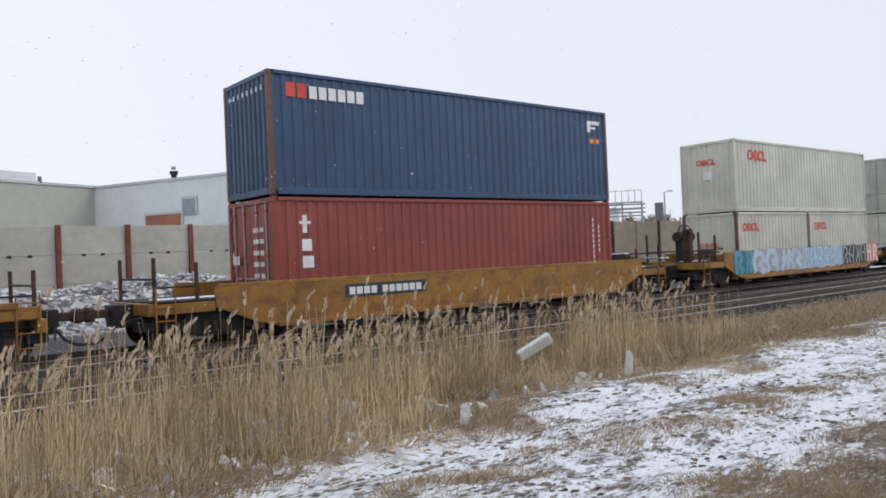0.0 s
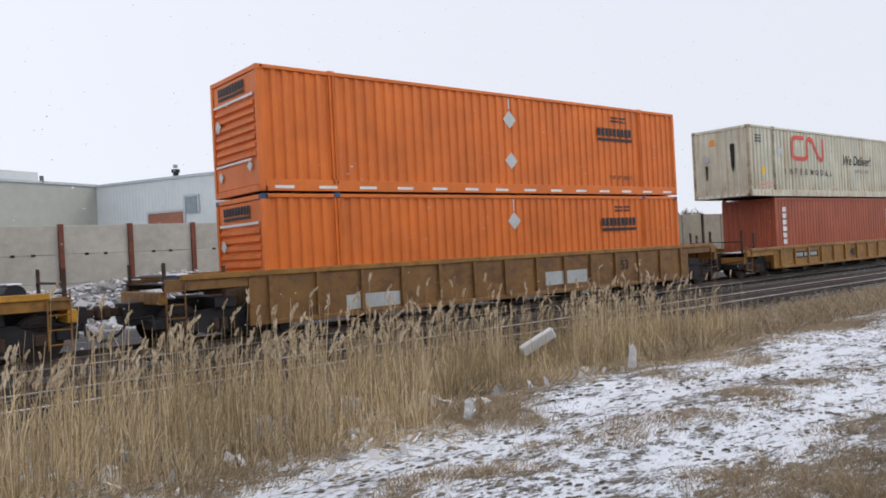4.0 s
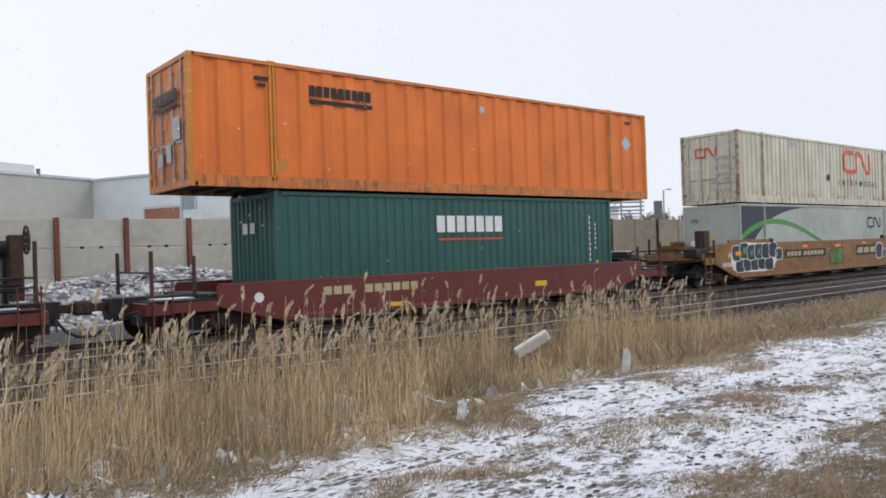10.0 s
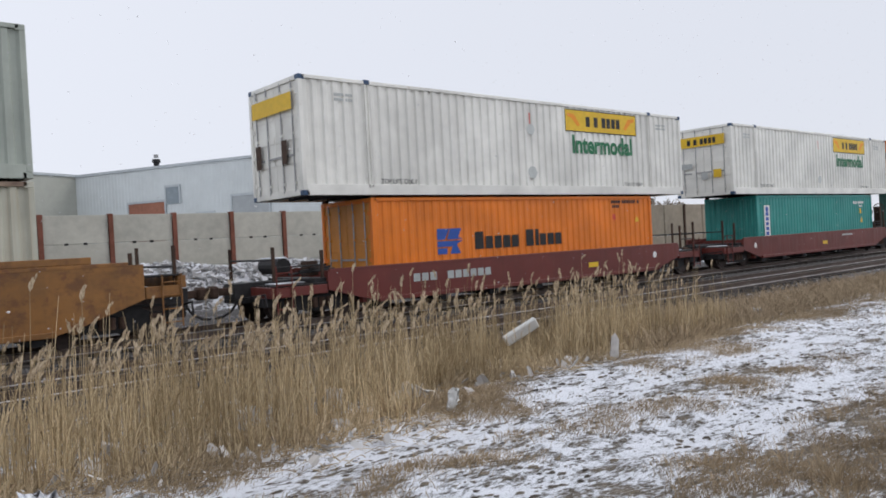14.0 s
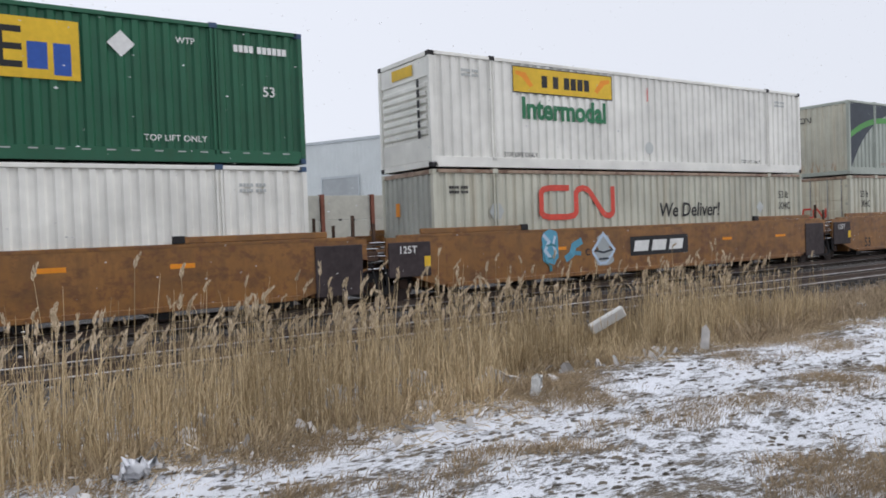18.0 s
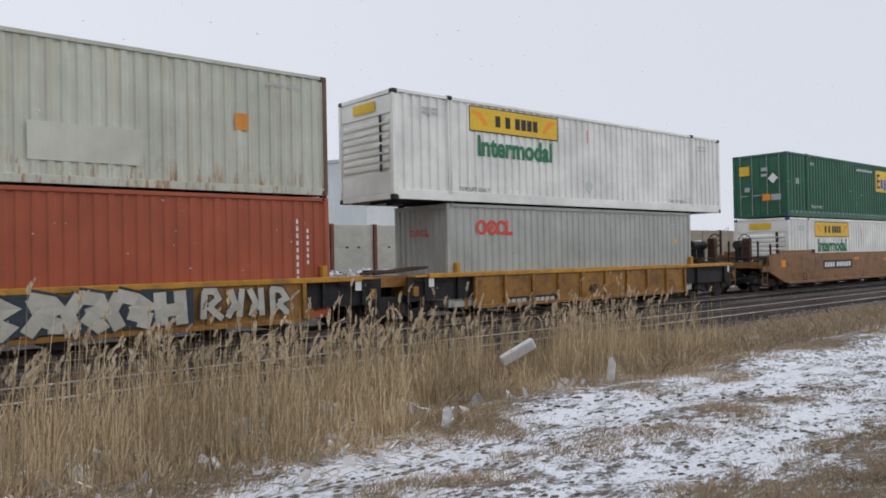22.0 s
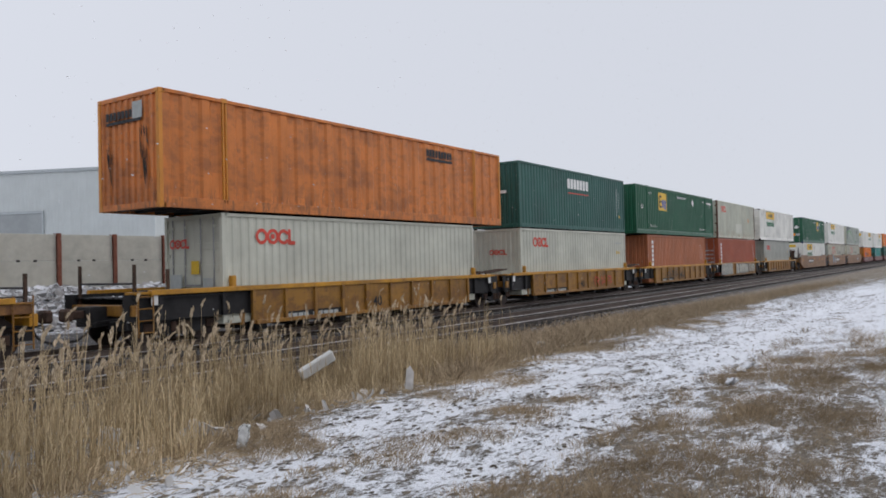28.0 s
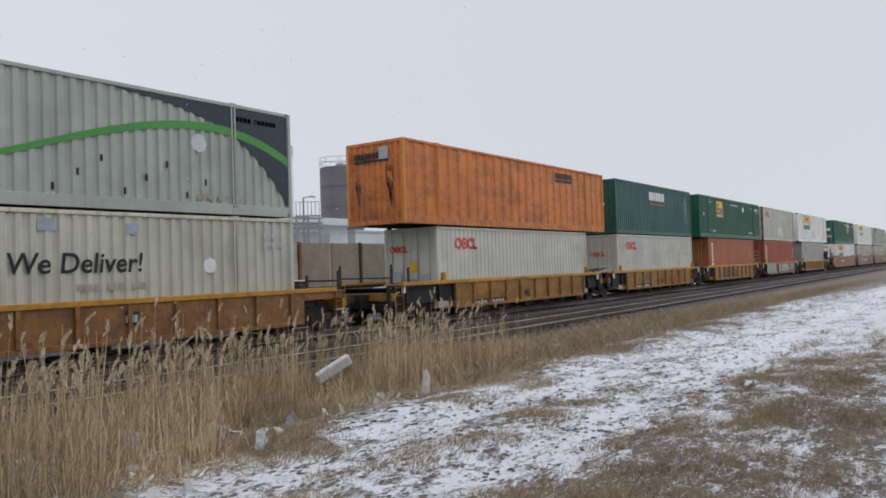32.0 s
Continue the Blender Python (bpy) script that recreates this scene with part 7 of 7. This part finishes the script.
car_ends(car, 11.2, 10.6, C_YEL, "posts", "tank")
plate(car, 2.9, 0.7, 0.35, 0.3, "XXX", mark_black, mark_grey)

# ---- reeds, dead grass and litter ----
reed_mat = island("dry_reed", (0.28, 0.205, 0.11), (0.80, 0.635, 0.40))
plume_mat = island("reed_plume", (0.34, 0.255, 0.16), (0.80, 0.66, 0.47))
brown_mat = island("brown_grass", (0.19, 0.143, 0.09), (0.58, 0.45, 0.30))
tuft_mat = island("tuft_grass", (0.21, 0.156, 0.098), (0.60, 0.465, 0.305))
straw_mat = island("dead_grass", (0.31, 0.23, 0.14), (0.80, 0.64, 0.42))


def blades_of(P, T, W, B):
    """Narrow bent leaves, each of two quads and a tip."""
    P, T, W, B = (np.array(a, float) for a in (P, T, W, B))
    side = np.cross(T - P, (0.3, 1.0, 0.2))
    side = side / (np.linalg.norm(side, axis=1, keepdims=True) + 1e-9) * W[:, None]
    rows = []
    for t, s in ((0, 0.8), (0.45, 1.0), (0.8, 0.6)):
        c = P + (T - P) * t + B * (4 * t * (1 - t))
        rows += [c - side * s, c + side * s]
    rows.append(T)
    V = np.stack(rows, 1).reshape(-1, 3)
    k = (np.arange(len(P)) * 7)[:, None]
    quads = np.concatenate([k + (0, 1, 3, 2), k + (2, 3, 5, 4)]).tolist()
    return V.tolist(), quads + (k + (4, 5, 6)).tolist()


def reed_front(x):
    """The edge of the reed bed towards the track road."""
    k = max(0, min(1, (x - 3.8) / 2.0))
    return 5.58 + 0.98 * k * k * (3 - 2 * k) + 0.3 * noise.noise((x * 0.35, 5, 0)) + 0.25 * noise.noise((x * 1.3, 2, 0))


def reeds():
    rng = np.random.default_rng(21)
    SV, SF = [], []
    leaves, fluff = ([], [], [], []), ([], [], [], [])
    made = 0
    while made < 5500:
        x = -5.0 + 20 * rng.random()
        y0 = reed_front(x)
        y = y0 + (9.3 - y0) * rng.random() ** 1.35
        dens = 0.62 + 0.9 * noise.noise((x * 0.5, y * 0.7, 8))
        if x > 10.5:
            dens -= (x - 10.5) / 4
        if rng.random() > dens:
            continue
        made += 1
        z = ground_z(x, y) - 0.03
        h = (rng.normal(0.98, 0.2) if rng.random() < 0.34 else rng.normal(0.66, 0.16)) - 0.3 * (x > 10) * (x - 10) / 5 - 0.35 * max(0, 1 - (y - y0) / 0.7) * rng.random() 
        h = max(0.35, min(h, 1.45))
        # low growth in front of the slab
        if y < 7.95 and abs(math.atan2(x, y) - 0.80) < 0.045:
            h *= 0.42 if y > 7.2 else 0.3
        lx, ly = 0.05 * h * rng.normal() + 0.02 * h, 0.045 * h * rng.normal()
        base, mid, top = np.array((x, y, z)), np.array((x + lx * 0.35, y + ly * 0.35, z + h * 0.55)), np.array((x + lx, y + ly, z + h))
        k = len(SV)
        for c, r in ((base, 0.0042), (mid, 0.0034), (top, 0.0018)):
            for a in (0.3, 2.4, 4.5):
                SV.append((c[0] + r * math.cos(a), c[1] + r * math.sin(a), c[2]))
        for s in (0, 3):
            for i in range(3):
                j = (i + 1) % 3
                SF.append((k + s + i, k + s + j, k + s + 3 + j, k + s + 3 + i))
        for i in range(rng.integers(2, 5)):
            t = 0.12 + 0.65 * rng.random()
            p = base + (top - base) * t
            d = rng.random() * 6.28
            l = 0.14 + 0.24 * rng.random()
            tip = p + np.array((l * 0.3 * math.cos(d) + 0.02, l * 0.35 * math.sin(d), l * (0.9 - 0.7 * rng.random())))
            for a, v in zip(leaves, (p, tip, 0.0018 + 0.0022 * rng.random(), (0, 0, 0.05))):
                a.append(v)
        if rng.random() < 0.42 and h > 0.8:
            # plume: a drooping sheaf of fine strands
            l = 0.08 + 0.09 * rng.random()
            droop = np.array((0.25 + 0.25 * rng.normal(), 0.2 * rng.normal(), 0.0))
            for i in range(24):
                t = rng.random()
                p = top + np.array((0, 0, l * 0.8 * t)) + droop * l * t * t
                a, q = rng.random() * 6.28, l * (0.34 - 0.12 * t)
                tip = p + droop * q * (0.4 + t) + np.array((0.34 * q * math.cos(a), 0.34 * q * math.sin(a), q * (0.5 + 0.5 * rng.random())))
                for c, v in zip(fluff, (p - np.array((0, 0, 0.015)), tip, 0.0028 + 0.0032 * rng.random(), (0.006 * math.cos(a), 0.006 * math.sin(a), -0.003))):
                    c.append(v)
    LV, LF = blades_of(*leaves)
    k = len(SV)
    SV += LV
    SF += [tuple(i + k for i in q) for q in LF]
    bed = thing("reed_bed", "bed of dry tan reeds with feathery plumes along the ditch", "reeds", 0, 0, 0, kind="stuff")
    tagged(mesh_ob("reed_stems", SV, SF, reed_mat, bed), kind="stuff")
    PV, PF = blades_of(*fluff)
    tagged(mesh_ob("reed_plumes", PV, PF, plume_mat, bed, "pale feathery plumes"), kind="stuff")


reeds()


def grass(name, label, count, place, h0, h1, w, seed, spread=0.10, blades=9, mat=None):
    rng = np.random.default_rng(seed)
    spots = []
    tries = 0
    while len(spots) < count and tries < count * 12:
        tries += 1
        q = place(rng)
        if q:
            spots.append((q[0], q[1], ground_z(q[0], q[1]) - 0.01, q[2]))
    Q = np.repeat(np.array(spots), blades, axis=0)
    n = len(Q)
    a, r = rng.random(n) * 6.28, spread * rng.random(n)
    h = (h0 + (h1 - h0) * rng.random(n)) * Q[:, 3]
    lean = 0.1 + 0.8 * rng.random(n)
    P = np.stack([Q[:, 0] + r * np.cos(a), Q[:, 1] + r * np.sin(a), Q[:, 2]], 1)
    b = a + rng.normal(size=n) * 0.7
    T = P + np.stack([lean * h * np.cos(b) + 0.02, lean * h * np.sin(b), h * (0.45 + 0.55 * rng.random(n))], 1)
    B = np.stack([h * 0, h * 0, h * 0.18], 1)
    V, Fc = blades_of(P, T, w * (0.6 + 0.8 * rng.random(n)), B)
    tagged(mesh_ob(name, V, Fc, mat or straw_mat), label, "dead grass", kind="stuff")


def verge(rng):
    x = -4 + 16 * rng.random() ** 1.1
    y = reed_front(x) - 0.15 + 1.1 * rng.random() ** 1.2
    return (x, y, 1.0) if noise.noise((x * 1.1, y * 1.4, 14)) + 0.3 * rng.normal() > -0.05 else None


def patchy(rng):
    """Low grass: a wide field on the camera's side, a broken strip between the ruts, a fringe along the reeds."""
    x = -1 + 27 * rng.random() ** 1.3
    y = 0.7 + 5.6 * rng.random()
    keep = noise.noise((x * 0.7, y * 0.95, 11)) + 0.6 * noise.noise((x * 1.9, y * 2.4, 4)) + 0.2 * rng.normal()
    edge = 2.95 - 0.54 * max(0, x - 11.8) + 0.16 * noise.noise((x * 1.2, 3, 8))
    if y < edge:
        want = 0.04 + 0.35 * max(0, 1 - (edge - y) / 0.4)
    elif 3.62 < y < 4.45:
        want = 0.12 + 0.25 * max(0, x - 7.0) + 0.5 * abs(y - 4.03)
    elif 5.0 < y < 6.2:
        want = 0.42 - 0.42 * (y - 5.0)
    else:
        want = 0.85
    return (x, y, 0.55 + 0.7 * max(0, keep - want)) if keep > want else None


def shoulder(rng):
    x = 9 + 90 * rng.random() ** 1.5
    y = 6.1 + 4.5 * rng.random() - (0.2 * max(0, x - 29) if x < 60 else 6.2)
    return (x, y, 0.7 + 0.7 * rng.random()) if rng.random() < min(1.0, (y - 5.6) / 1.2 + 0.1) else None


grass("verge_grass", "tangled dead grass at the foot of the reeds", 1500, verge, 0.06, 0.26, 0.0032, 5, 0.14, 10)
grass("patchy_grass", "low brown grass tufts showing through the snow", 11000, patchy, 0.03, 0.13, 0.0017, 6, 0.15, 15, tuft_mat)
grass("shoulder_grass", "dark dry grass and weeds beside the tracks", 4200, shoulder, 0.10, 0.40, 0.0045, 7, 0.2, 10, brown_mat)


def rough_edge(rng):
    x, y = 1 + 16 * rng.random(), 0.9 + 1.9 * rng.random()
    return (x, y, 0.6 + 0.8 * rng.random()) if noise.noise((x * 0.8, y * 1.1, 31)) > 0.05 - 0.02 * x else None


grass("standing_tufts", "coarse standing tufts of dead grass in the snow", 330, rough_edge, 0.06, 0.19, 0.0019, 9, 0.09, 34, tuft_mat)


def fallen(count, seed):
    """Broken stems and leaves that lie flat along the edge of the reeds."""
    rng = np.random.default_rng(seed)
    P, T, W, B = [], [], [], []
    for i in range(count):
        x = -3 + 17 * rng.random()
        y = reed_front(x) - 0.75 + 1.3 * rng.random() ** 0.6
        a, l = rng.random() * 6.28, 0.05 + 0.3 * rng.random() ** 2
        p, q = (x, y), (x + l * math.cos(a), y + l * math.sin(a) * 0.7)
        P.append((*p, ground_z(*p) + 0.012))
        T.append((*q, ground_z(*q) + 0.02 + 0.04 * rng.random()))
        W.append(0.002 + 0.003 * rng.random())
        B.append((0, 0, 0.01))
    V, Fc = blades_of(P, T, W, B)
    tagged(mesh_ob("fallen_reeds", V, Fc, straw_mat), "broken reed stems lying at the edge of the snow", "reed litter", kind="stuff")


fallen(5200, 77)


# ---- clods, litter and falling snow ----
def clods():
    """Clods of dark earth that stand out of the snow in the ruts."""
    rng = np.random.default_rng(14)
    base = np.array([(1, 0, 0), (-1, 0, 0), (0, 1, 0), (0, -1, 0), (0, 0, 1), (0, 0, -1)], float)
    tri = [(0, 2, 4), (2, 1, 4), (1, 3, 4), (3, 0, 4), (2, 0, 5), (1, 2, 5), (3, 1, 5), (0, 3, 5)]
    V, Fc = [], []
    for i in range(9000):
        x, y = 0.8 + 34 * rng.random() ** 1.35, 2.6 + 3.9 * rng.random()
        if noise.noise((x * 0.6, y, 20)) + 0.25 * rng.normal() < -0.12:
            continue
        s = 0.006 + 0.024 * rng.random() ** 2.6
        q = base * (s * (0.6 + 0.8 * rng.random((6, 1)))) * np.array((1.8, 1.3, 0.45)) + (x, y, ground_z(x, y) + 0.003)
        k = len(V)
        V += [tuple(v) for v in q]
        Fc += [(a + k, b + k, c + k) for a, b, c in tri]
    tagged(mesh_ob("earth_clods", V, Fc, island("earth_clod", (0.07, 0.06, 0.05), (0.26, 0.22, 0.17))), "small dark clods of earth in the snow", "clods", kind="stuff")


clods()
foam = plain("weathered_foam", (0.72, 0.72, 0.70), 0.8, 0, 0.12, 12, 0.4)
pale_wood = plain("grey_stake_wood", (0.60, 0.57, 0.54), 0.85, 0, 0.2, 14, 0.4)
bag_white = plain("white_plastic", (0.66, 0.67, 0.70), 0.35, 0, 0.08, 9, 0.2)
bag_clear = plain("dull_plastic", (0.62, 0.60, 0.58), 0.4, 0, 0.15, 9, 0.2)


def litter_sheet(name, label, x, y, z, w, h, mat, turn, crumple, seed):
    """A crumpled sheet or bag: a bent, wrinkled patch with a thickness."""
    rng = random.Random(seed)
    n = 9
    V, Fc = [], []
    for layer in (0, 1):
        for j in range(n):
            for i in range(n):
                a, b = i / (n - 1) - 0.5, j / (n - 1) - 0.5
                e = 1 - 0.25 * (a * a + b * b) * 4 * rng.random()
                zz = crumple * noise.noise((a * 5 + seed, b * 5, layer * 0.2)) + crumple * (0.5 - 2 * (a * a + b * b)) * (1 if layer else -0.6)
                V.append((a * w * e, zz, b * h * e))
    for layer in (0, 1):
        o = layer * n * n
        for j in range(n - 1):
            for i in range(n - 1):
                f = (o + j * n + i, o + j * n + i + 1, o + (j + 1) * n + i + 1, o + (j + 1) * n + i)
                Fc.append(f if layer else f[::-1])
    edge = [(i, 0) for i in range(n)] + [(n - 1, j) for j in range(1, n)] + [(i, n - 1) for i in range(n - 2, -1, -1)] + [(0, j) for j in range(n - 2, 0, -1)]
    for (a, b), (c, d) in zip(edge, edge[1:] + edge[:1]):
        Fc.append((b * n + a, d * n + c, n * n + d * n + c, n * n + b * n + a))
    ob = mesh_ob(name, V, Fc, mat, smooth=True)
    ob.matrix_basis = pose(x, y, z, *turn)
    return tagged(ob, label, "litter")


def scraps():
    """Small pale bits of paper and plastic blown in among the feet of the reeds."""
    rng = np.random.default_rng(55)
    V, Fc = [], []
    for i in range(150):
        x = 0.6 + 7.2 * rng.random()
        y = reed_front(x) + 0.5 * rng.normal() * 0.6 - 0.05
        w, h = 0.02 + 0.07 * rng.random() ** 2, 0.02 + 0.07 * rng.random() ** 2
        e = Euler((rng.normal() * 0.6 + 1.0, rng.normal() * 0.5, rng.random() * 6.28)).to_matrix()
        k = len(V)
        for px, py, pz in ((-1, -0.8, 0), (0.1, -1, 0.35), (1, -0.6, 0), (0.8, 0.9, 0.1), (-0.1, 1, 0.4), (-0.9, 0.7, 0.05)):
            V.append(tuple(e @ Vector((px * w, py * h, pz * min(w, h))) + Vector((x, y, ground_z(x, y) + 0.02 + 0.5 * h))))
        Fc += [(k, k + 1, k + 4, k + 5), (k + 1, k + 2, k + 3, k + 4)]
    tagged(mesh_ob("litter_scraps", V, Fc, island("pale_scrap", (0.50, 0.47, 0.44), (0.80, 0.79, 0.78))), "small pale scraps of litter at the foot of the reeds", "litter", kind="stuff")


scraps()
# a slab of foam caught among the reeds
slab = box("foam_slab", -0.285, 0.285, -0.05, 0.05, -0.085, 0.085, foam, None, "", 0.02, None)
slab.matrix_basis = pose(8.22, 8.0, 0.16, 12, -28, -30)
tagged(slab, "weathered pale foam slab caught in the reeds", "foam slab")
bm = bmesh.new()
prof = [(-0.055, 0), (0.055, 0), (0.05, 0.30), (0.0, 0.38), (-0.045, 0.33)]
va = [bm.verts.new((x, -0.015, z)) for x, z in prof]
vb = [bm.verts.new((x, 0.015, z)) for x, z in prof]
bm.faces.new(va)
bm.faces.new(vb[::-1])
for i in range(5):
    bm.faces.new((va[i], vb[i], vb[(i + 1) % 5], va[(i + 1) % 5]))
bmesh.ops.recalc_face_normals(bm, faces=bm.faces)
stake = part("wooden_stake", bm, pale_wood)
stake.matrix_basis = pose(7.95, 6.1, gz(7.95, 6.1) - 0.04, 0, 5, -40)
tagged(stake, "grey splintered wooden stake in the snow", "stake")
for k, (nm, lab, x, y, w, h, mat, turn, cr) in enumerate((
        ("plastic_bag", "dull plastic bag snagged in the reeds", 3.1, 6.55, 0.24, 0.30, bag_clear, (5, 0, -10), 0.05),
        ("plastic_bag", "white plastic bag lying at the foot of the reeds", 1.06, 5.42, 0.26, 0.19, bag_white, (40, 10, 20), 0.09),
        ("plastic_bag", "dull crumpled bag in the dead grass", 2.1, 6.3, 0.22, 0.18, bag_clear, (40, 0, 30), 0.06),
        ("plastic_bag", "pale crumpled bag in the dead grass", 1.95, 6.65, 0.26, 0.18, bag_clear, (35, 15, -20), 0.06),
        ("paper_scrap", "pale paper scrap at the edge of the snow", 4.68, 5.5, 0.12, 0.24, foam, (8, 6, -20), 0.03),
        ("plastic_sheet", "torn pale plastic sheet in the reeds", 4.75, 6.15, 0.42, 0.22, bag_clear, (20, 25, -30), 0.07),
        ("plastic_sheet", "torn pale plastic sheet in the reeds", 3.9, 6.4, 0.2, 0.36, bag_clear, (5, 10, -30), 0.05),
        ("paper_scrap", "white wind-blown scrap on the dead grass", 9.7, 2.45, 0.5, 0.16, bag_white, (65, 10, 10), 0.06),
        ("paper_scrap", "white wind-blown scrap on the dead grass", 11.2, 2.65, 0.5, 0.2, bag_white, (70, -8, -10), 0.06),
        ("paper_scrap", "white wind-blown scrap on the dead grass", 10.6, 3.05, 0.26, 0.12, bag_white, (75, 0, 30), 0.04),
        ("paper_scrap", "pale scrap by the track verge", 13.4, 7.0, 0.2, 0.22, foam, (20, 0, -30), 0.05))):
    litter_sheet(nm, lab, x, y, gz(x, y) + h * 0.42 * abs(math.cos(radians(turn[0]))) + 0.03, w, h, mat, turn, cr, k + 3)


# a bare sapling beside the camera; the wind swings its twig
def sapling():
    root = thing("bare_sapling", "bare brown sapling with a budded twig swinging in the wind", "sapling", 1.15, -0.62, gz(1.15, -0.62) - 0.03)
    pts = [(0, 0, 0), (0.02, 0.01, 0.7), (0.0, 0.05, 1.3), (-0.03, 0.2, 1.56), (-0.09, 0.42, 1.63), (-0.13, 0.62, 1.662), (-0.155, 0.74, 1.675), (-0.176, 0.842, 1.69)]
    rad = (0.012, 0.010, 0.008, 0.0065, 0.006, 0.0058, 0.005, 0.0046)
    bm = bmesh.new()
    for a, b, ra, rb in zip(pts, pts[1:], rad, rad[1:]):
        add_rod(bm, a, b, ra, 8, rb)
    for i in (4, 5, 6):
        bmesh.ops.create_uvsphere(bm, u_segments=8, v_segments=6, radius=rad[i] * 1.3, matrix=Matrix.Translation(pts[i]))
    part("stem", bm, twig_mat, root, "", True)
    tip = Vector(pts[-1])
    way = (tip - Vector(pts[-2])).normalized()
    bm = bmesh.new()
    add_rod(bm, tip - way * 0.012, tip + way * 0.012, 0.0045, 8, 0.0082)
    add_rod(bm, tip + way * 0.012, tip + way * 0.034, 0.0082, 8, 0.0045)
    add_rod(bm, tip + way * 0.034, tip + way * 0.042, 0.0045, 8, 0.002)
    part("bud", bm, plain("twig_bud", (0.10, 0.07, 0.062), 0.8, 0, 0.3, 40, 0.4), root, "dark swollen bud", True)
    return root


twig = sapling()


# falling snow: drifting sheaves of flakes, each one a rigid piece that falls and drifts
def snowfall(k, x0, x1, y0, y1, count, size, speed, drift, seed):
    rng = np.random.default_rng(seed)
    base = np.array([(1, 0, 0), (-1, 0, 0), (0, 1, 0), (0, -1, 0), (0, 0, 1), (0, 0, -1)], float)
    tri = [(0, 2, 4), (2, 1, 4), (1, 3, 4), (3, 0, 4), (2, 0, 5), (1, 2, 5), (3, 1, 5), (0, 3, 5)]
    fall, side = speed * 32.0, drift * 32.0
    V, Fc = [], []
    for i in range(count):
        z = 0.2 + (9 + fall) * rng.random()
        x = x0 - side + (x1 - x0 + side) * rng.random()
        y = y0 + (y1 - y0) * rng.random()
        s = size * (0.5 + rng.random())
        q = base * (s * (0.6 + 0.8 * rng.random((6, 1)))) * np.array((1.5, 0.9, 0.8))
        n = len(V)
        V += [tuple(v + (x, y, z)) for v in q]
        Fc += [(a + n, b + n, c + n) for a, b, c in tri]
    ob = mesh_ob("snowfall", V, Fc, flake_mat)
    tagged(ob, "falling snowflakes drifting on the wind", "snowfall", kind="stuff")
    FLAKES.append((ob, speed, drift))


FLAKES = []
flake_mat = bpy.data.materials.new("snowflake")
flake_mat.use_nodes = True
fn, fl = flake_mat.node_tree.nodes, flake_mat.node_tree.links
fd, ft, fx = fn.new("ShaderNodeBsdfDiffuse"), fn.new("ShaderNodeBsdfTranslucent"), fn.new("ShaderNodeMixShader")
fd.inputs[0].default_value = ft.inputs[0].default_value = (0.97, 0.97, 0.98, 1)
fl.new(fd.outputs[0], fx.inputs[1])
fl.new(ft.outputs[0], fx.inputs[2])
fp, fm = fn.new("ShaderNodeBsdfTransparent"), fn.new("ShaderNodeMixShader")
fm.inputs[0].default_value = 0.48
fl.new(fx.outputs[0], fm.inputs[1])
fl.new(fp.outputs[0], fm.inputs[2])
fl.new(fm.outputs[0], fn["Material Output"].inputs[0])
snowfall(0, -2, 14, 3.0, 7.0, 500, 0.006, 1.5, 0.9, 71)
snowfall(1, 0, 26, 7.0, 15.0, 8500, 0.0102, 1.35, 0.7, 72)
snowfall(2, 3, 60, 19.5, 34.0, 3000, 0.017, 1.3, 0.6, 73)


# ---- what moves ----
def motions():
    for ob, base in MOVERS:
        walk(ob, [(t, Matrix.Translation((s, 0, 0)) @ base) for t, s in ROLLED])
    at = twig.matrix_basis.translation.copy()
    walk(twig, [(t, pose(at.x, at.y, at.z, 0, 0, a)) for t, a in ((0, -62), (22.7, -62), (23.3, -2), (23.7, 2), (24.0, 0), (24.2, -20), (24.5, -62), (32, -62))])
    for ob, speed, drift in FLAKES:
        walk(ob, [(t, pose(drift * t, 0, -speed * t)) for t in (0, 4, 8, 12, 16, 20, 24, 28.9)] + [(32, pose(drift * 28.9, 0, -speed * 28.9))])


motions()
